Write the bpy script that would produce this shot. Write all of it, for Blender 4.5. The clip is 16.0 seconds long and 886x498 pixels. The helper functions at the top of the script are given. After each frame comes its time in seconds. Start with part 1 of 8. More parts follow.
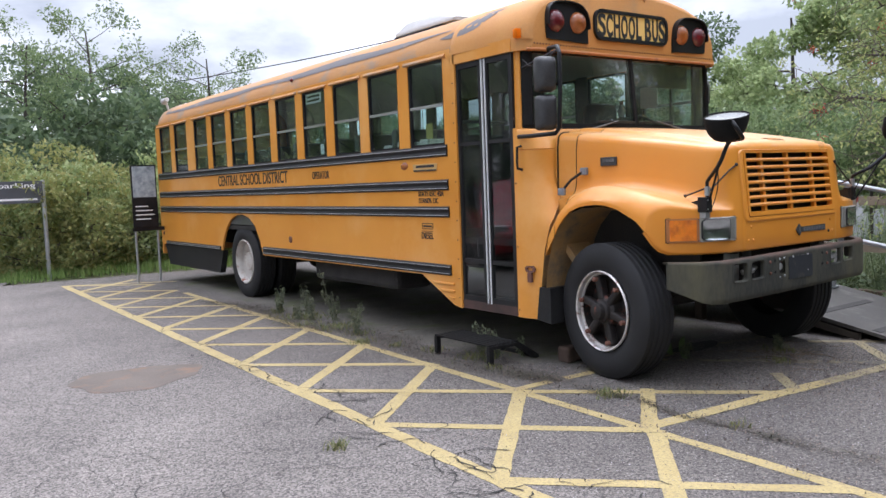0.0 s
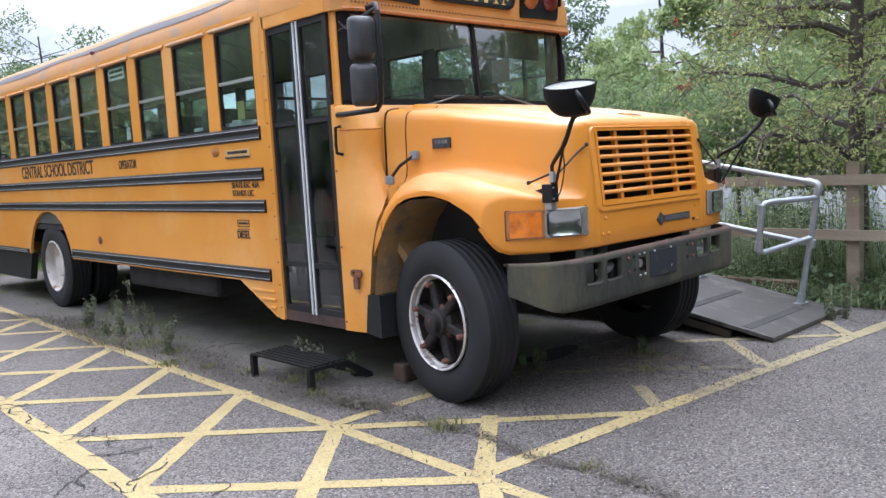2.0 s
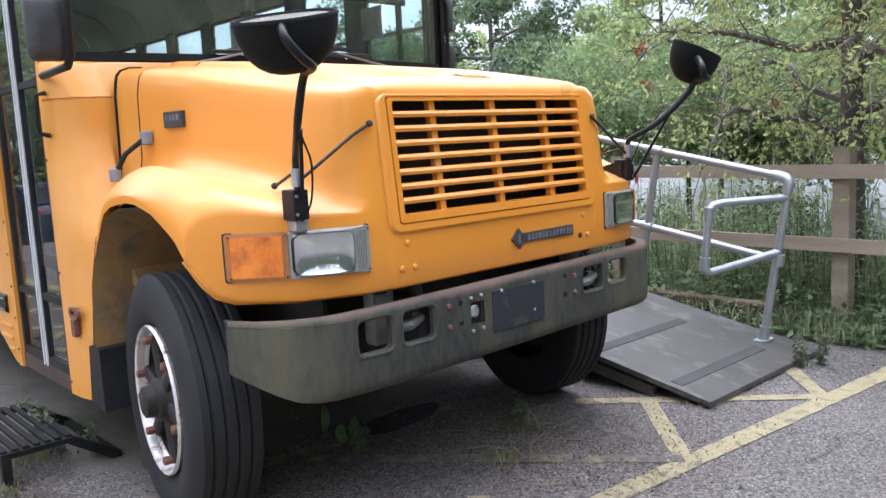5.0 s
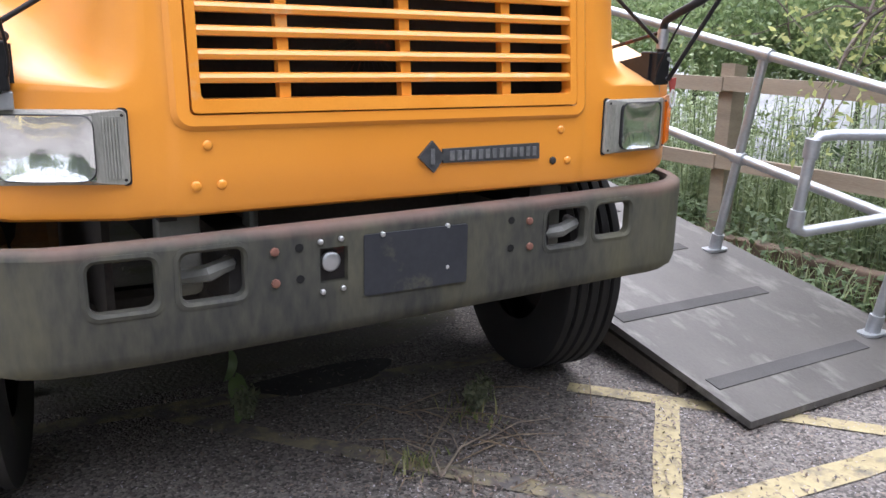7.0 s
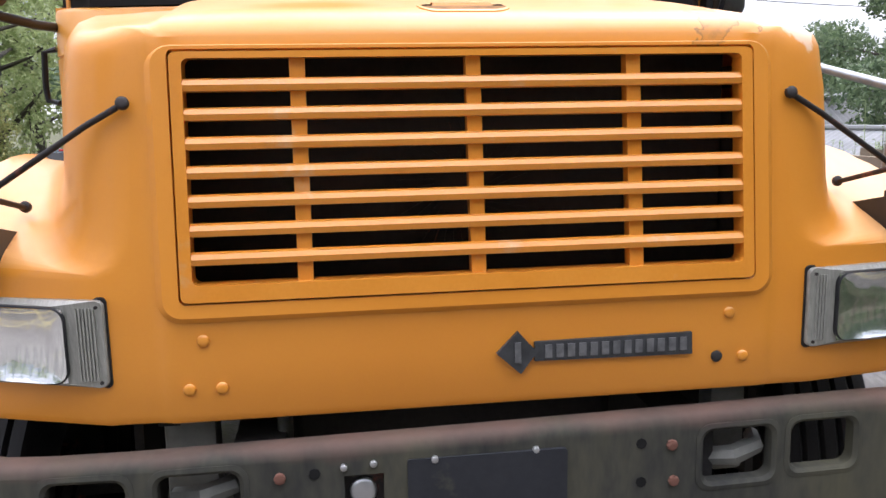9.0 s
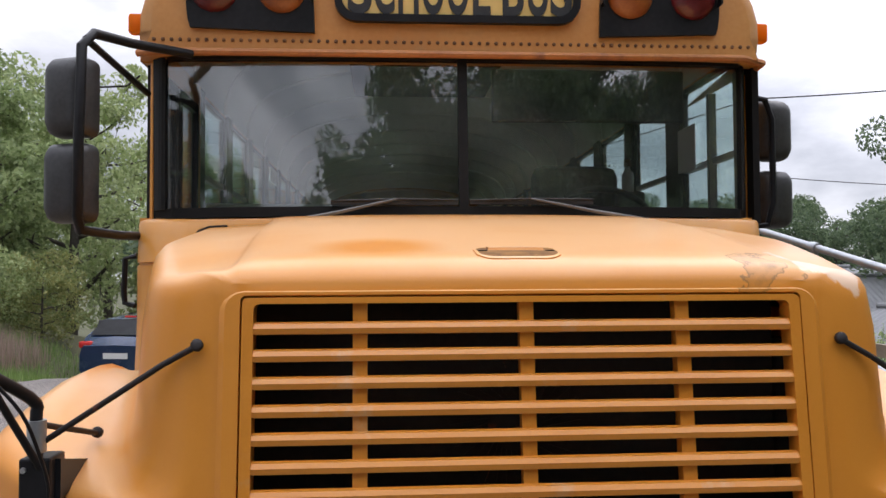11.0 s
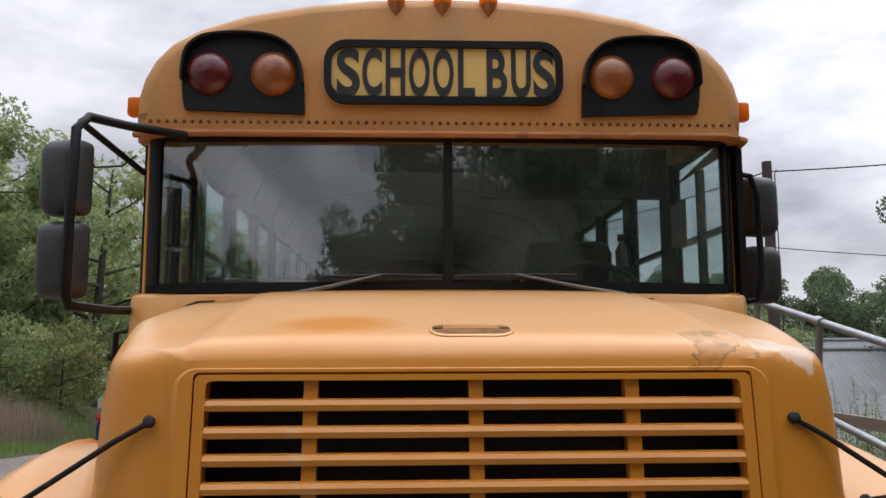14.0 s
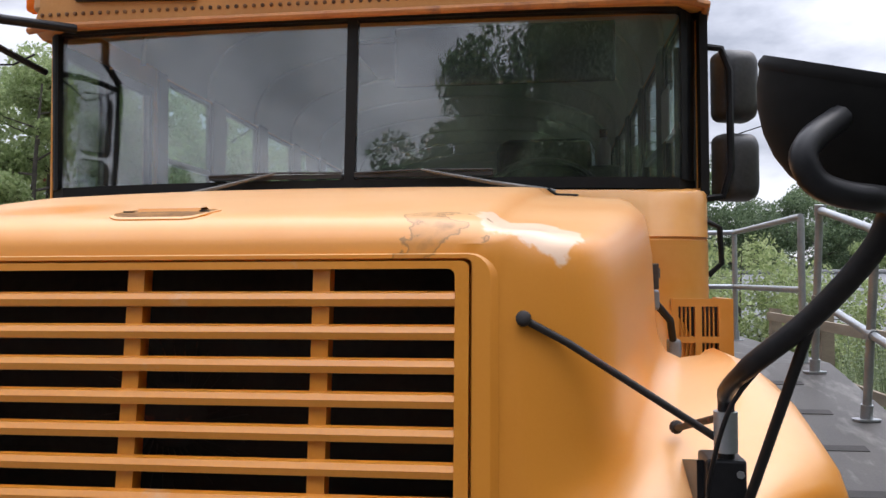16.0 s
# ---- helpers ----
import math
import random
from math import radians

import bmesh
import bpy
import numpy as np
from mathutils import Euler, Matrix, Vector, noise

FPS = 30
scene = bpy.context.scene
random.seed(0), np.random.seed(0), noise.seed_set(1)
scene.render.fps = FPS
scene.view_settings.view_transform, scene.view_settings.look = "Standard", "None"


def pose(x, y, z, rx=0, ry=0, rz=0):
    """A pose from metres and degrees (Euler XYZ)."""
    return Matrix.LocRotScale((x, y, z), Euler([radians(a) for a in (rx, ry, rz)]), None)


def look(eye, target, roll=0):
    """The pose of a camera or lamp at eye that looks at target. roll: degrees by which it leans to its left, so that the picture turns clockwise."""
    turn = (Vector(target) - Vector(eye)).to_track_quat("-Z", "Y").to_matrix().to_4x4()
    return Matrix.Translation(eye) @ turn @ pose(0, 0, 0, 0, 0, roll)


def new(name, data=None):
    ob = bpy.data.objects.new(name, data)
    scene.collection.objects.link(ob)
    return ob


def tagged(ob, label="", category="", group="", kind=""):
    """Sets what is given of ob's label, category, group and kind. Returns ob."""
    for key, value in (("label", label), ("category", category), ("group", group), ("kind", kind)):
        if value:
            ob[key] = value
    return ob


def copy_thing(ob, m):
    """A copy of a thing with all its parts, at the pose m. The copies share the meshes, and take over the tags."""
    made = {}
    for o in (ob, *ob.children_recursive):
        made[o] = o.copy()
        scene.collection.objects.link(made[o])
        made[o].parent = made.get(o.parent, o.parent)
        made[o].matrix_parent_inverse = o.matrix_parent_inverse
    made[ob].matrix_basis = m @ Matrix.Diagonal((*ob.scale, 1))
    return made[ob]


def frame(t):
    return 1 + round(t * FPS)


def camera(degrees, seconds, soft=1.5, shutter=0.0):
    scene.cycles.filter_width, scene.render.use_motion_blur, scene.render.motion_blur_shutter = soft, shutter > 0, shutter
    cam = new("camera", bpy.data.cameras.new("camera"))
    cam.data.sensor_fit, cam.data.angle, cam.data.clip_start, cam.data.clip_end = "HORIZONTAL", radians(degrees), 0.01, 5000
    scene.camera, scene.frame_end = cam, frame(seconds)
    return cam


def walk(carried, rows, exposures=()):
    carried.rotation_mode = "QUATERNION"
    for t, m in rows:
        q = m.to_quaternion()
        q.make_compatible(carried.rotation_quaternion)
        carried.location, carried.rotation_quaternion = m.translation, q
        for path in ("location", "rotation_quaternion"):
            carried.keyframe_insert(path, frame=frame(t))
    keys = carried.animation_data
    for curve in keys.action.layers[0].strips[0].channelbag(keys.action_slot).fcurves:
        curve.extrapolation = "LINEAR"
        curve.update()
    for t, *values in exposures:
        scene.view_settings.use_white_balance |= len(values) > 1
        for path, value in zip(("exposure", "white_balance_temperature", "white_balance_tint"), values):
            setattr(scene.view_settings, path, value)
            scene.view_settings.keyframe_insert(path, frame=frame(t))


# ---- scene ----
cam = camera(57.0, 16.0)
PATH = [
    (0, (-5.523, -3.292, 1.464), (-4.354, -1.677, 1.303), -2.2),
    (0.5, (-5.316, -3.168, 1.451), (-4.09, -1.599, 1.263), -2.8),
    (1, (-5.076, -3.074, 1.459), (-3.797, -1.55, 1.252), -3.2),
    (1.5, (-4.827, -2.854, 1.452), (-3.496, -1.376, 1.24), -3.2),
    (2, (-4.477, -2.775, 1.455), (-3.106, -1.334, 1.245), -3.2),
    (2.5, (-4.124, -2.628, 1.441), (-2.731, -1.209, 1.232), -3.2),
    (3, (-3.79, -2.504, 1.457), (-2.383, -1.099, 1.244), -3.1),
    (3.5, (-3.431, -2.504, 1.463), (-2.03, -1.094, 1.245), -3.2),
    (4, (-3.09, -2.378, 1.455), (-1.7, -0.958, 1.227), -3.6),
    (4.2, (-2.956, -2.329, 1.466), (-1.573, -0.903, 1.232), -3.7),
    (6.3, (-1.466, -2.066, 1.355), (-0.307, -0.482, 0.972), -0.0),
    (6.5, (-1.333, -1.995, 1.338), (-0.216, -0.388, 0.928), 0.3),
    (7, (-1.008, -1.868, 1.323), (-0.009, -0.207, 0.83), 1.3),
    (7.5, (-0.679, -1.731, 1.298), (0.148, -0.006, 0.714), 0.9),
    (8, (-0.45, -1.563, 1.319), (0.111, 0.277, 0.77), -1.8),
    (8.5, (-0.291, -1.524, 1.426), (0.033, 0.39, 0.946), -2.9),
    (9, (-0.268, -1.495, 1.485), (-0.008, 0.461, 1.157), -1.1),
    (9.5, (-0.266, -1.505, 1.525), (-0.055, 0.475, 1.344), -0.1),
    (10, (-0.282, -1.516, 1.545), (-0.088, 0.474, 1.476), -0.1),
    (10.2, (-0.269, -1.523, 1.568), (-0.099, 0.469, 1.523), -0.2),
    (12.3, (-0.286, -1.558, 1.664), (-0.159, 0.417, 1.956), -0.5),
    (12.5, (-0.283, -1.553, 1.667), (-0.158, 0.418, 1.981), -0.5),
    (13, (-0.299, -1.561, 1.676), (-0.176, 0.407, 2.008), -0.6),
    (13.5, (-0.301, -1.561, 1.664), (-0.191, 0.412, 1.97), -0.5),
    (14, (-0.131, -1.588, 1.644), (-0.05, 0.395, 1.895), -0.2),
    (14.5, (0.027, -1.537, 1.617), (0.076, 0.456, 1.78), 0.6),
    (15, (0.165, -1.335, 1.605), (0.156, 0.663, 1.698), 0.5),
    (15.5, (0.353, -1.272, 1.603), (0.219, 0.722, 1.681), 0.2),
    (16, (0.666, -1.22, 1.576), (0.417, 0.763, 1.646), -0.2),
]

# ---- sky, sun, exposure ----
EXPO = [(0, 0.66, 6070, 15), (2, 0.98, 5880, 14), (4.2, 1.22, 5830, 14), (7, 1.52, 6190, 17), (8.2, 1.76, 6050, 17), (8.7, 1.34, 6250, 17), (9.0, 1.02, 6300, 17), (9.5, 0.68, 6300, 17), (10.2, 0.46, 6260, 17), (12.3, -0.15, 6600, 14), (13.5, -0.3, 6650, 14), (14.5, 0.16, 6260, 15), (16, 0.36, 6260, 15)]
walk(cam, [(t, look(eye, target, roll)) for t, eye, target, roll in PATH], EXPO)

SUN_EL, SUN_AZ = 54.0, 52.0     # degrees above the horizon; degrees from +y towards +x
world = bpy.data.worlds.new("overcast_sky")
scene.world = world
world.use_nodes = True
wn, wl = world.node_tree.nodes, world.node_tree.links
wn.clear()
w_out = wn.new("ShaderNodeOutputWorld")
w_bg = wn.new("ShaderNodeBackground")
w_bg.inputs["Strength"].default_value = 0.1
w_sky = wn.new("ShaderNodeTexSky")
w_sky.sky_type = 'NISHITA'
w_sky.sun_disc = False
w_sky.sun_elevation, w_sky.sun_rotation = radians(SUN_EL), radians(SUN_AZ)
w_tc = wn.new("ShaderNodeTexCoord")
w_map = wn.new("ShaderNodeMapping")
w_map.inputs["Scale"].default_value = (1.0, 1.0, 2.4)
w_map.inputs["Location"].default_value = (0.35, 0.1, 0.0)
w_noise = wn.new("ShaderNodeTexNoise")
w_noise.inputs["Scale"].default_value = 2.4
w_noise.inputs["Detail"].default_value = 7.0
w_noise.inputs["Roughness"].default_value = 0.55
w_ramp = wn.new("ShaderNodeValToRGB")
w_ramp.color_ramp.elements[0].position, w_ramp.color_ramp.elements[0].color = 0.38, (3.3, 3.5, 3.9, 1)
w_ramp.color_ramp.elements[1].position, w_ramp.color_ramp.elements[1].color = 0.64, (9.9, 10.1, 10.5, 1)
w_mix = wn.new("ShaderNodeMix")
w_mix.data_type = 'RGBA'
w_mix.inputs["Factor"].default_value = 0.9
wl.new(w_tc.outputs["Generated"], w_map.inputs["Vector"])
wl.new(w_map.outputs["Vector"], w_noise.inputs["Vector"])
wl.new(w_noise.outputs["Fac"], w_ramp.inputs["Fac"])
wl.new(w_sky.outputs["Color"], w_mix.inputs["A"])
wl.new(w_ramp.outputs["Color"], w_mix.inputs["B"])
w_sep = wn.new("ShaderNodeSeparateXYZ")
w_grad = wn.new("ShaderNodeMapRange")          # an overcast sky is brighter overhead than at the horizon
w_grad.inputs["To Min"].default_value, w_grad.inputs["To Max"].default_value = 0.90, 3.4
w_mul = wn.new("ShaderNodeVectorMath")
w_mul.operation = 'SCALE'
wl.new(w_tc.outputs["Generated"], w_sep.inputs["Vector"])
w_pow = wn.new("ShaderNodeMath")
w_pow.operation = 'POWER'
w_pow.use_clamp = True
w_pow.inputs[1].default_value = 3.0
wl.new(w_sep.outputs["Z"], w_pow.inputs[0])
wl.new(w_pow.outputs["Value"], w_grad.inputs["Value"])
wl.new(w_mix.outputs["Result"], w_mul.inputs[0])
wl.new(w_grad.outputs["Result"], w_mul.inputs["Scale"])
# thin cloud glows broadly round the hidden sun
w_dot, w_halo, w_hp, w_mul2 = wn.new("ShaderNodeVectorMath"), wn.new("ShaderNodeMapRange"), wn.new("ShaderNodeMath"), wn.new("ShaderNodeVectorMath")
w_dot.operation, w_mul2.operation, w_hp.operation = 'DOT_PRODUCT', 'SCALE', 'POWER'
w_dot.inputs[1].default_value = (math.sin(radians(SUN_AZ)) * math.cos(radians(SUN_EL)), math.cos(radians(SUN_AZ)) * math.cos(radians(SUN_EL)), math.sin(radians(SUN_EL)))
w_halo.inputs["From Min"].default_value, w_halo.inputs["From Max"].default_value = 0.0, 1.0
w_hp.inputs[1].default_value = 1.5
w_fin = wn.new("ShaderNodeMath")
w_fin.operation = 'MULTIPLY_ADD'
w_fin.inputs[1].default_value, w_fin.inputs[2].default_value = 0.55, 1.0
wl.new(w_tc.outputs["Generated"], w_dot.inputs[0])
wl.new(w_dot.outputs["Value"], w_halo.inputs["Value"])
wl.new(w_halo.outputs["Result"], w_hp.inputs[0])
wl.new(w_hp.outputs["Value"], w_fin.inputs[0])
wl.new(w_mul.outputs["Vector"], w_mul2.inputs[0])
wl.new(w_fin.outputs["Value"], w_mul2.inputs["Scale"])
wl.new(w_mul2.outputs["Vector"], w_bg.inputs["Color"])
wl.new(w_bg.outputs["Background"], w_out.inputs["Surface"])

sun = new("sun", bpy.data.lights.new("sun", 'SUN'))
sun.data.energy, sun.data.angle, sun.data.color = 0.45, radians(26), (1.0, 0.95, 0.88)
sun.matrix_world = look((0, 0, 0), (-math.sin(radians(SUN_AZ)) * math.cos(radians(SUN_EL)), -math.cos(radians(SUN_AZ)) * math.cos(radians(SUN_EL)), -math.sin(radians(SUN_EL))))


# ---- materials ----
def surface(name, a, b, scale=3.0, rough=0.6, metal=0.0, fine=60.0, bump=0.15, dist=0.004, spots=None, spot_scale=8.0, spot_edge=(0.62, 0.7), coat=0.0, fine_mix=0.35, stretch=(1, 1, 1), island=False, rnd=0.0):
    """Two base colours mixed by a coarse and a fine noise, with relief; spots: a third colour in patches."""
    m = bpy.data.materials.new(name)
    m.use_nodes = True
    n, l = m.node_tree.nodes, m.node_tree.links
    p = n["Principled BSDF"]
    p.inputs["Roughness"].default_value, p.inputs["Metallic"].default_value = rough, metal
    p.inputs["Coat Weight"].default_value = coat
    tc = n.new("ShaderNodeTexCoord")
    mp = n.new("ShaderNodeMapping")
    mp.inputs["Scale"].default_value = stretch
    l.new(tc.outputs["Object"], mp.inputs["Vector"])
    big, small = n.new("ShaderNodeTexNoise"), n.new("ShaderNodeTexNoise")
    big.inputs["Scale"].default_value, big.inputs["Detail"].default_value = scale, 5.0
    small.inputs["Scale"].default_value, small.inputs["Detail"].default_value = fine, 3.0
    l.new(mp.outputs["Vector"], big.inputs["Vector"])
    l.new(mp.outputs["Vector"], small.inputs["Vector"])
    f = n.new("ShaderNodeMix")
    f.data_type = 'FLOAT'
    f.inputs["Factor"].default_value = fine_mix
    l.new(big.outputs["Fac"], f.inputs["A"])
    l.new(small.outputs["Fac"], f.inputs["B"])
    r = n.new("ShaderNodeMapRange")
    r.inputs["From Min"].default_value, r.inputs["From Max"].default_value = 0.32, 0.68
    l.new(f.outputs["Result"], r.inputs["Value"])
    c = n.new("ShaderNodeMix")
    c.data_type = 'RGBA'
    c.inputs["A"].default_value, c.inputs["B"].default_value = (*a, 1), (*b, 1)
    l.new(r.outputs["Result"], c.inputs["Factor"])
    colour = c.outputs["Result"]
    if spots:
        s = n.new("ShaderNodeTexNoise")
        s.inputs["Scale"].default_value, s.inputs["Detail"].default_value = spot_scale, 6.0
        s.inputs["Roughness"].default_value = 0.65
        l.new(mp.outputs["Vector"], s.inputs["Vector"])
        e = n.new("ShaderNodeMapRange")
        e.inputs["From Min"].default_value, e.inputs["From Max"].default_value = spot_edge
        l.new(s.outputs["Fac"], e.inputs["Value"])
        k = n.new("ShaderNodeMix")
        k.data_type = 'RGBA'
        k.inputs["B"].default_value = (*spots, 1)
        l.new(e.outputs["Result"], k.inputs["Factor"])
        l.new(colour, k.inputs["A"])
        colour = k.outputs["Result"]
    if island or rnd:
        g = n.new("ShaderNodeNewGeometry" if island else "ShaderNodeObjectInfo")
        v = n.new("ShaderNodeMapRange")
        amount = rnd or 0.35
        v.inputs["To Min"].default_value, v.inputs["To Max"].default_value = 1 - amount, 1 + amount
        l.new(g.outputs["Random Per Island" if island else "Random"], v.inputs["Value"])
        h = n.new("ShaderNodeHueSaturation")
        l.new(v.outputs["Result"], h.inputs["Value"])
        l.new(colour, h.inputs["Color"])
        colour = h.outputs["Color"]
    l.new(colour, p.inputs["Base Color"])
    rr = n.new("ShaderNodeMapRange")
    rr.inputs["To Min"].default_value, rr.inputs["To Max"].default_value = max(0.02, rough - 0.08), min(1, rough + 0.1)
    l.new(f.outputs["Result"], rr.inputs["Value"])
    l.new(rr.outputs["Result"], p.inputs["Roughness"])
    if bump:
        bp = n.new("ShaderNodeBump")
        bp.inputs["Strength"].default_value, bp.inputs["Distance"].default_value = bump, dist
        l.new(small.outputs["Fac"], bp.inputs["Height"])
        l.new(bp.outputs["Normal"], p.inputs["Normal"])
    return m


def glass(name, tint, ior=1.5, rough=0.0, gain=1.0, dust=0.0):
    """A window pane: what lies behind shows through its tint, and it mirrors more at a slant."""
    m = bpy.data.materials.new(name)
    m.use_nodes = True
    n, l = m.node_tree.nodes, m.node_tree.links
    n.clear()
    o, t, g, mx, fr = [n.new("ShaderNode" + k) for k in ("OutputMaterial", "BsdfTransparent", "BsdfGlossy", "MixShader", "LayerWeight")]
    t.inputs["Color"].default_value = (*tint, 1)
    g.inputs["Roughness"].default_value = rough
    pw, ma = n.new("ShaderNodeMath"), n.new("ShaderNodeMath")
    fr.inputs["Blend"].default_value = 0.5
    pw.operation, ma.operation = 'POWER', 'MULTIPLY_ADD'
    pw.inputs[1].default_value = 5.0
    f0 = ((ior - 1) / (ior + 1)) ** 2 * gain
    ma.inputs[1].default_value, ma.inputs[2].default_value = 1 - f0, f0
    l.new(fr.outputs["Facing"], pw.inputs[0])
    l.new(pw.outputs["Value"], ma.inputs[0])
    l.new(ma.outputs["Value"], mx.inputs["Fac"])
    l.new(t.outputs["BSDF"], mx.inputs[1])
    l.new(g.outputs["BSDF"], mx.inputs[2])
    last = mx.outputs["Shader"]
    if dust:
        d, ds, nz, mr, tc = [n.new("ShaderNode" + k) for k in ("BsdfDiffuse", "MixShader", "TexNoise", "MapRange", "TexCoord")]
        d.inputs["Color"].default_value = (0.5, 0.5, 0.47, 1)
        nz.inputs["Scale"].default_value, nz.inputs["Detail"].default_value = 2.5, 8.0
        l.new(tc.outputs["Object"], nz.inputs["Vector"])
        l.new(nz.outputs["Fac"], mr.inputs["Value"])
        mr.inputs["From Min"].default_value, mr.inputs["From Max"].default_value, mr.inputs["To Max"].default_value = 0.35, 0.75, dust
        l.new(mr.outputs["Result"], ds.inputs["Fac"])
        l.new(last, ds.inputs[1])
        l.new(d.outputs["BSDF"], ds.inputs[2])
        last = ds.outputs["Shader"]
    l.new(last, o.inputs["Surface"])
    return m


def leafy(name, a, b, back=0.35):
    """Leaves: a green of its own for each, with light passing through."""
    a, b = (a[0], a[1], a[2] * 1.3), (b[0], b[1], b[2] * 1.3)
    m = bpy.data.materials.new(name)
    m.use_nodes = True
    n, l = m.node_tree.nodes, m.node_tree.links
    p, o = n["Principled BSDF"], n["Material Output"]
    p.inputs["Roughness"].default_value = 0.55
    g, c, tl, mx = [n.new("ShaderNode" + k) for k in ("NewGeometry", "Mix", "BsdfTranslucent", "MixShader")]
    c.data_type = 'RGBA'
    c.inputs["A"].default_value, c.inputs["B"].default_value = (*a, 1), (*b, 1)
    l.new(g.outputs["Random Per Island"], c.inputs["Factor"])
    l.new(c.outputs["Result"], p.inputs["Base Color"])
    l.new(c.outputs["Result"], tl.inputs["Color"])
    mx.inputs["Fac"].default_value = back
    l.new(p.outputs["BSDF"], mx.inputs[1])
    l.new(tl.outputs["BSDF"], mx.inputs[2])
    l.new(mx.outputs["Shader"], o.inputs["Surface"])
    return m


YELLOW = surface("school_bus_yellow_paint", (0.64, 0.255, 0.030), (0.72, 0.31, 0.048), 1.3, 0.34, fine=220, bump=0.02, fine_mix=0.15, coat=0.15, spots=(0.76, 0.39, 0.125), spot_scale=0.9, spot_edge=(0.50, 0.74))


def paler_tops(name, deep, deep2, pale, chip):
    """Yellow paint that turns paler on its upward faces, chipped to primer at one corner of the hood."""
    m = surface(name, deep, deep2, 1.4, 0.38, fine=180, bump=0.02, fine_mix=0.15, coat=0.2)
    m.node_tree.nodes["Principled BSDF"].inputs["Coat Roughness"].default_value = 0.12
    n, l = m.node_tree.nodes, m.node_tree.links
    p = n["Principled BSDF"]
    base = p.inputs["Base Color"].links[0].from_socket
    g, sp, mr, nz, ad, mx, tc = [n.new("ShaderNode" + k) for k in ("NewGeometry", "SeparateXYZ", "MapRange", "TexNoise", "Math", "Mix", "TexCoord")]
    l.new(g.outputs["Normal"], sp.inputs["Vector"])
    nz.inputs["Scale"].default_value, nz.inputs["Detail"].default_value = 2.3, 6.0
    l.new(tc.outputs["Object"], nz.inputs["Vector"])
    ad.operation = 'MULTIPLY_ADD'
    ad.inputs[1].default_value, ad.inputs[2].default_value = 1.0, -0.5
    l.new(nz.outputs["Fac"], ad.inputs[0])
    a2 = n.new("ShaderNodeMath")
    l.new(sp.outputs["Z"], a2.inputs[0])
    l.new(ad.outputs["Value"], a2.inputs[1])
    # paler as the normal tilts upwards, broken up by noise
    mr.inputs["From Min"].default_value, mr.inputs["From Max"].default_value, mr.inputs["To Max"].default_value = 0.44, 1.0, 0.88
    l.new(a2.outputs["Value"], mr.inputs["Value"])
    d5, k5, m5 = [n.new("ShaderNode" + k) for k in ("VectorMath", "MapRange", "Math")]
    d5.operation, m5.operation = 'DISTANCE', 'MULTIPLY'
    d5.inputs[1].default_value = (-0.29, 0.25, 1.708)        # a spot left in the deeper colour
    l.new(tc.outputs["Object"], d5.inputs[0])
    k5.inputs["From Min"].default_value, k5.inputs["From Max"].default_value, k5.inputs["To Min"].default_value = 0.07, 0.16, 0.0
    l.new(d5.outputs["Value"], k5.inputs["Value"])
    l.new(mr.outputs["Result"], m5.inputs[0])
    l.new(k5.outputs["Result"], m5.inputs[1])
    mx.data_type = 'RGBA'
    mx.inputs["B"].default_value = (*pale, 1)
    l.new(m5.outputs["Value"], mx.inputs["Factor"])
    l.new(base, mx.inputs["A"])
    # the chipped patch
    d, dm, n2, s2, m2, x2 = [n.new("ShaderNode" + k) for k in ("VectorMath", "MapRange", "TexNoise", "Math", "MapRange", "Mix")]
    d.operation = 'DISTANCE'
    d.inputs[1].default_value = (0.50, 0.09, 1.655)
    l.new(tc.outputs["Object"], d.inputs[0])
    dm.inputs["From Min"].default_value, dm.inputs["From Max"].default_value, dm.inputs["To Min"].default_value, dm.inputs["To Max"].default_value = 0.02, 0.19, 0.28, -0.25
    l.new(d.outputs["Value"], dm.inputs["Value"])
    n2.inputs["Scale"].default_value, n2.inputs["Detail"].default_value = 16.0, 6.0
    l.new(tc.outputs["Object"], n2.inputs["Vector"])
    l.new(dm.outputs["Result"], s2.inputs[0])
    l.new(n2.outputs["Fac"], s2.inputs[1])
    # a chip shows a brown rim and a stained middle
    rim = n.new("ShaderNodeValToRGB")
    for e, (pos, v) in zip([rim.color_ramp.elements[0]] + [rim.color_ramp.elements.new(q) for q in (0.2, 0.3, 0.42, 0.55)] + [rim.color_ramp.elements[-1]], ((0.0, 0.0), (0.16, 0.0), (0.24, 0.85), (0.34, 0.32), (0.55, 0.22), (1.0, 0.75))):
        e.position, e.color = pos, (v, v, v, 1)
    m2.inputs["From Min"].default_value, m2.inputs["From Max"].default_value = 0.60, 0.90
    l.new(s2.outputs["Value"], m2.inputs["Value"])
    l.new(m2.outputs["Result"], rim.inputs["Fac"])
    # flaking lacquer: ragged bare pale areas on the driver's shoulder of the hood
    m3, x3, d3, k3, s3, p3 = [n.new("ShaderNode" + k) for k in ("MapRange", "Mix", "VectorMath", "MapRange", "Math", "Math")]
    d3.operation = 'DISTANCE'
    d3.inputs[1].default_value = (0.635, 0.16, 1.665)
    l.new(tc.outputs["Object"], d3.inputs[0])
    k3.inputs["From Min"].default_value, k3.inputs["From Max"].default_value, k3.inputs["To Min"].default_value, k3.inputs["To Max"].default_value = 0.02, 0.17, 1.0, 0.0
    l.new(d3.outputs["Value"], k3.inputs["Value"])
    n3 = n.new("ShaderNodeTexNoise")
    n3.inputs["Scale"].default_value, n3.inputs["Detail"].default_value = 9.0, 6.0
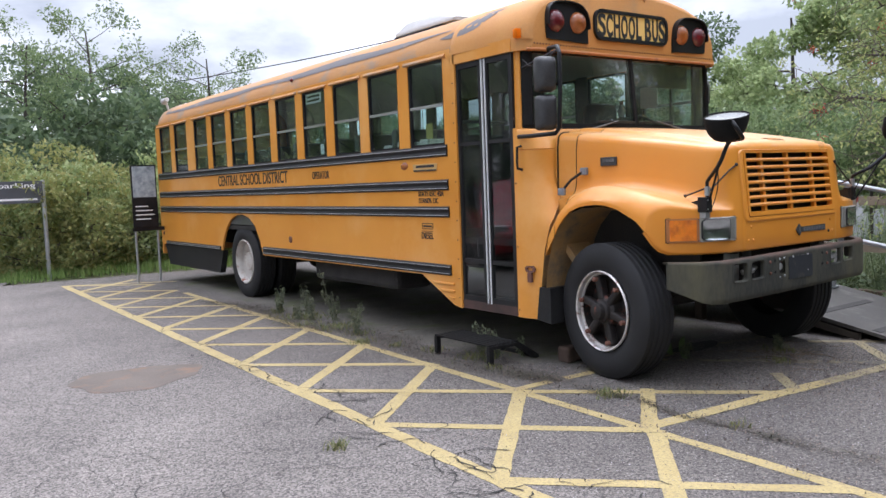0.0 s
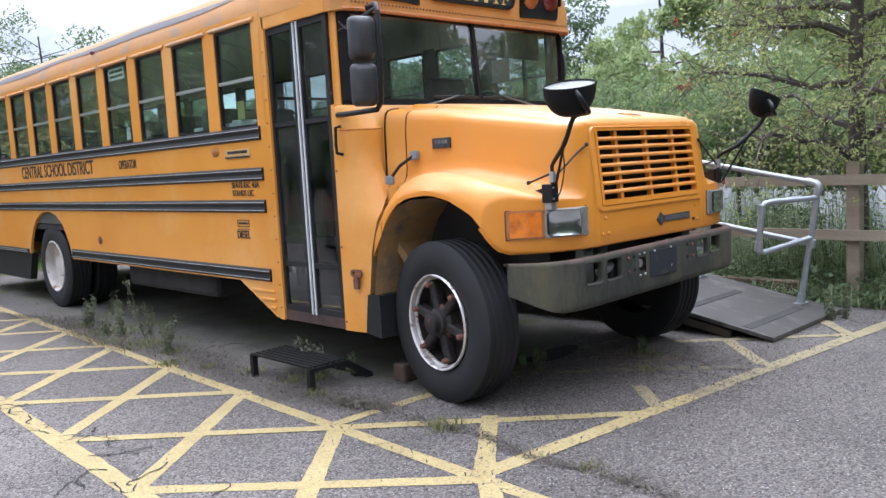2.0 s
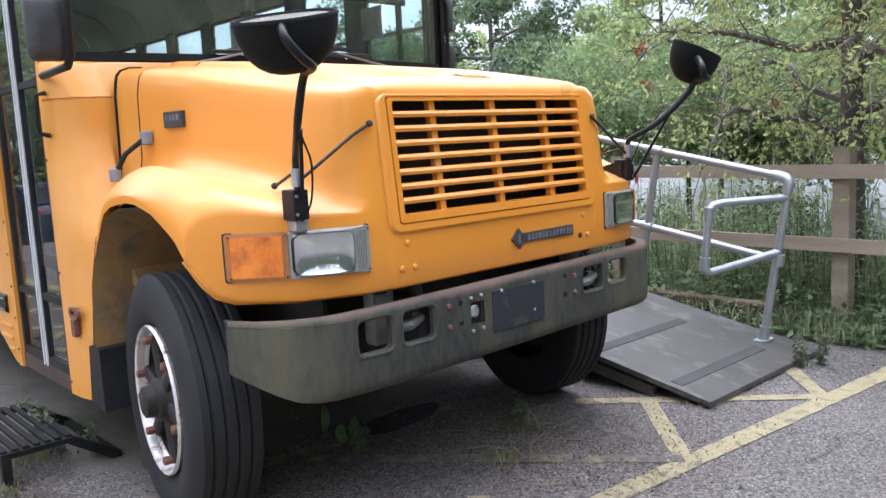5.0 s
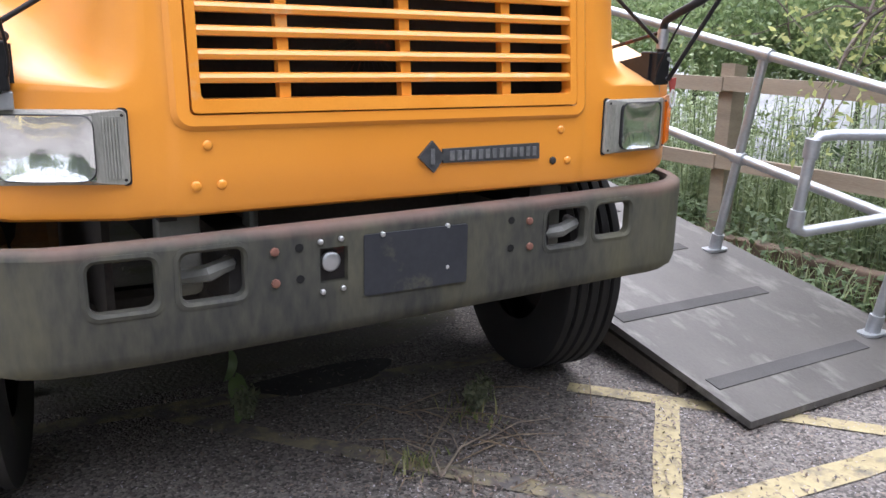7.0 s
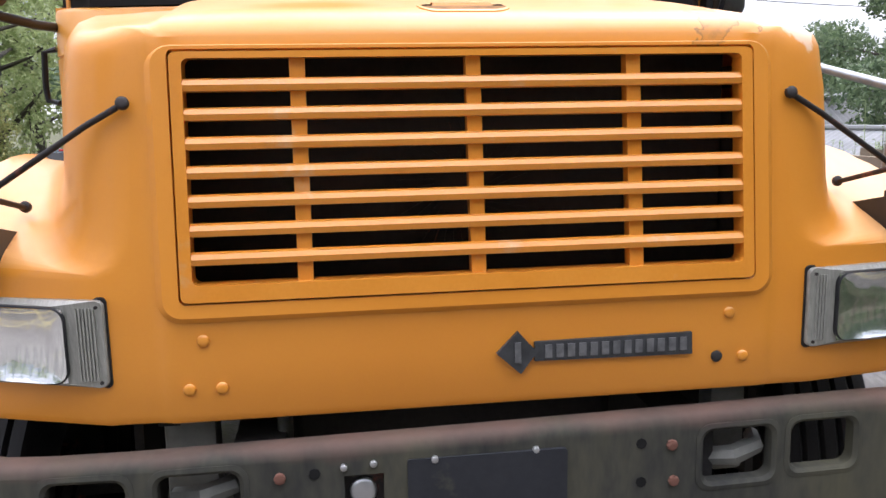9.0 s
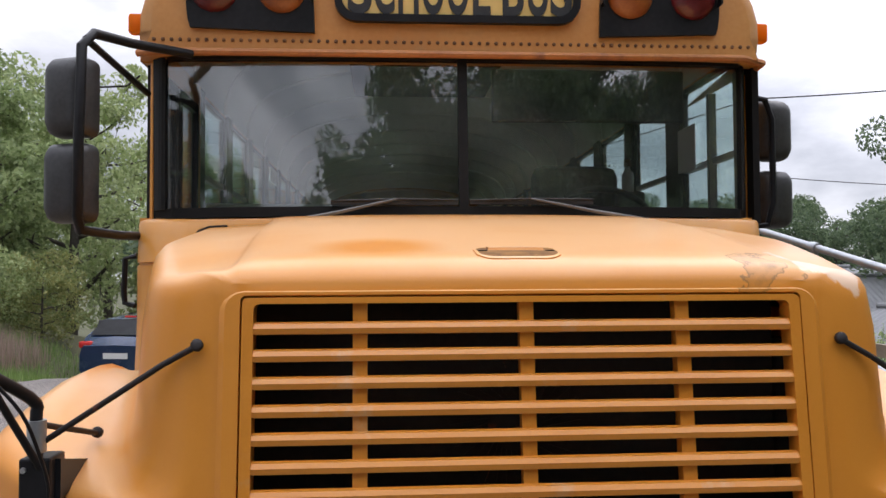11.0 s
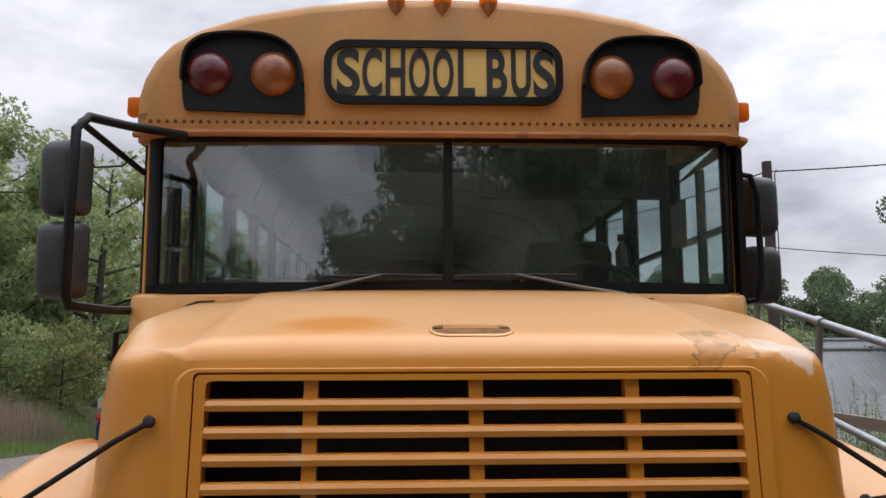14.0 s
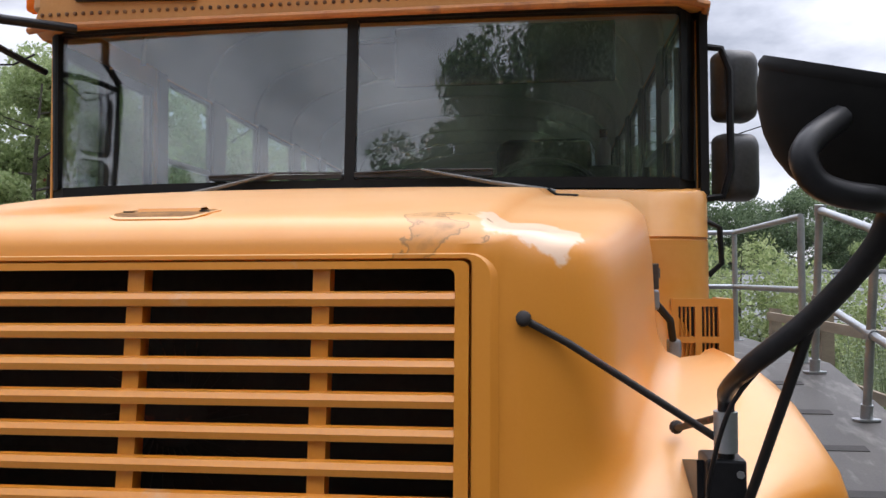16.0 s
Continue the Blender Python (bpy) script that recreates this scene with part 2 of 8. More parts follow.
    l.new(tc.outputs["Object"], n3.inputs["Vector"])
    s3.operation, p3.operation = 'MULTIPLY_ADD', 'MULTIPLY'
    s3.inputs[1].default_value = 1.3
    l.new(n3.outputs["Fac"], s3.inputs[0])
    l.new(k3.outputs["Result"], s3.inputs[2])
    m3.inputs["From Min"].default_value, m3.inputs["From Max"].default_value = 1.16, 1.21
    l.new(s3.outputs["Value"], m3.inputs["Value"])
    l.new(m3.outputs["Result"], p3.inputs[0])
    p3.inputs[1].default_value = 0.72
    x3.data_type = 'RGBA'
    x3.inputs["B"].default_value = (0.84, 0.66, 0.50, 1)
    l.new(p3.outputs["Value"], x3.inputs["Factor"])
    l.new(mx.outputs["Result"], x3.inputs["A"])
    x2.data_type = 'RGBA'
    x2.inputs["B"].default_value = (*chip, 1)
    l.new(rim.outputs["Color"], x2.inputs["Factor"])
    l.new(x3.outputs["Result"], x2.inputs["A"])
    l.new(x2.outputs["Result"], p.inputs["Base Color"])
    return m


GRILLY = surface("grille_yellow_paint", (0.66, 0.235, 0.020), (0.74, 0.29, 0.035), 5, 0.32, fine=160, bump=0.03, fine_mix=0.3, coat=0.25, spots=(0.62, 0.36, 0.17), spot_scale=7, spot_edge=(0.62, 0.76))
PALETOP = paler_tops("paler_topped_yellow_paint", (0.68, 0.245, 0.021), (0.74, 0.288, 0.032), (0.78, 0.44, 0.19), (0.26, 0.12, 0.022))
CAPY = surface("weathered_cap_yellow", (0.52, 0.215, 0.045), (0.61, 0.295, 0.08), 1.9, 0.55, fine=70, bump=0.04, spots=(0.43, 0.23, 0.085), spot_scale=2.4, spot_edge=(0.54, 0.74))
ROOFY = surface("weathered_roof_yellow", (0.45, 0.20, 0.055), (0.55, 0.28, 0.10), 1.9, 0.6, fine=70, bump=0.05, spots=(0.36, 0.24, 0.15), spot_scale=3.4, spot_edge=(0.50, 0.62), stretch=(1, 0.6, 1))
BLACKP = surface("black_paint", (0.008, 0.008, 0.009), (0.02, 0.02, 0.022), 6, 0.38, bump=0.03)
SEALR = surface("dull_black_rubber", (0.006, 0.006, 0.006), (0.014, 0.014, 0.014), 8, 0.75, bump=0.06)
RUBBER = surface("tyre_rubber", (0.005, 0.005, 0.006), (0.014, 0.014, 0.016), 5, 0.72, fine=120, bump=0.15)
DARK = surface("dark_plastic", (0.012, 0.012, 0.013), (0.03, 0.03, 0.031), 4, 0.55, bump=0.05)
UNDER = surface("underbody_grime", (0.022, 0.021, 0.022), (0.05, 0.046, 0.043), 4, 0.85, bump=0.2)
BUMPER = surface("weathered_black_bumper", (0.022, 0.024, 0.026), (0.085, 0.082, 0.062), 2.6, 0.72, fine=45, bump=0.25, spots=(0.115, 0.108, 0.066), spot_scale=2.4, spot_edge=(0.50, 0.72), stretch=(1, 1, 0.35))


def lip_rust(m, z0, z1, rust):
    """Red primer showing through where a bumper's upper lip has worn."""
    n, l = m.node_tree.nodes, m.node_tree.links
    p = n["Principled BSDF"]
    base = p.inputs["Base Color"].links[0].from_socket
    tc, sp, nz, ad, mr, mx = [n.new("ShaderNode" + k) for k in ("TexCoord", "SeparateXYZ", "TexNoise", "Math", "MapRange", "Mix")]
    l.new(tc.outputs["Object"], sp.inputs["Vector"])
    l.new(tc.outputs["Object"], nz.inputs["Vector"])
    nz.inputs["Scale"].default_value, nz.inputs["Detail"].default_value = 5.0, 6.0
    ad.operation = 'MULTIPLY_ADD'
    ad.inputs[1].default_value = 0.09
    l.new(nz.outputs["Fac"], ad.inputs[0])
    l.new(sp.outputs["Z"], ad.inputs[2])
    mr.inputs["From Min"].default_value, mr.inputs["From Max"].default_value, mr.inputs["To Max"].default_value = z0, z1, 0.8
    l.new(ad.outputs["Value"], mr.inputs["Value"])
    mx.data_type = 'RGBA'
    mx.inputs["B"].default_value = (*rust, 1)
    l.new(mr.outputs["Result"], mx.inputs["Factor"])
    l.new(base, mx.inputs["A"])
    l.new(mx.outputs["Result"], p.inputs["Base Color"])


lip_rust(BUMPER, 0.905, 0.94, (0.14, 0.085, 0.068))
CHROME = surface("pitted_chrome", (0.72, 0.70, 0.70), (0.60, 0.55, 0.52), 9, 0.34, 0.45, bump=0.05, spots=(0.20, 0.09, 0.06), spot_scale=14, spot_edge=(0.54, 0.66))
STEELW = surface("white_wheel_paint", (0.55, 0.54, 0.51), (0.42, 0.38, 0.34), 6, 0.5, bump=0.1, spots=(0.22, 0.07, 0.035), spot_scale=9, spot_edge=(0.56, 0.66))
HUBM = surface("rusty_hub_metal", (0.014, 0.013, 0.013), (0.035, 0.028, 0.026), 12, 0.6, 0.3, bump=0.2, spots=(0.17, 0.05, 0.03), spot_scale=15, spot_edge=(0.58, 0.68))
ALU = surface("aluminium", (0.60, 0.61, 0.62), (0.48, 0.49, 0.5), 5, 0.35, 0.85, bump=0.03)
GALV = surface("galvanised_steel", (0.46, 0.48, 0.50), (0.34, 0.36, 0.38), 14, 0.42, 0.75, fine=90, bump=0.08)


def asphalt(name, dark, pale):
    """Old asphalt: pale and dark chippings in a grey binder, with broad worn and damp areas and painted sheen."""
    m = surface(name, dark, pale, 0.8, 0.86, fine=14, bump=0, fine_mix=0.2)
    n, l = m.node_tree.nodes, m.node_tree.links
    p = n["Principled BSDF"]
    base = p.inputs["Base Color"].links[0].from_socket
    tc, v, r, mx, bp, nz = [n.new("ShaderNode" + k) for k in ("TexCoord", "TexVoronoi", "MapRange", "Mix", "Bump", "TexNoise")]
    v.inputs["Scale"].default_value = 105.0
    nz.inputs["Scale"].default_value, nz.inputs["Detail"].default_value = 60.0, 4.0
    l.new(tc.outputs["Object"], v.inputs["Vector"])
    l.new(tc.outputs["Object"], nz.inputs["Vector"])
    sc = n.new("ShaderNodeSeparateColor")
    l.new(v.outputs["Color"], sc.inputs["Color"])
    r.inputs["To Min"].default_value, r.inputs["To Max"].default_value = 0.30, 1.72
    l.new(sc.outputs["Red"], r.inputs["Value"])
    # light painted in along x: sky sheen to the left, dimmer by the bus
    sx, lane, lm, wob = [n.new("ShaderNode" + k) for k in ("SeparateXYZ", "MapRange", "Math", "Math")]
    l.new(tc.outputs["Object"], sx.inputs["Vector"])
    wn2 = n.new("ShaderNodeTexNoise")
    wn2.inputs["Scale"].default_value, wn2.inputs["Detail"].default_value = 0.9, 6.0
    l.new(tc.outputs["Object"], wn2.inputs["Vector"])
    wob.operation = 'MULTIPLY_ADD'
    wob.inputs[1].default_value = 2.2
    l.new(wn2.outputs["Fac"], wob.inputs[0])
    l.new(sx.outputs["X"], wob.inputs[2])
    lane.inputs["From Min"].default_value, lane.inputs["From Max"].default_value = -4.2, -0.6
    lane.inputs["To Min"].default_value, lane.inputs["To Max"].default_value = 1.36, 0.74
    l.new(wob.outputs["Value"], lane.inputs["Value"])
    lm.operation = 'MULTIPLY'
    l.new(r.outputs["Result"], lm.inputs[0])
    l.new(lane.outputs["Result"], lm.inputs[1])
    h = n.new("ShaderNodeHueSaturation")
    l.new(lm.outputs["Value"], h.inputs["Value"])
    l.new(base, h.inputs["Color"])
    # single pale stones worn bare
    v2, g2, g3, gm, gx, s2 = [n.new("ShaderNode" + k) for k in ("TexVoronoi", "MapRange", "MapRange", "Math", "Mix", "SeparateColor")]
    v2.inputs["Scale"].default_value = 50.0
    l.new(tc.outputs["Object"], v2.inputs["Vector"])
    l.new(v2.outputs["Color"], s2.inputs["Color"])
    g2.inputs["From Min"].default_value, g2.inputs["From Max"].default_value, g2.inputs["To Min"].default_value, g2.inputs["To Max"].default_value = 0.20, 0.32, 1.0, 0.0
    l.new(v2.outputs["Distance"], g2.inputs["Value"])
    g3.inputs["From Min"].default_value, g3.inputs["From Max"].default_value, g3.inputs["To Max"].default_value = 0.62, 1.0, 0.75
    l.new(s2.outputs["Green"], g3.inputs["Value"])
    gm.operation = 'MULTIPLY'
    l.new(g2.outputs["Result"], gm.inputs[0])
    l.new(g3.outputs["Result"], gm.inputs[1])
    gx.data_type = 'RGBA'
    gx.inputs["B"].default_value = (0.42, 0.39, 0.36, 1)
    l.new(gm.outputs["Value"], gx.inputs["Factor"])
    l.new(h.outputs["Color"], gx.inputs["A"])
    l.new(gx.outputs["Result"], p.inputs["Base Color"])
    ad = n.new("ShaderNodeMath")
    l.new(v.outputs["Distance"], ad.inputs[0])
    l.new(nz.outputs["Fac"], ad.inputs[1])
    bp.inputs["Strength"].default_value, bp.inputs["Distance"].default_value = 0.7, 0.006
    bp.invert = True
    l.new(ad.outputs["Value"], bp.inputs["Height"])
    l.new(bp.outputs["Normal"], p.inputs["Normal"])
    return m


ASPHALT = asphalt("old_asphalt", (0.098, 0.086, 0.078), (0.172, 0.153, 0.138))
GRASS = leafy("grass_blades", (0.117, 0.208, 0.039), (0.273, 0.377, 0.091), 0.45)
GLASSW = glass("windscreen_glass", (0.96, 0.99, 0.99), 1.5, gain=3.4, dust=0.05)
GLASSS = glass("side_window_glass", (0.88, 0.98, 0.97), 1.5, gain=3.2, dust=0.055)
GLASSD = glass("door_glass", (0.62, 0.66, 0.67), 1.5, gain=1.6, dust=0.06)
AMBER = surface("amber_lens", (0.70, 0.165, 0.008), (0.90, 0.27, 0.016), 14, 0.2, fine=150, bump=0.2, coat=0.6, spots=(0.36, 0.075, 0.01), spot_scale=9, spot_edge=(0.50, 0.72))
for dull in (BUMPER, SEALR, BLACKP, DARK, UNDER):
    dull.node_tree.nodes["Principled BSDF"].inputs["Specular IOR Level"].default_value = 0.22
# RED and AMBERW are darkened for the shade of the lamp visors too
RED = surface("red_lens", (0.075, 0.004, 0.007), (0.15, 0.009, 0.013), 14, 0.3, fine=90, bump=0.4, coat=0.4)
AMBERT = leafy("clear_amber_lens", (0.85, 0.31, 0.012), (0.96, 0.40, 0.02), 0.7)
AMBERT.node_tree.nodes["Principled BSDF"].inputs["Roughness"].default_value = 0.2
AMBERW = surface("grimy_amber_lens", (0.22, 0.058, 0.012), (0.40, 0.125, 0.026), 13, 0.3, fine=90, bump=0.4, coat=0.4)
AMBERB = surface("brown_amber_flange", (0.34, 0.12, 0.035), (0.44, 0.17, 0.05), 18, 0.35, fine=90, bump=0.2, coat=0.3)
SIGNY = surface("sign_yellow", (0.75, 0.50, 0.14), (0.82, 0.56, 0.18), 4, 0.5, bump=0.03)


# ---- mesh helpers ----
def part(name, bm, material, parent=None, label="", smooth=False):
    """Links a bmesh as one mesh object, under parent when one is given."""
    me = bpy.data.meshes.new(name)
    bmesh.ops.recalc_face_normals(bm, faces=bm.faces)
    if smooth:
        for f in bm.faces:
            f.smooth = True
    bm.to_mesh(me)
    bm.free()
    me.materials.append(material)
    if smooth:
        me.set_sharp_from_angle(angle=radians(38))
    ob = new(name, me)
    if parent:
        ob.parent = parent
    if label:
        ob["label"] = label
    return ob


def thing(name, at, label, category, group="", turn=0.0, kind=""):
    ob = new(name)
    ob.empty_display_size = 0.2
    ob.matrix_world = pose(*at, 0, 0, turn)
    return tagged(ob, label, category, group, kind)


def rawmesh(name, verts, faces, material, parent=None, label="", smooth=False):
    me = bpy.data.meshes.new(name)
    me.from_pydata(verts, [], faces)
    me.materials.append(material)
    if smooth:
        me.polygons.foreach_set("use_smooth", [True] * len(me.polygons))
    ob = new(name, me)
    if parent:
        ob.parent = parent
    if label:
        ob["label"] = label
    return ob


def B():
    return bmesh.new()


def box(bm, x0, x1, y0, y1, z0, z1, m=None, bev=0.0):
    v = [bm.verts.new((x, y, z)) for x in (x0, x1) for y in (y0, y1) for z in (z0, z1)]
    fs = [bm.faces.new([v[i] for i in q]) for q in ((0, 1, 3, 2), (4, 6, 7, 5), (0, 4, 5, 1), (2, 3, 7, 6), (0, 2, 6, 4), (1, 5, 7, 3))]
    if bev:
        r = bmesh.ops.bevel(bm, geom=list({e for f in fs for e in f.edges}), offset=bev, segments=2, profile=0.5, affect='EDGES')
        v = list({w for f in r["faces"] for w in f.verts} | {w for w in v if w.is_valid})
    if m is not None:
        bmesh.ops.transform(bm, matrix=m, verts=v)
    return bm


def tube(bm, pts, r, seg=8, cap=True):
    """A round bar along points; r may be one radius or one for each point."""
    pts = [Vector(p) for p in pts]
    rs = r if isinstance(r, (list, tuple)) else [r] * len(pts)
    rings, up = [], None
    for i, p in enumerate(pts):
        d = (pts[min(i + 1, len(pts) - 1)] - pts[max(i - 1, 0)]).normalized()
        if up is None:
            up = d.orthogonal().normalized()
        up = (up - d * up.dot(d)).normalized()
        side = d.cross(up)
        rings.append([bm.verts.new(p + (up * math.cos(a) + side * math.sin(a)) * rs[i]) for a in [2 * math.pi * k / seg for k in range(seg)]])
    for a, b in zip(rings, rings[1:]):
        for k in range(seg):
            bm.faces.new((a[k], a[(k + 1) % seg], b[(k + 1) % seg], b[k]))
    if cap:
        bm.faces.new(rings[0])
        bm.faces.new(rings[-1])
    return bm


def slab(bm, outline, axis, a, b):
    """A flat outline (two coordinates a point) pulled from a to b along an axis."""
    def at(p, d):
        return {"x": (d, p[0], p[1]), "y": (p[0], d, p[1]), "z": (p[0], p[1], d)}[axis]
    v0 = [bm.verts.new(at(p, a)) for p in outline]
    v1 = [bm.verts.new(at(p, b)) for p in outline]
    bm.faces.new(v0)
    bm.faces.new(v1[::-1])
    for i in range(len(outline)):
        j = (i + 1) % len(outline)
        bm.faces.new((v0[i], v1[i], v1[j], v0[j]))
    return bm


def ring(bm, outer, inner, axis, a, b):
    """A frame between two outlines of as many points, pulled from a to b."""
    def at(p, d):
        return {"x": (d, p[0], p[1]), "y": (p[0], d, p[1]), "z": (p[0], p[1], d)}[axis]
    q = [[bm.verts.new(at(p, d)) for p in o] for o in (outer, inner) for d in (a, b)]
    n = len(outer)
    for i in range(n):
        j = (i + 1) % n
        for r, s in ((0, 1), (1, 3), (3, 2), (2, 0)):
            bm.faces.new((q[r][i], q[r][j], q[s][j], q[s][i]))
    return bm


def loft(bm, secs, closed=False):
    rows = [[bm.verts.new(p) for p in s] for s in secs]
    for a, b in zip(rows, rows[1:]):
        for i in range(len(a) - (0 if closed else 1)):
            j = (i + 1) % len(a)
            bm.faces.new((a[i], a[j], b[j], b[i]))
    return rows


def rect(a0, a1, b0, b1, r=0.0, n=4):
    if not r:
        return [(a0, b0), (a1, b0), (a1, b1), (a0, b1)]
    out = []
    for ca, cb, s in ((a1 - r, b0 + r, -90), (a1 - r, b1 - r, 0), (a0 + r, b1 - r, 90), (a0 + r, b0 + r, 180)):
        out += [(ca + r * math.cos(radians(s + 90 * k / n)), cb + r * math.sin(radians(s + 90 * k / n))) for k in range(n + 1)]
    return out


def disc(bm, centre, axis, r, depth, seg=16, dome=0.0):
    """A short round plug, its face domed outwards, from centre along the axis."""
    c, d = Vector(centre), Vector(axis).normalized()
    u = d.orthogonal().normalized()
    w = d.cross(u)
    prof = [(r, 0.0), (r, depth)] + ([(r * math.cos(k * math.pi / 8), depth + dome * math.sin(k * math.pi / 8)) for k in (1, 2, 3)] if dome else [])
    rings = [[bm.verts.new(c + d * h + (u * math.cos(2 * math.pi * k / seg) + w * math.sin(2 * math.pi * k / seg)) * q) for k in range(seg)] for q, h in prof]
    for a, b in zip(rings, rings[1:]):
        for k in range(seg):
            bm.faces.new((a[k], a[(k + 1) % seg], b[(k + 1) % seg], b[k]))
    bm.faces.new(rings[0])
    bm.faces.new(rings[-1])
    return bm


def lathe(bm, prof, centre, axis, seg=40):
    """Turns a profile of (radius, along) round an axis."""
    c, d = Vector(centre), Vector(axis).normalized()
    u = d.orthogonal().normalized()
    w = d.cross(u)
    rings = [[bm.verts.new(c + d * h + (u * math.cos(2 * math.pi * k / seg) + w * math.sin(2 * math.pi * k / seg)) * q) for k in range(seg)] for q, h in prof]
    for a, b in zip(rings, rings[1:]):
        for k in range(seg):
            bm.faces.new((a[k], a[(k + 1) % seg], b[(k + 1) % seg], b[k]))
    return bm


def lettering(name, words, m, width, height, material, parent, label="", bold=0.0, depth=0.002):
    """Words in the built-in font, drawn to a width and height, centred on m."""
    cu = bpy.data.curves.new(name, 'FONT')
    cu.body, cu.align_x, cu.align_y = words, 'CENTER', 'CENTER'
    cu.offset = bold
    cu.extrude = depth
    tmp = bpy.data.objects.new(name, cu)
    scene.collection.objects.link(tmp)
    dg = bpy.context.evaluated_depsgraph_get()
    me = bpy.data.meshes.new_from_object(tmp.evaluated_get(dg))
    bpy.data.objects.remove(tmp)
    co = np.empty(len(me.vertices) * 3)
    me.vertices.foreach_get("co", co)
    co = co.reshape(-1, 3)
    lo, hi = co.min(0), co.max(0)
    co[:, 0] = (co[:, 0] - (lo[0] + hi[0]) / 2) * width / (hi[0] - lo[0])
    co[:, 1] = (co[:, 1] - (lo[1] + hi[1]) / 2) * height / (hi[1] - lo[1])
    me.vertices.foreach_set("co", co.ravel())
    me.transform(m)
    me.materials.clear()
    me.materials.append(material)
    ob = new(name, me)
    ob.parent = parent
    if label:
        ob["label"] = label
    return ob


def facing(axis, at):
    """The pose of lettering on a side: '-x' is the kerb side of the bus, '-y' its front."""
    cols = {"-x": ((0, -1, 0), (0, 0, 1), (-1, 0, 0)), "-y": ((1, 0, 0), (0, 0, 1), (0, -1, 0)), "+y": ((-1, 0, 0), (0, 0, 1), (0, 1, 0))}[axis]
    m = Matrix((cols[0], cols[1], cols[2])).transposed().to_4x4()
    return Matrix.Translation(at) @ m


def lerp(x, table):
    for (a, p), (b, q) in zip(table, table[1:]):
        if x <= b:
            return p + (q - p) * max(0.0, (x - a)) / (b - a)
    return table[-1][1]


# ---- ground ----
def ease(t):
    t = max(0.0, min(1.0, t))
    return t * t * (3 - 2 * t)


def ground_z(x, y):
    """The car park is level; the land falls away behind the fence, a lane dips behind the verge and a grassy bank stands beside it."""
    d = ease((x - 4.2) / 6.0)
    e = ease((y - 16.0) / 12.0) * max(0.0, min(1.0, (-x - 2.0) / 5.0))
    lane = ease((y - 12.6) / 3.0) * ease((-x - 2.8) / 1.2) * ease((x + 7.6) / 1.2)
    bank = ease((y - 11.6 - 0.35 * (x + 7.5)) / 2.2) * ease((-x - 6.9) / 1.8) * ease((x + 30) / 8) * ease((26 - y) / 6)
    return -0.04 - 2.6 * d - 1.0 * e * (1 - bank) - 0.62 * lane * (1 - 0.5 * e) + 0.42 * bank


def ground_sheet():
    xs = sorted(set([-900, -400, -150, -70, -40] + list(np.arange(-28, 30.1, 1.0)) + [40, 70, 150, 400, 900]))
    ys = sorted(set([-900, -400, -150, -70, -40] + list(np.arange(-26, 44.1, 1.0)) + [60, 100, 200, 450, 900]))
    v = [(x, y, ground_z(x, y)) for y in ys for x in xs]
    n = len(xs)
    f = [(j * n + i, j * n + i + 1, (j + 1) * n + i + 1, (j + 1) * n + i) for j in range(len(ys) - 1) for i in range(n - 1)]
    return tagged(rawmesh("ground", v, f, SOIL, smooth=True), "rough grassy soil sloping away behind the fence", "ground", kind="structure")


SOIL = surface("soil_and_moss", (0.045, 0.055, 0.020), (0.10, 0.095, 0.045), 1.2, 0.95, fine=40, bump=0.6, dist=0.02)
ground_sheet()

# the asphalt car park: one sheet a finger above the soil
bm = B()
slab(bm, [(-60, -60), (3.05, -60), (3.0, -2.5), (2.95, 0.0), (2.75, 6.0), (2.6, 11.4), (-1.0, 12.1), (-3.7, 12.4), (-6.25, 12.4), (-6.43, 11.95), (-7.5, 10.8), (-9.5, 9.8), (-60, 9.0)], "z", -0.05, 0.0)
tagged(part("car_park", bm, ASPHALT), "worn grey asphalt car park with fine cracks", "car park", kind="structure")

def lane_side(y):
    return lerp(y, [(12.3, -6.28), (12.9, -6.03), (14.2, -5.7), (17.0, -6.9), (34.0, -9.5)])


rows = [[(lane_side(y) + (3.2 - lane_side(y) * 0.02 - 0.6) * k / 5, y, ground_z(lane_side(y) + 2.6 * k / 5, y) + 0.046 - 0.01 * (y < 12.5)) for k in range(6)] for y in np.linspace(12.3, 34, 44)]
bm = B()
loft(bm, rows)
tagged(part("lane", bm, ASPHALT, smooth=True), "grey asphalt lane dipping away behind the verge", "road", kind="structure")

# ---- yellow hatched box painted on the asphalt ----
LINEY = surface("worn_yellow_road_paint", (0.35, 0.265, 0.105), (0.45, 0.355, 0.155), 3, 0.75, fine=90, bump=0.5, spots=(0.15, 0.13, 0.095), spot_scale=70.0, spot_edge=(0.48, 0.72))


LAYER = [0.0025]


def stripe(bm, p, q, w):
    LAYER[0] += 0.00008
    p, q = Vector((*p, 0)), Vector((*q, 0))
    d = (q - p).normalized()
    s = Vector((-d.y, d.x, 0)) * w / 2
    n = max(1, int((q - p).length / 0.08))
    rows = []
    for i in range(n + 1):
        c = p + (q - p) * i / n
        j = [1 + 0.16 * noise.noise(c * 9.1 + Vector((k, 0, 0))) + 0.10 * noise.noise(c * 2.3 + Vector((k, 5, 0))) for k in (0, 9)]
        rows.append((bm.verts.new(c + s * j[0] + Vector((0, 0, LAYER[0]))), bm.verts.new(c - s * j[1] + Vector((0, 0, LAYER[0])))))
    for a, b in zip(rows, rows[1:]):
        bm.faces.new((a[0], a[1], b[1], b[0]))



def outer_x(y):
    return -3.045 + 0.0272 * y


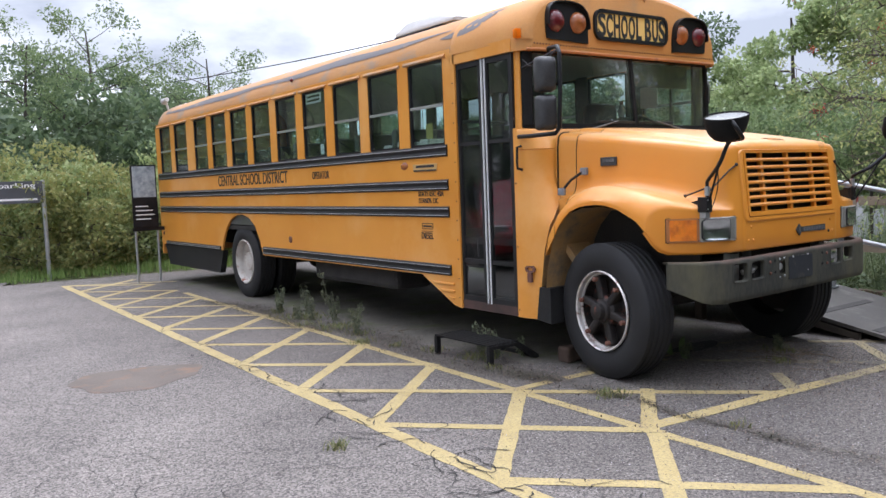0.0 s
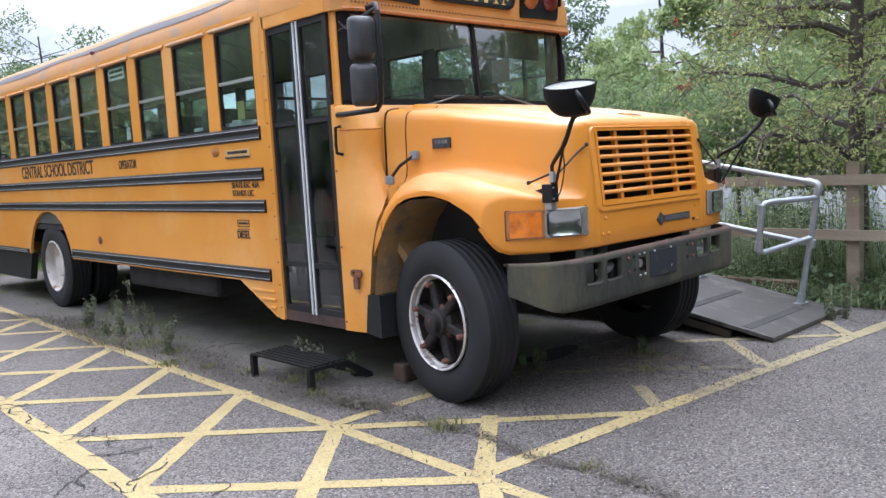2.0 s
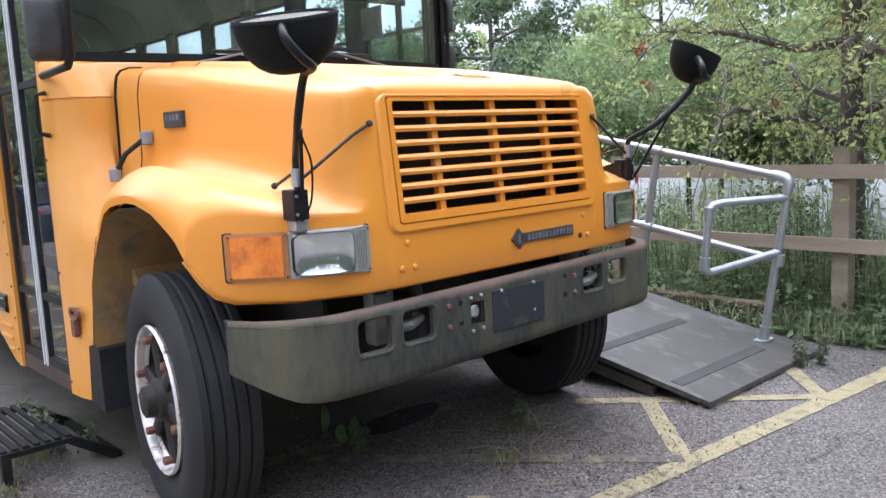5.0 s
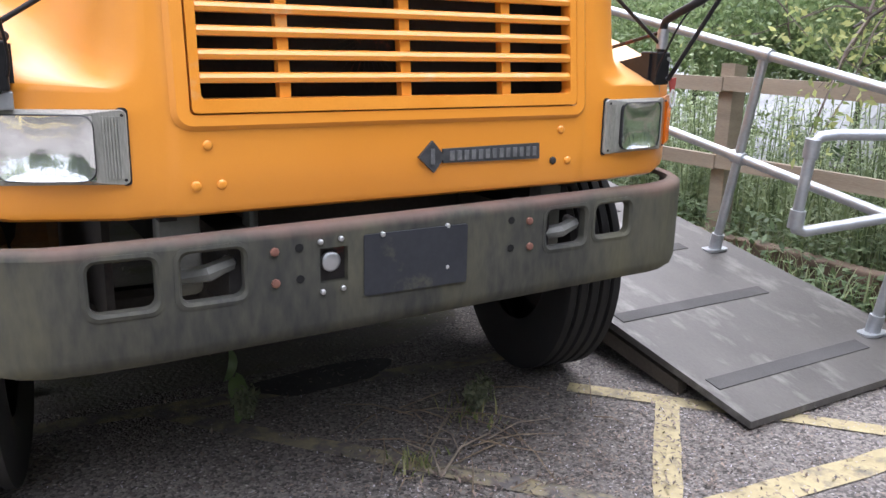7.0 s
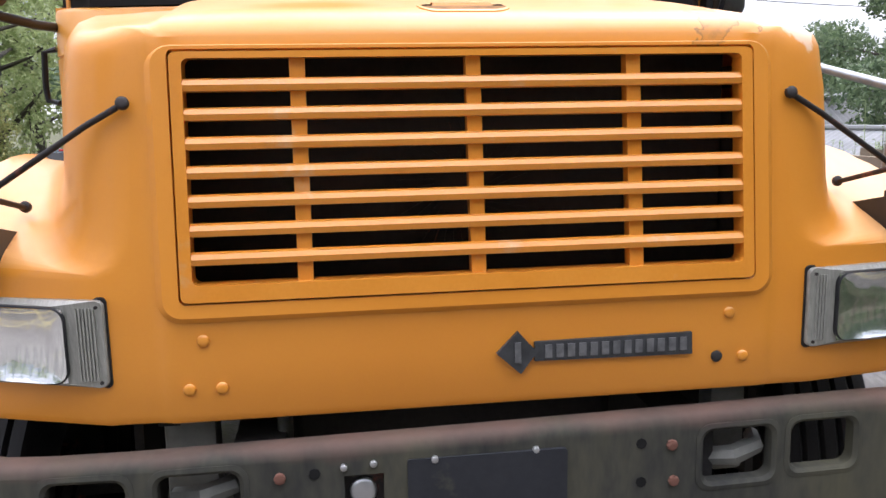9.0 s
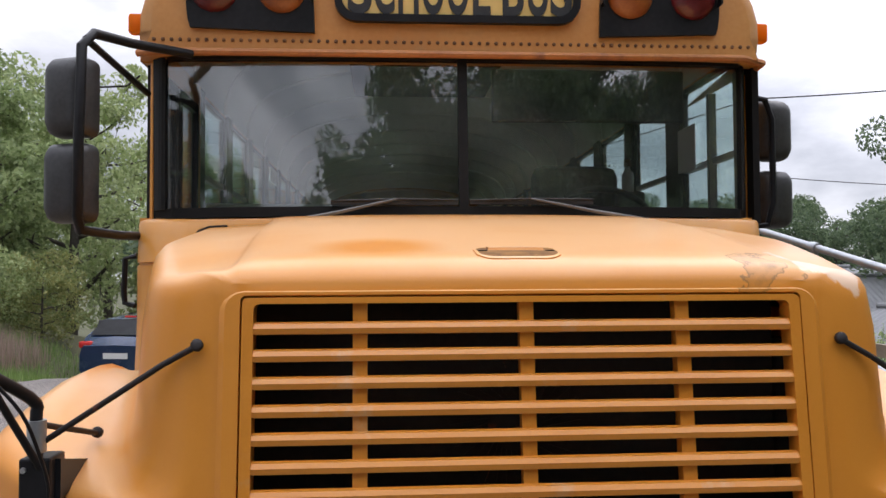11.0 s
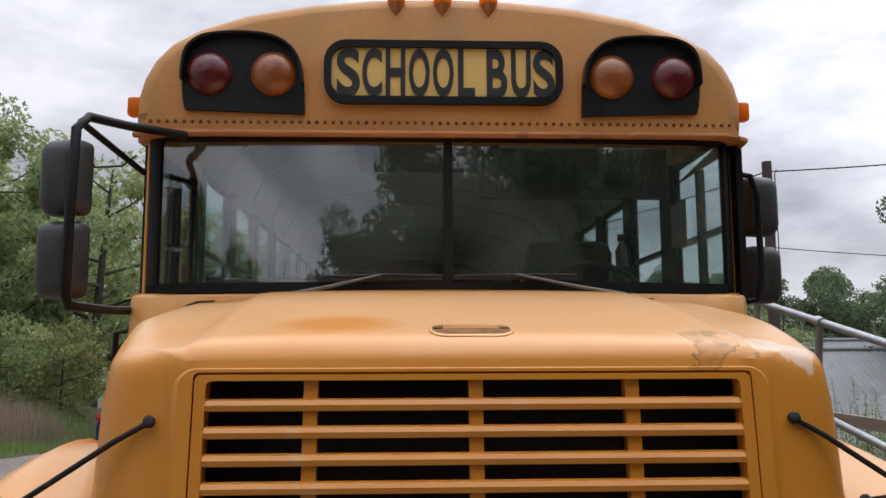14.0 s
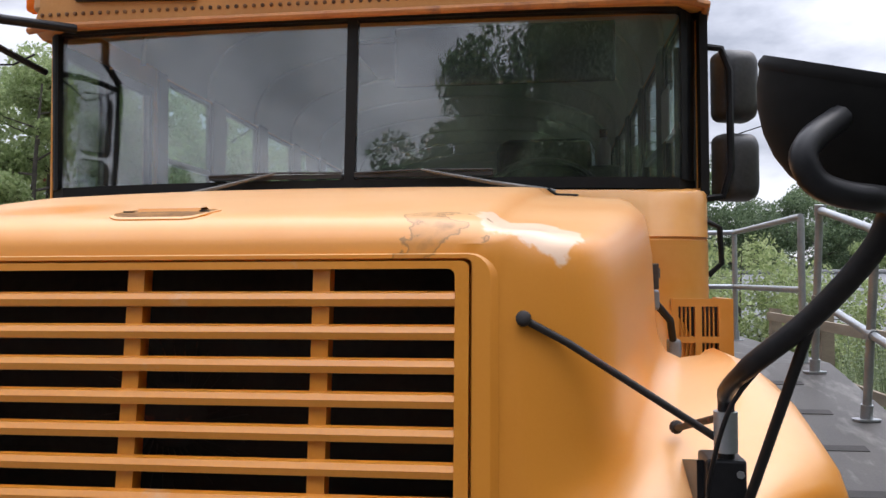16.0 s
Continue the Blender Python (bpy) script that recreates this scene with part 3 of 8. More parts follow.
def inner_x(y):
    return -1.865 + 0.040 * min(y, 6.0)


NODES = [-1.45, -0.27, 0.96, 2.06, 3.22, 4.42, 5.60, 6.72, 7.85, 9.0, 10.15, 11.25]
bm = B()
stripe(bm, (outer_x(-3.4), -3.4), (outer_x(11.33), 11.33), 0.11)
stripe(bm, (inner_x(-2.6), -2.6), (inner_x(8.6), 8.6), 0.085)
stripe(bm, (outer_x(11.3), 11.3), (-1.2, 10.3), 0.09)
for k, y in enumerate(NODES):
    if k > 0 and k != 3:
        stripe(bm, (outer_x(y), y), (inner_x(NODES[k - 1]), NODES[k - 1]), 0.09)
    if k < len(NODES) - 1:
        stripe(bm, (outer_x(y), y), (inner_x(NODES[k + 1]), NODES[k + 1]), 0.10)
stripe(bm, (outer_x(2.06), 2.06), (-0.66, -0.29), 0.085)
stripe(bm, (-1.93, -0.28), (-1.19, 0.37), 0.10)
stripe(bm, (-1.86, -0.20), (-0.2, -0.354), 0.11)
stripe(bm, (-1.82, 0.98), (-1.52, 0.985), 0.085)
stripe(bm, (-1.38, 0.975), (-1.08, 0.965), 0.085)
dull = B()
LINED = surface("dirty_yellow_road_paint", (0.235, 0.195, 0.105), (0.335, 0.28, 0.155), 3.4, 0.8, fine=80, bump=0.5, spots=(0.12, 0.105, 0.08), spot_scale=14.0, spot_edge=(0.50, 0.70))
stripe(dull, (-0.2, -0.354), (3.0, -0.65), 0.11)
stripe(dull, (-0.50, -0.30), (-0.20, 0.02), 0.09)
stripe(dull, (0.66, -0.40), (1.26, 0.19), 0.09)
stripe(dull, (0.98, 0.45), (1.85, -0.50), 0.085)
stripe(dull, (1.85, -0.5), (2.35, -0.05), 0.09)
tagged(part("dirty_marking", dull, LINED), "dirty faded yellow lines in front of the bus", "road marking", kind="structure")
worn = B()
LINEW = surface("almost_gone_yellow_paint", (0.15, 0.13, 0.09), (0.24, 0.20, 0.11), 4, 0.85, fine=70, bump=0.5, spots=(0.085, 0.078, 0.074), spot_scale=9.0, spot_edge=(0.40, 0.58))
stripe(worn, (-1.15, 1.06), (1.06, 0.83), 0.09)
stripe(worn, (-0.50, 0.98), (0.66, -0.40), 0.085)
tagged(part("worn_marking", worn, LINEW), "almost worn away yellow lines under the bus nose", "road marking", kind="structure")
tagged(part("road_marking", bm, LINEY), "worn cracked yellow hatched lines painted on the asphalt", "road marking", kind="structure")

# ================= the school bus =================
bus = thing("school_bus", (0, 0, 0), "yellow long-nosed school bus with black stripes, parked on a hatched box", "bus")
SX = 1.215
RAILGLINT = surface("rail_edge_highlight", (0.22, 0.22, 0.22), (0.46, 0.455, 0.45), 5, 0.5, bump=0.05)
WIN = [(3.124 + 0.733 * i - 0.555, 3.124 + 0.733 * i) for i in range(9)] + [(9.32, 9.918), (10.10, 10.658)]
Z0, Z1 = 1.80, 2.555

INNER = surface("dark_grey_inner_panel", (0.05, 0.055, 0.05), (0.09, 0.095, 0.085), 3, 0.6, bump=0.05)
ARCH = [(6.65, 0.62), (6.72, 0.80), (6.87, 1.00), (7.05, 1.10), (7.28, 1.145), (7.52, 1.13), (7.72, 1.06), (7.88, 0.94), (8.01, 0.78), (8.09, 0.62)]


def side(sign):
    x0, x1 = sign * SX, sign * (SX - 0.03)
    bm = B()
    front = 2.455 if sign < 0 else 1.66
    low = [(front, 0.37), (2.50, 0.37), (3.01, 0.62)] if sign < 0 else [(front, 0.62)]
    slab(bm, low + ARCH + [(10.80, 0.62), (10.80, Z0), (front, Z0)], "x", x0, x1)
    wins = WIN if sign < 0 else [(1.74, 2.36)] + WIN
    edges = [front] + [e for w in wins for e in w] + [10.80]
    panel = part("side_panel", bm, YELLOW, bus)
    for a, b in zip(edges[::2], edges[1::2]):
        bm = B()
        box(bm, *sorted((x0, x1)), a, b, Z0, Z1)
        part("window_pillar", bm, YELLOW, bus)
    bm = B()
    box(bm, *sorted((x0, x1)), front, 10.80, Z1, 2.62)
    part("roof_rail", bm, YELLOW, bus)
    for a, b in zip(edges[::2], edges[1::2]):
        bm = B()
        box(bm, *sorted((x1 - sign * 0.002, x1 - sign * 0.014)), a + 0.004, b - 0.004, Z0, Z1 + 0.02)
        part("inner_pillar", bm, INNER, bus, "dark grey inner window pillar")
    bm = B()
    box(bm, *sorted((x1 - sign * 0.002, x1 - sign * 0.010)), max(front, 2.46), 10.79, 1.0, Z0 - 0.003)
    part("inner_wall", bm, INNER, bus, "dark grey inner wall panel")
    # windows: a frame with a rail across, and two panes
    for a, b in wins:
        bm = B()
        xf0, xf1 = sign * (SX - 0.008), sign * (SX - 0.035)
        ring(bm, rect(a, b, Z0, Z1, 0.03), rect(a + 0.022, b - 0.022, Z0 + 0.022, Z1 - 0.022, 0.02), "x", xf0, xf1)
        win = part("window", bm, BLACKP, bus)
        bm = B()
        box(bm, *sorted((sign * (SX - 0.004), sign * (SX - 0.034))), a + 0.02, b - 0.02, 2.145, 2.17)
        part("sash_rail", bm, ALU, win)
        for z0, z1, dx in ((Z0 + 0.02, 2.15, 0.022), (2.165, Z1 - 0.02, 0.028)):
            bm = B()
            box(bm, *sorted((sign * (SX - dx), sign * (SX - dx - 0.004))), a + 0.02, b - 0.02, z0, z1)
            pane = part("pane", bm, GLASSS, win)
    # rub rails: ribbed black channels
    for z, h, y0, y1 in ((1.75, 0.105, front + 0.08, 10.78), (1.447, 0.10, front + 0.08, 10.78), (1.205, 0.10, front + 0.08, 10.78), (0.683, 0.10, front + 0.08, 6.62), (0.65, 0.06, 8.12, 10.6)):
        bm = B()
        prof = [(0.0, -h / 2), (0.012, -h / 2 + 0.006), (0.02, -h / 2 + 0.02), (0.012, -0.006), (0.012, 0.006), (0.02, h / 2 - 0.02), (0.012, h / 2 - 0.006), (0.0, h / 2)]
        rows = [[bm.verts.new((x0 + sign * p[0], y, z + p[1])) for p in prof] for y in (y0, y1)]
        for i in range(len(prof) - 1):
            bm.faces.new((rows[0][i], rows[0][i + 1], rows[1][i + 1], rows[1][i]))
        bm.faces.new(rows[0])
        bm.faces.new(rows[1])
        rr = part("rub_rail", bm, BLACKP, bus)
        # two pale strips painted as the highlights along the rail's ridges
        for dz in (h / 2 - 0.02, -h / 2 + 0.02):
            bm = B()
            box(bm, *sorted((x0 + sign * 0.019, x0 + sign * 0.0215)), y0, y1, z + dz - 0.003, z + dz + 0.003)
            part("rail_edge", bm, RAILGLINT, rr)
    return panel


side(-1)
side(1)

# roof and front cap: an arch pulled along the bus, its ends rounded
HALF = [(1.215, 2.56), (1.213, 2.63), (1.195, 2.70), (1.155, 2.775), (1.09, 2.845), (0.98, 2.905), (0.80, 2.965), (0.55, 3.012), (0.28, 3.038), (0.0, 3.047)]


def arch_section(k, kx=None):
    pts = [(x * (kx or k), 2.5 + (z - 2.5) * k) for x, z in HALF]
    return [(-x, z) for x, z in pts] + [(x, z) for x, z in pts[-2::-1]]


bm = B()
rows = loft(bm, [[(x, y, z) for x, z in arch_section(k)] for y, k in ((2.42, 1.0), (10.55, 1.0), (10.75, 0.985), (10.83, 0.96), (10.87, 0.92))])
bm.faces.new(rows[-1])
part("roof", bm, ROOFY, bus, smooth=True)
bm = B()
rows = loft(bm, [[(x, y, z) for x, z in arch_section(k, kx)] for y, k, kx in ((1.478, 0.895, 0.928), (1.480, 0.905, 0.932), (1.492, 0.945, 0.950), (1.512, 0.982, 0.968), (1.56, 1.003, 0.984), (1.66, 1.004, 0.998), (2.36, 1.004, 1.004), (2.43, 1.006, 1.006), (2.44, 1.0, 1.0))])
lip = [(-1.16, 1.478, 2.475), (1.16, 1.478, 2.475)]
a, b = bm.verts.new(lip[0]), bm.verts.new(lip[1])
bm.faces.new([a] + rows[0] + [b])
a2, b2 = bm.verts.new((-1.21, 1.62, 2.475)), bm.verts.new((1.21, 1.62, 2.475))
bm.faces.new((a, b, b2, a2))
for s, q, q2 in ((0, a, a2), (-1, b, b2)):
    bm.faces.new([q] + [r[s] for r in rows[:5]] + [q2])
    bm.faces.new([q2, rows[4][s], rows[5][s], bm.verts.new((q2.co.x, 2.45, 2.475)), ])
cap = part("front_cap", bm, CAPY, bus, "weathered yellow front roof cap", smooth=True)

# rear wall
bm = B()
slab(bm, [(-SX, 0.45), (SX, 0.45), (SX, 2.56), (-SX, 2.56)], "y", 10.80, 10.86)
part("rear_wall", bm, YELLOW, bus)

# headliner, floor and underbody
LINER = surface("pale_headliner", (0.52, 0.54, 0.46), (0.62, 0.62, 0.54), 3, 0.7, bump=0.05)
bm = B()
loft(bm, [[(x, y, z) for x, z in arch_section(0.965)] for y in (1.62, 10.75)])
part("headliner", bm, LINER, bus, "pale grey-green inner roof lining", smooth=True)
for y in [2.3 + 0.735 * k for k in range(11)]:
    bm = B()
    pts = [(x, y, z) for x, z in arch_section(0.955)]
    tube(bm, pts, 0.012, 6)
    part("roof_rib", bm, LINER, bus, smooth=True)
bm = B()
box(bm, -1.18, 1.18, 1.65, 10.8, 0.93, 0.99)
part("floor_pan", bm, UNDER, bus)
for s in (-1, 1):
    bm = B()
    box(bm, s * 0.43 - 0.04, s * 0.43 + 0.04, 0.25, 10.5, 0.62, 0.86)
    part("frame_rail", bm, UNDER, bus)
    bm = B()
    box(bm, s * 0.9 - 0.22, s * 0.9 + 0.22, 3.6, 5.4, 0.40, 0.92, bev=0.05)
    part("fuel_tank", bm, UNDER, bus)
    bm = B()
    slab(bm, [(8.09, 0.62), (10.75, 0.62), (10.55, 0.28), (8.25, 0.28)], "x", s * 1.20, s * 1.12)
    part("rear_skirt", bm, DARK, bus)
    bm = B()
    box(bm, s * 0.80 - 0.01, s * 0.80 + 0.01, 6.55, 8.15, 0.6, 1.2)
    box(bm, *sorted((s * 0.8, s * 1.2)), 6.5, 8.2, 1.18, 1.22)
    part("rear_wheel_housing", bm, UNDER, bus)
for y, z, r in ((0.79, 0.49, 0.05), (7.37, 0.49, 0.08)):
    bm = B()
    tube(bm, [(-1.0, y, z), (1.0, y, z)], r, 10)
    part("axle", bm, UNDER, bus)
bm = B()
lathe(bm, [(0.0001, -0.22), (0.12, -0.2), (0.19, -0.08), (0.19, 0.08), (0.12, 0.2), (0.0001, 0.22)], (0, 7.37, 0.49), (0, 1, 0), 16)
part("differential", bm, UNDER, bus, smooth=True)
bm = B()
box(bm, -0.42, 0.42, 0.35, 1.5, 0.58, 1.15, bev=0.06)
part("engine", bm, UNDER, bus)
bm = B()
tube(bm, [(0.3, 1.5, 0.5), (0.55, 3.2, 0.5), (0.55, 6.5, 0.52), (0.75, 7.0, 0.7), (0.75, 10.4, 0.6)], 0.05, 8)
part("exhaust_pipe", bm, UNDER, bus)
# liners of the front wheel housings
LINERW = surface("dusty_yellow_wheel_liner", (0.30, 0.17, 0.06), (0.40, 0.25, 0.11), 4, 0.85, bump=0.1, spots=(0.14, 0.11, 0.08), spot_scale=4, spot_edge=(0.45, 0.65))
for s in (-1, 1):
    bm = B()
    pts = [(0.37, 1.075), (0.45, 1.155), (0.6, 1.225), (0.78, 1.25), (0.95, 1.24), (1.09, 1.195), (1.2, 1.09), (1.27, 0.97), (1.33, 0.77), (1.36, 0.55)]
    loft(bm, [[(s * x, y, z) for y, z in pts] for x in (1.185, 0.72)])
    part("wheel_liner", bm, LINERW, bus, "dusty inner fender liner", smooth=True)
    bm = B()
    slab(bm, [(0.27, 0.94)] + pts + [(1.36, 0.5), (0.27, 0.6)], "x", s * 0.72, s * 0.70)
    part("liner_wall", bm, UNDER, bus)
    bm = B()
    slab(bm, [(1.02, 0.66), (1.33, 1.02), (1.37, 0.98), (1.06, 0.62)], "x", s * 0.78, s * 1.02)
    part("liner_brace", bm, LINERW, bus)
    bm = B()
    slab(bm, [(1.30, 0.62), (1.42, 0.62), (1.46, 0.36), (1.30, 0.34)], "x", s * 0.85, s * 1.19)
    part("mud_flap", bm, DARK, bus)

# cowl: side panels ahead of the door
for s in (-1, 1):
    bm = B()
    slab(bm, [(1.66, 0.36), (1.622, 0.362), (1.622, 1.875), (1.66, 1.875)], "x", s * 1.2085, s * 1.165)
    part("cowl_side", bm, YELLOW, bus)
    bm = B()
    box(bm, *sorted((s * (1.149 if s < 0 else 1.215), s * (1.135 if s < 0 else 1.188))), 1.60, 1.66, 1.85, 2.50)
    part("front_pillar", bm, SEALR, bus)
bm = B()
box(bm, -1.215, -1.17, 2.40, 2.46, 0.36, 2.58)
part("door_pillar", bm, YELLOW, bus)
bm = B()
slab(bm, [(-1.174, 1.668), (-1.150, 1.668), (-1.150, 1.612), (-1.158, 1.606), (-1.167, 1.610), (-1.172, 1.624)], "z", 1.84, 2.49)
part("corner_pillar", bm, YELLOW, bus, "yellow corner pillar between door and windscreen")
bm = B()
box(bm, -1.215, -1.17, 1.655, 2.42, 2.48, 2.58)
part("door_header", bm, YELLOW, bus)


def screen_y(x, z):
    """The windscreen bows forward in the middle and leans back a little."""
    k = (z - 1.89) / 0.57
    wrap = 0.075 * max(0.0, (abs(x) - 1.10) / 0.07) ** 1.6
    return (1.455 + 0.115 * (abs(x) / 1.15) ** 3) * (1 - k) + (1.508 + 0.04 * (abs(x) / 1.1) ** 3) * k + wrap


bm = B()
def cowl_mid(x, z):
    k = max(0.0, min(1.0, (z - 1.70) / 0.165))
    return 1.432 * (1 - k) + (1.44 + 0.115 * (abs(x) / 1.15) ** 3) * k


def cowl_corner(z, g):
    """The rounded corner of the cowl at a height, from the side round towards the front."""
    ry = 1.624 - cowl_mid(1.0, z) if z > 1.49 else lerp(z, [(0.9, 0.37), (1.1, 0.38), (1.3, 0.27), (1.5, 0.192)])
    end = lerp(z, [(0.36, 62.0), (0.7, 54.0), (0.9, 50.0), (1.1, 42.0), (1.22, 20.0), (1.3, 0.0)])
    return [((1.0 + 0.2085 * math.sin(radians(a))) * (1 - g), 1.624 - ry * math.cos(radians(a)) + g, z) for a in [90 - (90 - end) * i / 10 for i in range(11)]]


LEVELS = [(z, 0) for z in (0.362, 0.5, 0.65, 0.8, 0.9, 1.0, 1.05, 1.1, 1.16, 1.22, 1.3, 1.4, 1.5, 1.6, 1.693)] + [(1.696, 0.006), (1.702, 0.006), (1.705, 0), (1.75, 0), (1.81, 0), (1.85, 0), (1.862, 0.004)]
for s in (-1, 1):
    bm = B()
    rows = [[(s * x, y, z) for x, y, z in cowl_corner(z, g)] for z, g in LEVELS]
    rows.append([(x * 0.99, y + 0.05, 1.874) for x, y, z in rows[-1]])
    loft(bm, rows)
    part("cowl_corner", bm, YELLOW, bus, smooth=True)
    bm = B()
    loft(bm, [[r[-1], (r[-1][0] - s * 0.012, r[-1][1] + 0.004, r[-1][2]), (s * 0.98, r[-1][1] + 0.03, r[-1][2])] for r in rows[:10]])
    part("arch_lip", bm, LINERW, bus)
bm = B()
xs = [-1.0 + 2.0 * i / 16 for i in range(17)]
loft(bm, [[(x * (1 - g), cowl_mid(x, z) + g, z) for x in xs] for z, g in LEVELS if z > 1.25] + [[(x * 0.99, cowl_mid(x, 1.87) + 0.06, 1.874) for x in xs]])
part("cowl_front", bm, YELLOW, bus, smooth=True)

# windscreen: two panes in a black rubber frame
for x0, x1 in ((-1.098, -0.001), (0.030, 1.125)):
    bm = B()
    n = 10
    rows = []
    for k, d in ((0, 0.0), (1, 0.005)):
        rows.append([[bm.verts.new((x, screen_y(x, z) + d, z)) for x in [x0 + (x1 - x0) * i / n for i in range(n + 1)]] for z in (1.905, 2.48)])
    for r in rows:
        for i in range(n):
            bm.faces.new((r[0][i], r[0][i + 1], r[1][i + 1], r[1][i]))
    part("windscreen_pane", bm, GLASSW, bus, smooth=True)
bm = B()
n = 28
for z0, z1, x0, x1 in ((1.868, 1.905, -1.152, 1.19), (2.462, 2.50, -1.152, 1.19), (1.90, 2.47, -1.152, -1.094), (1.90, 2.47, 1.120, 1.142), (1.90, 2.47, -0.003, 0.032)):
    m = n if x1 - x0 > 1 else 4
    g = [[[bm.verts.new((x, screen_y(x, z) + d, z)) for x in [x0 + (x1 - x0) * i / m for i in range(m + 1)]] for z in (z0, z1)] for d in (-0.012, 0.03)]
    for i in range(m):
        bm.faces.new((g[0][0][i], g[0][0][i + 1], g[0][1][i + 1], g[0][1][i]))
        bm.faces.new((g[1][0][i], g[1][1][i], g[1][1][i + 1], g[1][0][i + 1]))
        for j in (0, 1):
            bm.faces.new((g[0][j][i], g[1][j][i], g[1][j][i + 1], g[0][j][i + 1]))
    for i in (0, m):
        bm.faces.new((g[0][0][i], g[0][1][i], g[1][1][i], g[1][0][i]))
part("windscreen_frame", bm, SEALR, bus, "black rubber windscreen frame")
bm = B()
loft(bm, [[(x, screen_y(x, z) + d, z) for x, d in ((1.141, 0.0), (1.158, -0.004), (1.172, 0.0), (1.186, 0.012), (1.186, 0.05), (1.141, 0.05))] for z in (1.90, 2.47)], True)
part("corner_post", bm, BLACKP, bus, "glossy black corner post of the windscreen")
bm = B()
box(bm, 1.165, 1.20, 1.985, 2.010, 1.88, 2.46)
part("window_divider", bm, INNER, bus, "dark upright dividing the driver's window")

# ---- hood with fenders ----
YE = 1.43
ZT = [(0.0, 1.628), (0.01, 1.648), (0.03, 1.662), (0.06, 1.672), (0.18, 1.69), (0.4, 1.728), (0.7, 1.775), (1.0, 1.812), (1.21, 1.838), (1.43, 1.86)]
XS = [(0.0, 0.618), (0.005, 0.645), (0.012, 0.668), (0.03, 0.706), (0.06, 0.736), (0.1, 0.758), (0.15, 0.775), (0.2, 0.788), (0.4, 0.838), (0.6, 0.886), (0.75, 0.912), (0.9, 0.922), (1.05, 0.928), (1.21, 0.934), (1.43, 0.96)]
ZF = [(0.0, 1.168), (0.1, 1.172), (0.2, 1.205), (0.34, 1.260), (0.5, 1.306), (0.7, 1.338), (0.88, 1.344), (1.0, 1.326), (1.15, 1.262), (1.255, 1.18), (1.33, 1.10), (1.43, 0.98)]
ZV = [(0.0, 1.20), (0.1, 1.235), (0.2, 1.275), (0.34, 1.308), (0.57, 1.352), (0.7, 1.366), (0.9, 1.370), (1.15, 1.338), (1.43, 1.27)]
ZB = [(0.0, 0.935), (0.27, 0.942), (0.285, 0.955), (0.31, 1.01), (0.345, 1.075), (0.43, 1.155), (0.6, 1.237), (0.76, 1.27), (0.95, 1.255), (1.09, 1.205), (1.2, 1.115), (1.27, 1.02), (1.35, 0.93), (1.43, 0.82)]
XC = [(0.0, 0.578), (0.4, 0.605), (0.8, 0.635), (1.2, 0.665), (1.43, 0.69)]
YF = [(0.0, 0.0), (0.580, 0.0), (0.600, 0.008), (0.625, 0.010), (0.70, 0.011), (0.80, 0.026), (0.88, 0.058), (0.94, 0.098), (1.02, 0.17), (1.08, 0.228), (1.13, 0.272), (1.17, 0.305), (1.203, 0.345)]


YFR = [(0.0, 0.0), (0.580, 0.0), (0.600, 0.004), (0.70, 0.004), (0.80, 0.008), (0.88, 0.022), (0.94, 0.045), (1.02, 0.098), (1.08, 0.155), (1.13, 0.208), (1.17, 0.256), (1.203, 0.31)]
NOSE = {-1: YF, 1: YFR}      # the driver's corner is a little blunter


def nose_lean(z):
    return 0.105 * max(0.0, z - 1.157)


def hood_section(s, sg=-1):
    yn = YE * s
    xs = lerp(yn, XS)
    xw = xs + 0.014
    xc = lerp(yn, XC)
    d = xs - xc
    up = min(1.0, yn / 0.10 + 0.15)
    out = []
    for x, zk, dz in ((0, "t", .013 * up), (0.28, "t", .012 * up), (0.43, "t", .010 * up), (xc - 0.05, "t", .006 * up), (xc - 0.016, "t", .001), (xc - 0.004, "t", -.010 * up), (xc + min(0.012, 0.2 * d), "t", -.020 * up), (xc + 0.3 * d, "t", -.024 * up), (xc + 0.55 * d, "t", -.028 * up - .002), (xc + 0.78 * d, "t", -.033), (xc + 0.91 * d, "t", -.046), (xc + 0.975 * d, "t", -.066), (xs, "t", -.095), (xs + 0.008, "t", -.15),
                      (xw, "v", .11), (xw + 0.008, "v", .06), (xw + 0.028, "v", .024), (xw + 0.068, "v", .004), (0.5 * (xw + 1.21), "m", .012), (1.08, "f", .022), (1.13, "f", 0), (1.165, "f", -.028), (1.188, "f", -.065), (1.203, "f", -.11), (1.203, "b", 0.02), (1.203, "b", 0), (1.188, "b", 0.002), (1.155, "b", 0.012)):
        yf = lerp(abs(x), NOSE[sg])
        y = yf + s * (YE - yf)
        z = {"t": lerp(y, ZT), "v": lerp(y, ZV), "m": 0.5 * (lerp(y, ZV) + lerp(y, ZF)), "f": lerp(y, ZF), "b": lerp(y, ZB)}[zk] + dz
        if zk == "f":
            z = max(z + 0.035 * math.sqrt(min(1.0, (y - yf) / 0.05)), lerp(y, ZB) + 0.03)
        if zk == "m":
            z += 0.018 * math.sqrt(min(1.0, (y - yf) / 0.05))
        if x > 1.05:
            x -= 0.045 * max(0.0, (y - 1.0) / 0.3) ** 1.3
        y += nose_lean(z) * (1 - s) ** 3
        out.append((x, y, z))
    return out


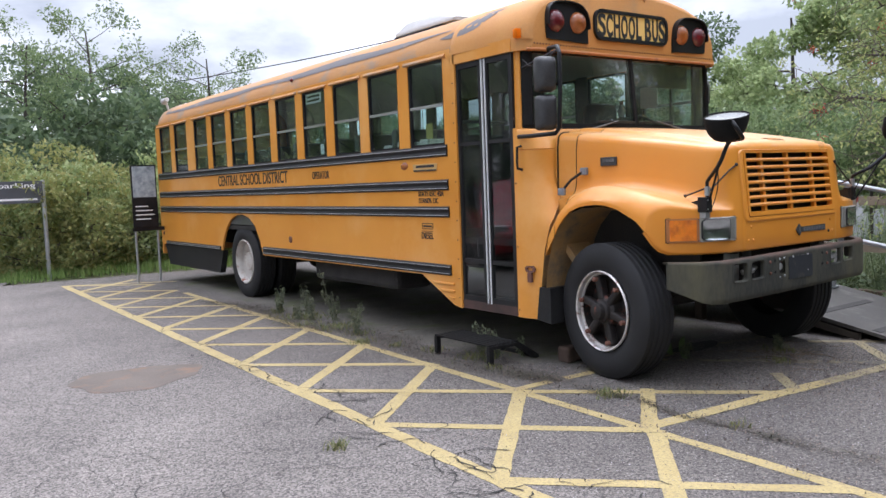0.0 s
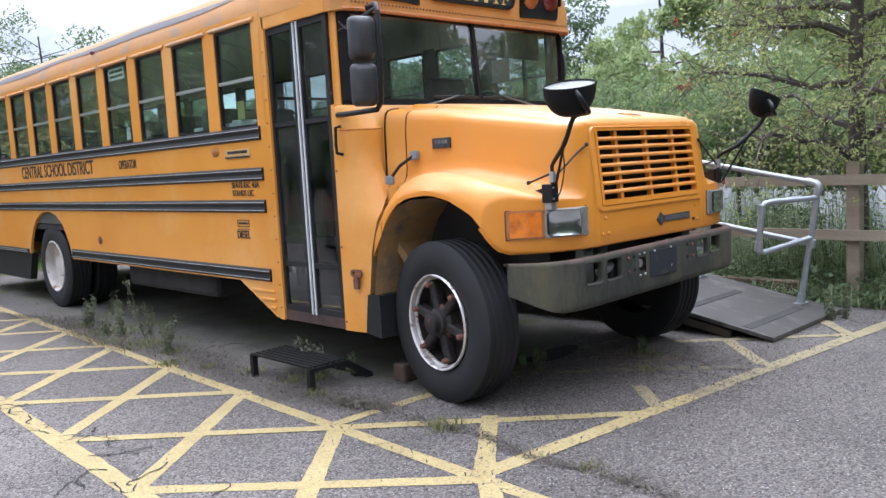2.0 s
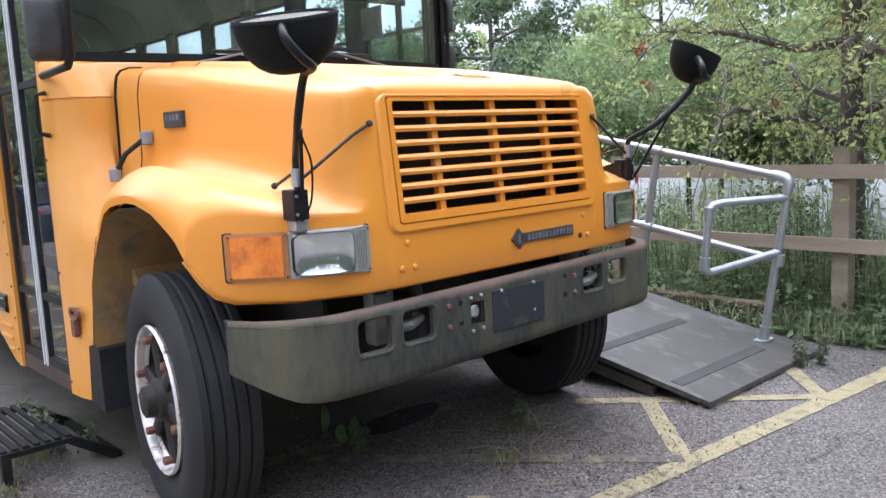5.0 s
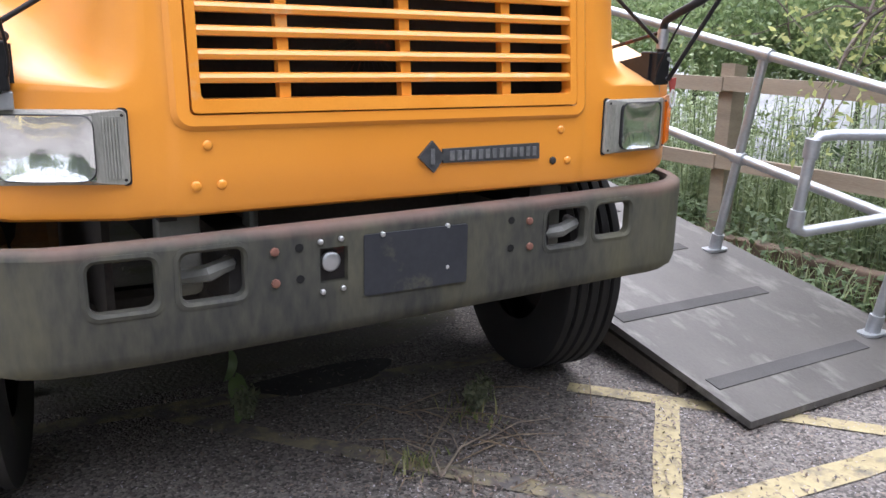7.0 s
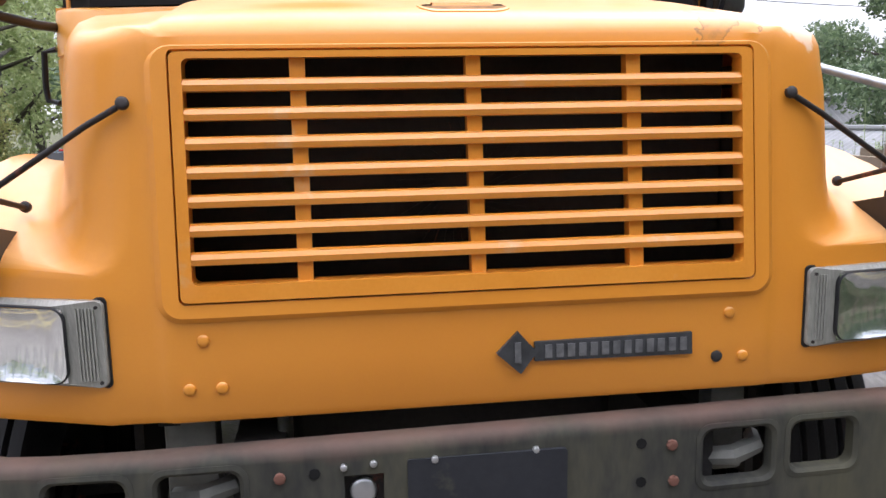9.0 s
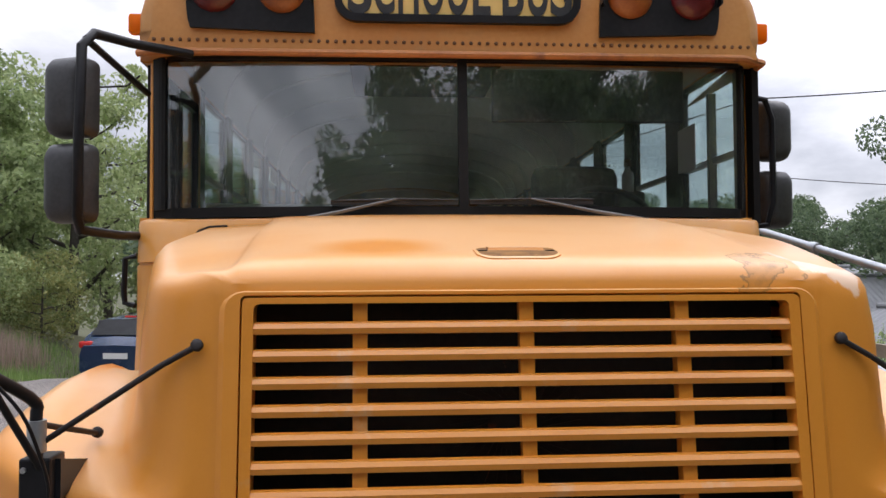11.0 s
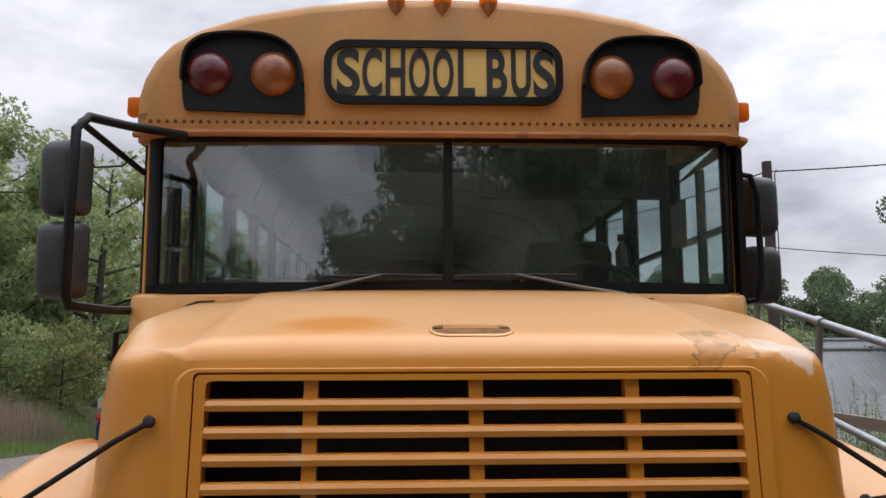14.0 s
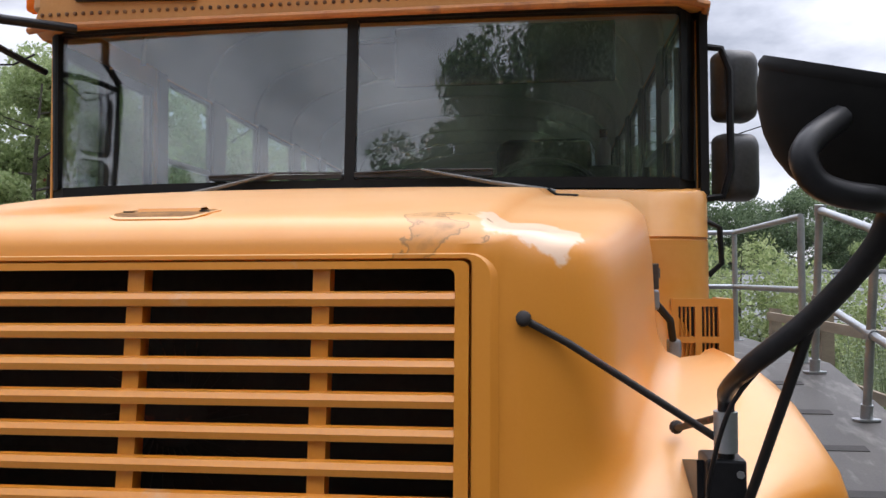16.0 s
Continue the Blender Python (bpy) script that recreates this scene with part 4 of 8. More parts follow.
S = [0, 0.004, 0.011, 0.022, 0.04, 0.07, 0.11, 0.16, 0.22, 0.28, 0.35, 0.42, 0.50, 0.58, 0.66, 0.74, 0.80, 0.845]
bm = B()
for sg in (-1, 1):
    secs = [[(sg * x, y, z) for x, y, z in hood_section(s, sg)] for s in S]
    loft(bm, secs)
    # front wall, open where the grille sits, down to the lower edge
    top = [p for p in secs[0] if abs(p[0]) > 0.57][:-4]
    edge = [(abs(p[0]), p[2]) for p in secs[0]]
    cols = [q for q in edge if q[0] < 0.55] + [(0.556, lerp(0.556, edge[:12]))] + [(abs(p[0]), p[2]) for p in top]
    inside = sum(q[0] < 0.55 for q in edge)
    grid = []
    for x, zt in cols:
        zl = max(0.915, lerp(lerp(x, NOSE[sg]), ZB) - (0.02 if x < 1.1 else 0.0))
        zz = [zl, zl + 0.01, zl + 0.025, max(1.04, zl + 0.03), max(1.15, zl + 0.035)] + [max(1.15, zl + 0.035) + (max(min(1.604, zt), zl + 0.04) - max(1.15, zl + 0.035)) * k / 6 for k in range(1, 7)] + [max(zt, zl + 0.041)]
        fold = {0: 0.03, 1: 0.006}
        grid.append([bm.verts.new((sg * x, lerp(x, NOSE[sg]) + nose_lean(z) + fold.get(k, 0), z)) for k, z in enumerate(zz)])
    for ci, (a, b) in enumerate(zip(grid, grid[1:])):
        for k in range(len(a) - 1):
            if ci < inside and 4 <= k <= 9:
                continue
            bm.faces.new((a[k], b[k], b[k + 1], a[k + 1]))
bmesh.ops.remove_doubles(bm, verts=bm.verts, dist=0.0012)
bmesh.ops.dissolve_degenerate(bm, dist=0.0005, edges=bm.edges)
hood = part("hood", bm, PALETOP, bus, "yellow hood with rounded fenders, paler on top", smooth=True)
for sg in (-1, 1):
    bm = B()
    loft(bm, [[(sg * x, y, z) for x, y, z in hood_section(s, sg)] for s in (0.852, 0.90, 0.95, 1.0)])
    part("cowl_wing", bm, YELLOW, bus, smooth=True)
    bm = B()
    tube(bm, [(sg * (x + 0.003), y - 0.004, z) for x, y, z in (hood_section(0.985)[8:19] if sg < 0 else hood_section(0.985)[4:8])], 0.0065, 6)
    part("cowl_seal", bm, SEALR, bus, "black rubber seal between hood and cowl", smooth=True)
bm = B()
for sg in (-1, 1):
    loft(bm, [[(sg * x * 0.992, y, z - 0.006) for x, y, z in hood_section(s)[:18]] for s in (0.83, 0.87)])
part("hood_seal", bm, DARK, bus)
# side walls inside the engine bay, dark
bm = B()
box(bm, -0.57, 0.57, 0.20, 0.24, 0.95, 1.62)
part("radiator", bm, UNDER, bus)
for s in (-1, 1):
    bm = B()
    box(bm, s * 0.60 - 0.02, s * 0.60 + 0.02, 0.06, 1.2, 0.9, 1.5)
    part("inner_panel", bm, UNDER, bus)

# grille
def lean(z):
    return 0.105 * (z - 1.157)


bm = B()
outer, inner = rect(-0.5485, 0.5485, 1.1555, 1.602, 0.012), rect(-0.527, 0.527, 1.186, 1.590, 0.012)
q = [[bm.verts.new((p[0], d + lean(p[1]), p[1])) for p in o] for o, d in ((outer, 0.03), (outer, -0.012), (inner, -0.012), (inner, 0.03))]
for i in range(len(outer)):
    j = (i + 1) % len(outer)
    for r in range(3):
        bm.faces.new((q[r][i], q[r][j], q[r + 1][j], q[r + 1][i]))
grille = part("grille", bm, GRILLY, bus, "yellow slatted radiator grille")
bm = B()
fo, fi = rect(-0.575, 0.575, 1.13, 1.625), rect(-0.536, 0.536, 1.178, 1.597)
loft(bm, [[(p[0], d + lean(p[1]), p[1]) for p in o] for o, d in ((fo, 0.016), (fi, 0.016))], True)
part("grille_flange", bm, GRILLY, grille)
bm = B()
so, si = rect(-0.594, 0.594, 1.116, 1.615, 0.045, 5), rect(-0.553, 0.553, 1.151, 1.6065, 0.012, 5)
mid_o = [(a + (c - a) * 0.3, b + (e - b) * 0.3) for (a, b), (c, e) in zip(so, si)]
loft(bm, [[(p[0], d + lean(p[1]), p[1]) for p in o] for o, d in ((so, 0.002), (mid_o, -0.008), (si, -0.008), (si, 0.018))], True)
part("grille_surround", bm, PALETOP, bus, "raised yellow border round the grille", smooth=True)
for k in range(7):
    z = 1.545 - 0.0517 * k
    bm = B()
    slab(bm, [(-0.010 + lean(z), z - 0.013), (0.004 + lean(z), z - 0.015), (0.03 + lean(z), z - 0.006), (0.03 + lean(z), z + 0.003), (0.004 + lean(z), z + 0.010), (-0.006 + lean(z), z + 0.007), (-0.012 + lean(z), z - 0.002)], "x", -0.53, 0.53)
    part("slat", bm, GRILLY, grille)
for x in (-0.325, 0.0, 0.312):
    bm = B()
    slab(bm, [(0.002 + lean(1.18), 1.18), (0.002 + lean(1.595), 1.595), (0.03 + lean(1.595), 1.595), (0.03 + lean(1.18), 1.18)], "x", x - 0.014, x + 0.014)
    part("upright", bm, GRILLY, grille)

# bumper: a thick bent plate with openings
BXL = [(0.0, -0.055), (0.75, -0.048), (0.88, -0.025), (0.96, 0.012), (1.02, 0.055), (1.08, 0.128), (1.137, 0.236)]
BXR = [(0.0, -0.055), (0.43, -0.0455), (0.75, -0.034), (0.88, -0.034), (0.96, -0.022), (1.02, 0.008), (1.08, 0.062), (1.137, 0.15), (1.165, 0.22)]


def bumper_y(x):
    """The bumper sits a little askew, and its driver's end is bent less."""
    return lerp(x, BXR) if x > 0 else lerp(-x, BXL) + 0.022 * x


cuts = [(-0.803, -0.656, 0.728, 0.851), (-0.609, -0.455, 0.728, 0.852), (-0.27, -0.196, 0.737, 0.825), (0.435, 0.592, 0.742, 0.858), (0.626, 0.774, 0.752, 0.860)]
xs = sorted({round(x, 3) for x in [-1.137, -1.125, -1.11, -1.08, -1.04, -1.0, -0.94, -0.88, 0.88, 0.94, 1.0, 1.04, 1.08, 1.11, 1.137, 1.152, 1.165, 0.0] + [c[k] for c in cuts for k in (0, 1)]})
zs = sorted({0.60, 0.612, 0.64, 0.868, 0.878} | {round(c[k], 3) for c in cuts for k in (2, 3)})


def bump_y(x, z):
    y = bumper_y(x)
    if z > 0.87:
        y += 0.003
    if z < 0.605:
        y += 0.02
    elif z < 0.62:
        y += 0.006
    return y


bm = B()
vv = {}


def bv(x, z, d):
    k = (round(x, 3), round(z, 3), d)
    if k not in vv:
        lo = 0.60 + 0.12 * max(0, (abs(x) - 0.95) / 0.2) ** 1.6
        zz = max(z, lo)
        tilt = 0.010 * x if z > 0.865 or z < 0.65 else 0.0
        vv[k] = bm.verts.new((x, bump_y(x, zz) + d, zz + tilt))
    return vv[k]


for x0, x1 in zip(xs, xs[1:]):
    for z0, z1 in zip(zs, zs[1:]):
        xm, zm = (x0 + x1) / 2, (z0 + z1) / 2
        if any(c[0] < xm < c[1] and c[2] < zm < c[3] for c in cuts):
            continue
        for d in (0.0, 0.02):
            try:
                bm.faces.new((bv(x0, z0, d), bv(x1, z0, d), bv(x1, z1, d), bv(x0, z1, d)))
            except ValueError:
                pass
LIP = [(0.0, 0.0), (0.006, 0.007), (0.016, 0.011), (0.034, 0.012), (0.058, 0.008), (0.062, -0.006)]      # the upper edge is rolled back
for x0, x1 in zip(xs, xs[1:]):
    for (d0, h0), (d1, h1) in zip(LIP, LIP[1:]):
        quad = []
        for x, d, h in ((x0, d0, h0), (x1, d0, h0), (x1, d1, h1), (x0, d1, h1)):
            end = max(0.0, (abs(x) - 1.10) / 0.05)
            quad.append(bm.verts.new(bv(x, 0.878, 0.0).co + Vector((-0.4 * d * (1 if x > 0 else -1) * min(1.0, end), d, h))))
        bm.faces.new(quad)
bmesh.ops.remove_doubles(bm, verts=bm.verts, dist=0.0005)
bmesh.ops.dissolve_degenerate(bm, dist=0.0005, edges=bm.edges)
bumper = part("bumper", bm, BUMPER, bus, "weathered black steel bumper with slots", smooth=True)
for x0, x1, z0, z1 in cuts:
    if x1 - x0 < 0.1:
        continue
    bm = B()
    o, i2 = rect(x0 - 0.012, x1 + 0.012, z0 - 0.012, z1 + 0.012, 0.03), rect(x0 + 0.004, x1 - 0.004, z0 + 0.004, z1 - 0.004, 0.022)
    rows = [[(p[0], bumper_y(p[0]) + d, p[1]) for p in q] for q, d in ((o, 0.0), (o, -0.0015), ([(a * 0.45 + c * 0.55, b * 0.45 + e * 0.55) for (a, b), (c, e) in zip(o, i2)], -0.003), (i2, 0.004), (i2, 0.03))]
    loft(bm, rows, True)
    part("slot_rim", bm, BUMPER, bumper, smooth=True)


# wheels
def wheel(x_out, y, sign, front):
    R, W = 0.495, 0.26
    c, ax = (sign * x_out, y, 0.492), (sign, 0, 0)
    bm = B()
    prof = [(0.29, -0.03), (0.31, -0.012), (0.36, 0.0), (0.43, 0.004), (0.465, -0.012)]
    for k in range(5):
        a = -0.022 - k * 0.046
        prof += [(0.488, a), (R, a - 0.006), (R, a - 0.034), (0.488, a - 0.038), (0.482, a - 0.041)]
    prof += [(0.465, -W + 0.01), (0.42, -W), (0.33, -W + 0.01), (0.29, -W + 0.03)]
    lathe(bm, prof, c, ax, 64)
    w = part("wheel", bm, RUBBER, bus, "worn black truck tyre", smooth=True)
    bm = B()
    if front:
        lathe(bm, [(0.290, -0.022), (0.297, -0.006), (0.290, 0.004), (0.281, -0.002), (0.277, -0.016), (0.275, -0.034), (0.268, -0.036), (0.262, -0.05), (0.260, -0.075)], c, ax, 48)
        part("rim", bm, CHROME, w, "pitted chrome rim ring", smooth=True)
        bm = B()
        lathe(bm, [(0.2615, -0.045), (0.258, -0.07), (0.252, -0.12), (0.12, -0.10), (0.11, -0.04), (0.085, -0.025), (0.08, 0.0), (0.064, 0.008), (0.060, 0.045), (0.045, 0.052), (0.0001, 0.055)], c, ax, 24)
        part("hub", bm, HUBM, w, "dark rusty hub", smooth=True)
        for k in range(6):
            t = radians(60 * k + 14)
            bm = B()
            u, v = math.cos(t), math.sin(t)
            mat4 = Matrix.Translation(c) @ Matrix.Rotation(t, 4, 'X')
            box(bm, *sorted((sign * -0.09, sign * -0.02)), 0.06, 0.256, -0.028, 0.028, m=mat4, bev=0.014)
            part("spoke", bm, HUBM, w)
            bm = B()
            disc(bm, (c[0] + sign * -0.03, c[1] + 0.236 * u, c[2] + 0.236 * v), ax, 0.019, 0.034, 6, 0.008)
            part("wheel_nut", bm, RUSTY, w, "rusty wheel clamp nut")
    else:
        lathe(bm, [(0.298, -0.02), (0.305, -0.006), (0.292, 0.002), (0.276, -0.02), (0.27, -0.09), (0.20, -0.15), (0.14, -0.16), (0.12, -0.06), (0.0001, -0.05)], c, ax, 48)
        part("rim", bm, STEELW, w, "white steel rim with rust", smooth=True)
    return w


RUSTY = surface("rust", (0.11, 0.045, 0.030), (0.19, 0.085, 0.06), 18, 0.8, bump=0.3)
for s in (-1, 1):
    front = wheel(1.165, 0.79, s, True)
    hub_at = Matrix.Translation((s * 1.05, 0.79, 0.0))
    front.matrix_local = hub_at @ Matrix.Rotation(radians(-8.5), 4, 'Z') @ hub_at.inverted()      # steered a little towards the kerb
    wheel(1.185, 7.37, s, False)
    wheel(0.88, 7.37, s, False)

# ---- door: two folding leaves ----
RUSTSTEP = surface("rusted_black_step", (0.02, 0.018, 0.018), (0.10, 0.05, 0.04), 5, 0.8, bump=0.2)
WHITEY = surface("pale_seal_strip", (0.55, 0.56, 0.57), (0.66, 0.66, 0.67), 8, 0.5, bump=0.03)
for y0, y1 in ((2.055, 2.40), (1.67, 2.015)):
    bm = B()
    ring(bm, rect(y0, y1, 0.43, 2.475), rect(y0 + 0.045, y1 - 0.03, 0.48, 2.43), "x", -1.196, -1.166)
    leaf = part("door_leaf", bm, DARK, bus, "black folding door leaf with tall glass")
    for z0, z1 in ((0.765, 0.80), (1.775, 1.805)):
        bm = B()
        box(bm, -1.196, -1.168, y0 + 0.04, y1 - 0.02, z0, z1)
        part("cross_bar", bm, DARK, leaf)
    for z0, z1 in ((0.475, 0.77), (0.795, 1.78), (1.80, 2.435)):
        bm = B()
        box(bm, -1.183, -1.178, y0 + 0.035, y1 - 0.025, z0, z1)
        part("pane", bm, GLASSD, leaf)
for y in (2.008, 2.050):
    bm = B()
    box(bm, -1.204, -1.19, y - 0.0065, y + 0.0065, 0.43, 2.475)
    part("door_seal", bm, WHITEY, bus, "pale rubber seal strip")
bm = B()
box(bm, -1.20, -1.17, 1.665, 2.41, 0.362, 0.435)
part("door_step", bm, RUSTSTEP, bus, "rusted step edge under the door")
bm = B()
for k, (x, z) in enumerate(((-1.15, 0.50), (-0.88, 0.74))):
    box(bm, x, x + 0.3, 1.67, 2.4, z - 0.03, z)
    box(bm, x + 0.27, x + 0.3, 1.67, 2.4, z, z + 0.24)
part("stairwell", bm, UNDER, bus)
# ribbed yellow corner behind the door
for k in range(3):
    z = 0.56 - 0.062 * k
    bm = B()
    box(bm, -1.226, -1.213, 2.50, 2.835 - 0.127 * k, z - 0.011, z + 0.011, bev=0.005)
    part("corner_rib", bm, YELLOW, bus)

# ---- lettering and small fittings on the kerb side ----
INK = surface("black_lettering", (0.012, 0.012, 0.012), (0.03, 0.03, 0.03), 20, 0.6, bump=0)
OX = -1.2175
lettering("lettering", "CENTRAL SCHOOL DISTRICT", facing("-x", (OX, 6.935, 1.612)), 2.28, 0.145, INK, bus, "black words on the yellow side", bold=0.01)
lettering("lettering", "OPERATOR", facing("-x", (OX, 4.945, 1.606)), 0.40, 0.085, INK, bus, bold=0.005)
lettering("lettering", "SEATS 65C 43A", facing("-x", (OX, 2.815, 1.370)), 0.40, 0.046, INK, bus, bold=0.008)
lettering("lettering", "STANDS 13C", facing("-x", (OX, 2.855, 1.308)), 0.31, 0.046, INK, bus, bold=0.008)
lettering("lettering", "DIESEL", facing("-x", (OX, 2.89, 0.985)), 0.19, 0.062, INK, bus, bold=0.008)
bm = B()
ring(bm, rect(2.80, 2.975, 1.045, 1.10), rect(2.806, 2.969, 1.051, 1.094), "x", -1.2185, -1.2155)
part("label_frame", bm, INK, bus)
for y0, y1, z in ((2.82, 2.955, 1.072), (2.80, 2.985, 1.025)):
    bm = B()
    box(bm, -1.2185, -1.2155, y0, y1, z - (0.008 if z > 1.05 else 0.002), z + (0.008 if z > 1.05 else 0.002))
    part("label_bar", bm, INK, bus)
PLQ = surface("dull_yellow_plaque", (0.50, 0.30, 0.10), (0.58, 0.38, 0.16), 12, 0.5, bump=0.05)
bm = B()
box(bm, -1.222, -1.214, 2.70, 3.08, 1.585, 1.645, bev=0.003)
plq = part("maker_plaque", bm, PLQ, bus, "small plaque with worn dark bars")
for y0, y1, z0, z1 in ((2.74, 3.03, 1.612, 1.634), (2.71, 3.07, 1.578, 1.592)):
    bm = B()
    box(bm, -1.2245, -1.2215, y0, y1, z0, z1)
    part("plaque_bar", bm, INK, plq)
bm = B()
lathe(bm, [(0.0001, 0.014), (0.022, 0.012), (0.034, 0.005), (0.038, -0.004)], (-1.215, 3.235, 1.637), (-1, 0, 0), 16)
bmesh.ops.scale(bm, vec=(1, 1.7, 1), verts=bm.verts, space=Matrix.Translation((1.215, -3.235, -1.637)))
part("side_lamp", bm, AMBERW, bus, "oval amber side lamp", smooth=True)
bm = B()
disc(bm, (-1.214, 5.80, 0.853), (-1, 0, 0), 0.042, 0.006, 16, 0.01)
part("filler_cap", bm, RUSTY, bus, "small rusty round cap")
# grab handle, latch, mirror arms on the cowl
bm = B()
tube(bm, [(-1.205, 1.575, 1.73), (-1.245, 1.575, 1.72), (-1.25, 1.575, 1.60), (-1.245, 1.575, 1.555), (-1.205, 1.565, 1.545)], 0.011, 8)
part("grab_handle", bm, BLACKP, bus, smooth=True)
bm = B()
ring(bm, rect(1.445, 1.555, 0.735, 0.785, 0.024), rect(1.468, 1.532, 0.748, 0.772, 0.011), "x", -1.218, -1.203)
slab(bm, rect(1.478, 1.522, 0.655, 0.735, 0.012), "x", -1.224, -1.203)
part("hood_catch", bm, RUSTY, bus, "rusty latch on the cowl")
bm = B()
for i in range(12):
    disc(bm, (-1.2145, 2.43, 0.45 + i * 0.17), (-1, 0, 0), 0.007, 0.003, 8, 0.003)
    if i % 3 == 0:
        disc(bm, (-1.2085, 1.642, 0.42 + i * 0.17), (-1, 0, 0), 0.007, 0.003, 8, 0.003)
tagged(part("pillar_rivets", bm, RUSTY, bus), kind="stuff")

# drip moulding over the windows
for y0, y1 in [(a - 0.05, b + 0.05) for a, b in WIN]:
    bm = B()
    slab(bm, [(-1.213, 2.556), (-1.232, 2.556), (-1.236, 2.568), (-1.225, 2.585), (-1.213, 2.59)], "y", y0, y1)
    part("window_eyebrow", bm, ROOFY, bus)
# grey peeled stripe along the roof shoulder
PEEL = surface("bare_grey_primer", (0.105, 0.095, 0.095), (0.185, 0.165, 0.158), 3, 0.6, bump=0.05, spots=(0.50, 0.28, 0.11), spot_scale=3.0, spot_edge=(0.60, 0.72), stretch=(1, 0.4, 1))
bm = B()


def shoulder(y, z):
    """A point of the roof's kerb-side shoulder, a little proud."""
    x = np.interp(z, [2.63, 2.70, 2.775, 2.845, 2.905, 2.965], [1.213, 1.195, 1.155, 1.09, 0.98, 0.80])
    return (-x - 0.004, y, z + 0.003)


loft(bm, [[shoulder(y, 2.778 + w * k + 0.008 * math.sin(3.1 * y)) for k in (-1, 0, 1)] for y, w in [(y, min(0.040, 0.004 + 0.05 * (y - 2.5)) * (0.8 + 0.25 * math.sin(1.7 * y))) for y in np.linspace(2.5, 10.4, 60)]])
part("roof_strip", bm, PEEL, bus, "peeling grey strip along the roof edge", smooth=True)

# bare curled patch on the front cap
bm = B()
path = [(2.62, 2.725, 0.003), (2.50, 2.728, 0.014), (2.38, 2.738, 0.022), (2.27, 2.755, 0.030), (2.18, 2.778, 0.038), (2.10, 2.802, 0.040), (2.03, 2.826, 0.030), (1.95, 2.848, 0.016), (1.88, 2.868, 0.004)]
loft(bm, [[shoulder(y, z + 1.5 * w * k) for k in (-1, -0.5, 0, 0.5, 1)] for y, z, w in path])
part("peeled_patch", bm, PEEL, cap, "bare grey curled patch", smooth=True)

# ---- roof hatch, marker lamps, horn ----
WHITEP = surface("off_white_plastic", (0.46, 0.46, 0.46), (0.58, 0.58, 0.57), 5, 0.5, bump=0.03)
bm = B()
box(bm, -0.50, 0.46, 3.55, 4.42, 2.98, 3.085, bev=0.01)
hatch = part("roof_hatch", bm, BLACKP, bus, "grey-white roof hatch on a black base")
bm = B()
prof = [(1.0, 3.085, 3.30, 4.40), (1.0, 3.12, 3.30, 4.40), (0.97, 3.15, 3.40, 4.36), (0.9, 3.21, 3.58, 4.25), (0.7, 3.235, 3.7, 4.1)]
rows = loft(bm, [[(a * k * 0.48 - 0.02, b, z) for a, b in ((-1, y0), (-1, y1), (1, y1), (1, y0))] for k, z, y0, y1 in prof], True)
bm.faces.new(rows[-1])
bm.faces.new(rows[0])
bmesh.ops.bevel(bm, geom=[e for e in bm.edges if abs(e.verts[0].co.z - e.verts[1].co.z) > 0.005], offset=0.03, segments=3, profile=0.5, affect='EDGES')
part("hatch_lid", bm, WHITEP, hatch, smooth=True)
for x in (-0.186, -0.004, 0.178):
    bm = B()
    rows = loft(bm, [[(x + a * w, y + 0.4 * abs(a) * w, z) for a in (-1, -0.7, 0, 0.7, 1)] + [(x + w, 1.545, z), (x - w, 1.545, z)] for w, y, z in ((0.029, 1.462, 3.000), (0.034, 1.450, 3.012), (0.034, 1.455, 3.040), (0.026, 1.468, 3.052))], True)
    bm.faces.new(rows[0])
    bm.faces.new(rows[-1])
    lamp = part("marker_lamp", bm, AMBERT, bus, "amber marker lamp on the roof edge", smooth=True)
    bm = B()
    rows = loft(bm, [[(x - w, 1.50, z), (x - 0.7 * w, y + 0.012, z), (x, y, z), (x + 0.7 * w, y + 0.012, z), (x + w, 1.50, z)] for w, y, z in ((0.036, 1.454, 3.008), (0.034, 1.458, 2.994), (0.022, 1.466, 2.972), (0.004, 1.474, 2.952))])
    bm.faces.new(rows[0])
    part("lamp_base", bm, AMBERB, lamp, "brown tapered lamp housing", smooth=True)
for s in (-1, 1):
    bm = B()
    box(bm, *sorted((s * 1.175, s * 1.238)), 1.55, 1.60, 2.566, 2.642, bev=0.012)
    part("marker_lamp", bm, AMBERT, bus, smooth=True)
bm = B()
disc(bm, (-1.185, 5.6, 2.735), (-1, 0, 0.6), 0.022, 0.02, 12, 0.01)
part("marker_lamp", bm, RED, bus, smooth=True)
bm = B()
disc(bm, (-1.205, 10.72, 0.80), (-1, 0, 0), 0.03, 0.012, 12, 0.01)
part("reflector", bm, RED, bus)
bm = B()
tube(bm, [(-1.05, 10.6, 2.86), (-1.08, 10.6, 2.98), (-1.12, 10.5, 3.03)], [0.02, 0.02, 0.02], 8)
tube(bm, [(-1.12, 10.62, 3.0), (-1.12, 10.42, 3.02)], [0.05, 0.035], 10)
part("roof_horn", bm, WHITEP, bus, "small white horn on the rear roof corner", smooth=True)

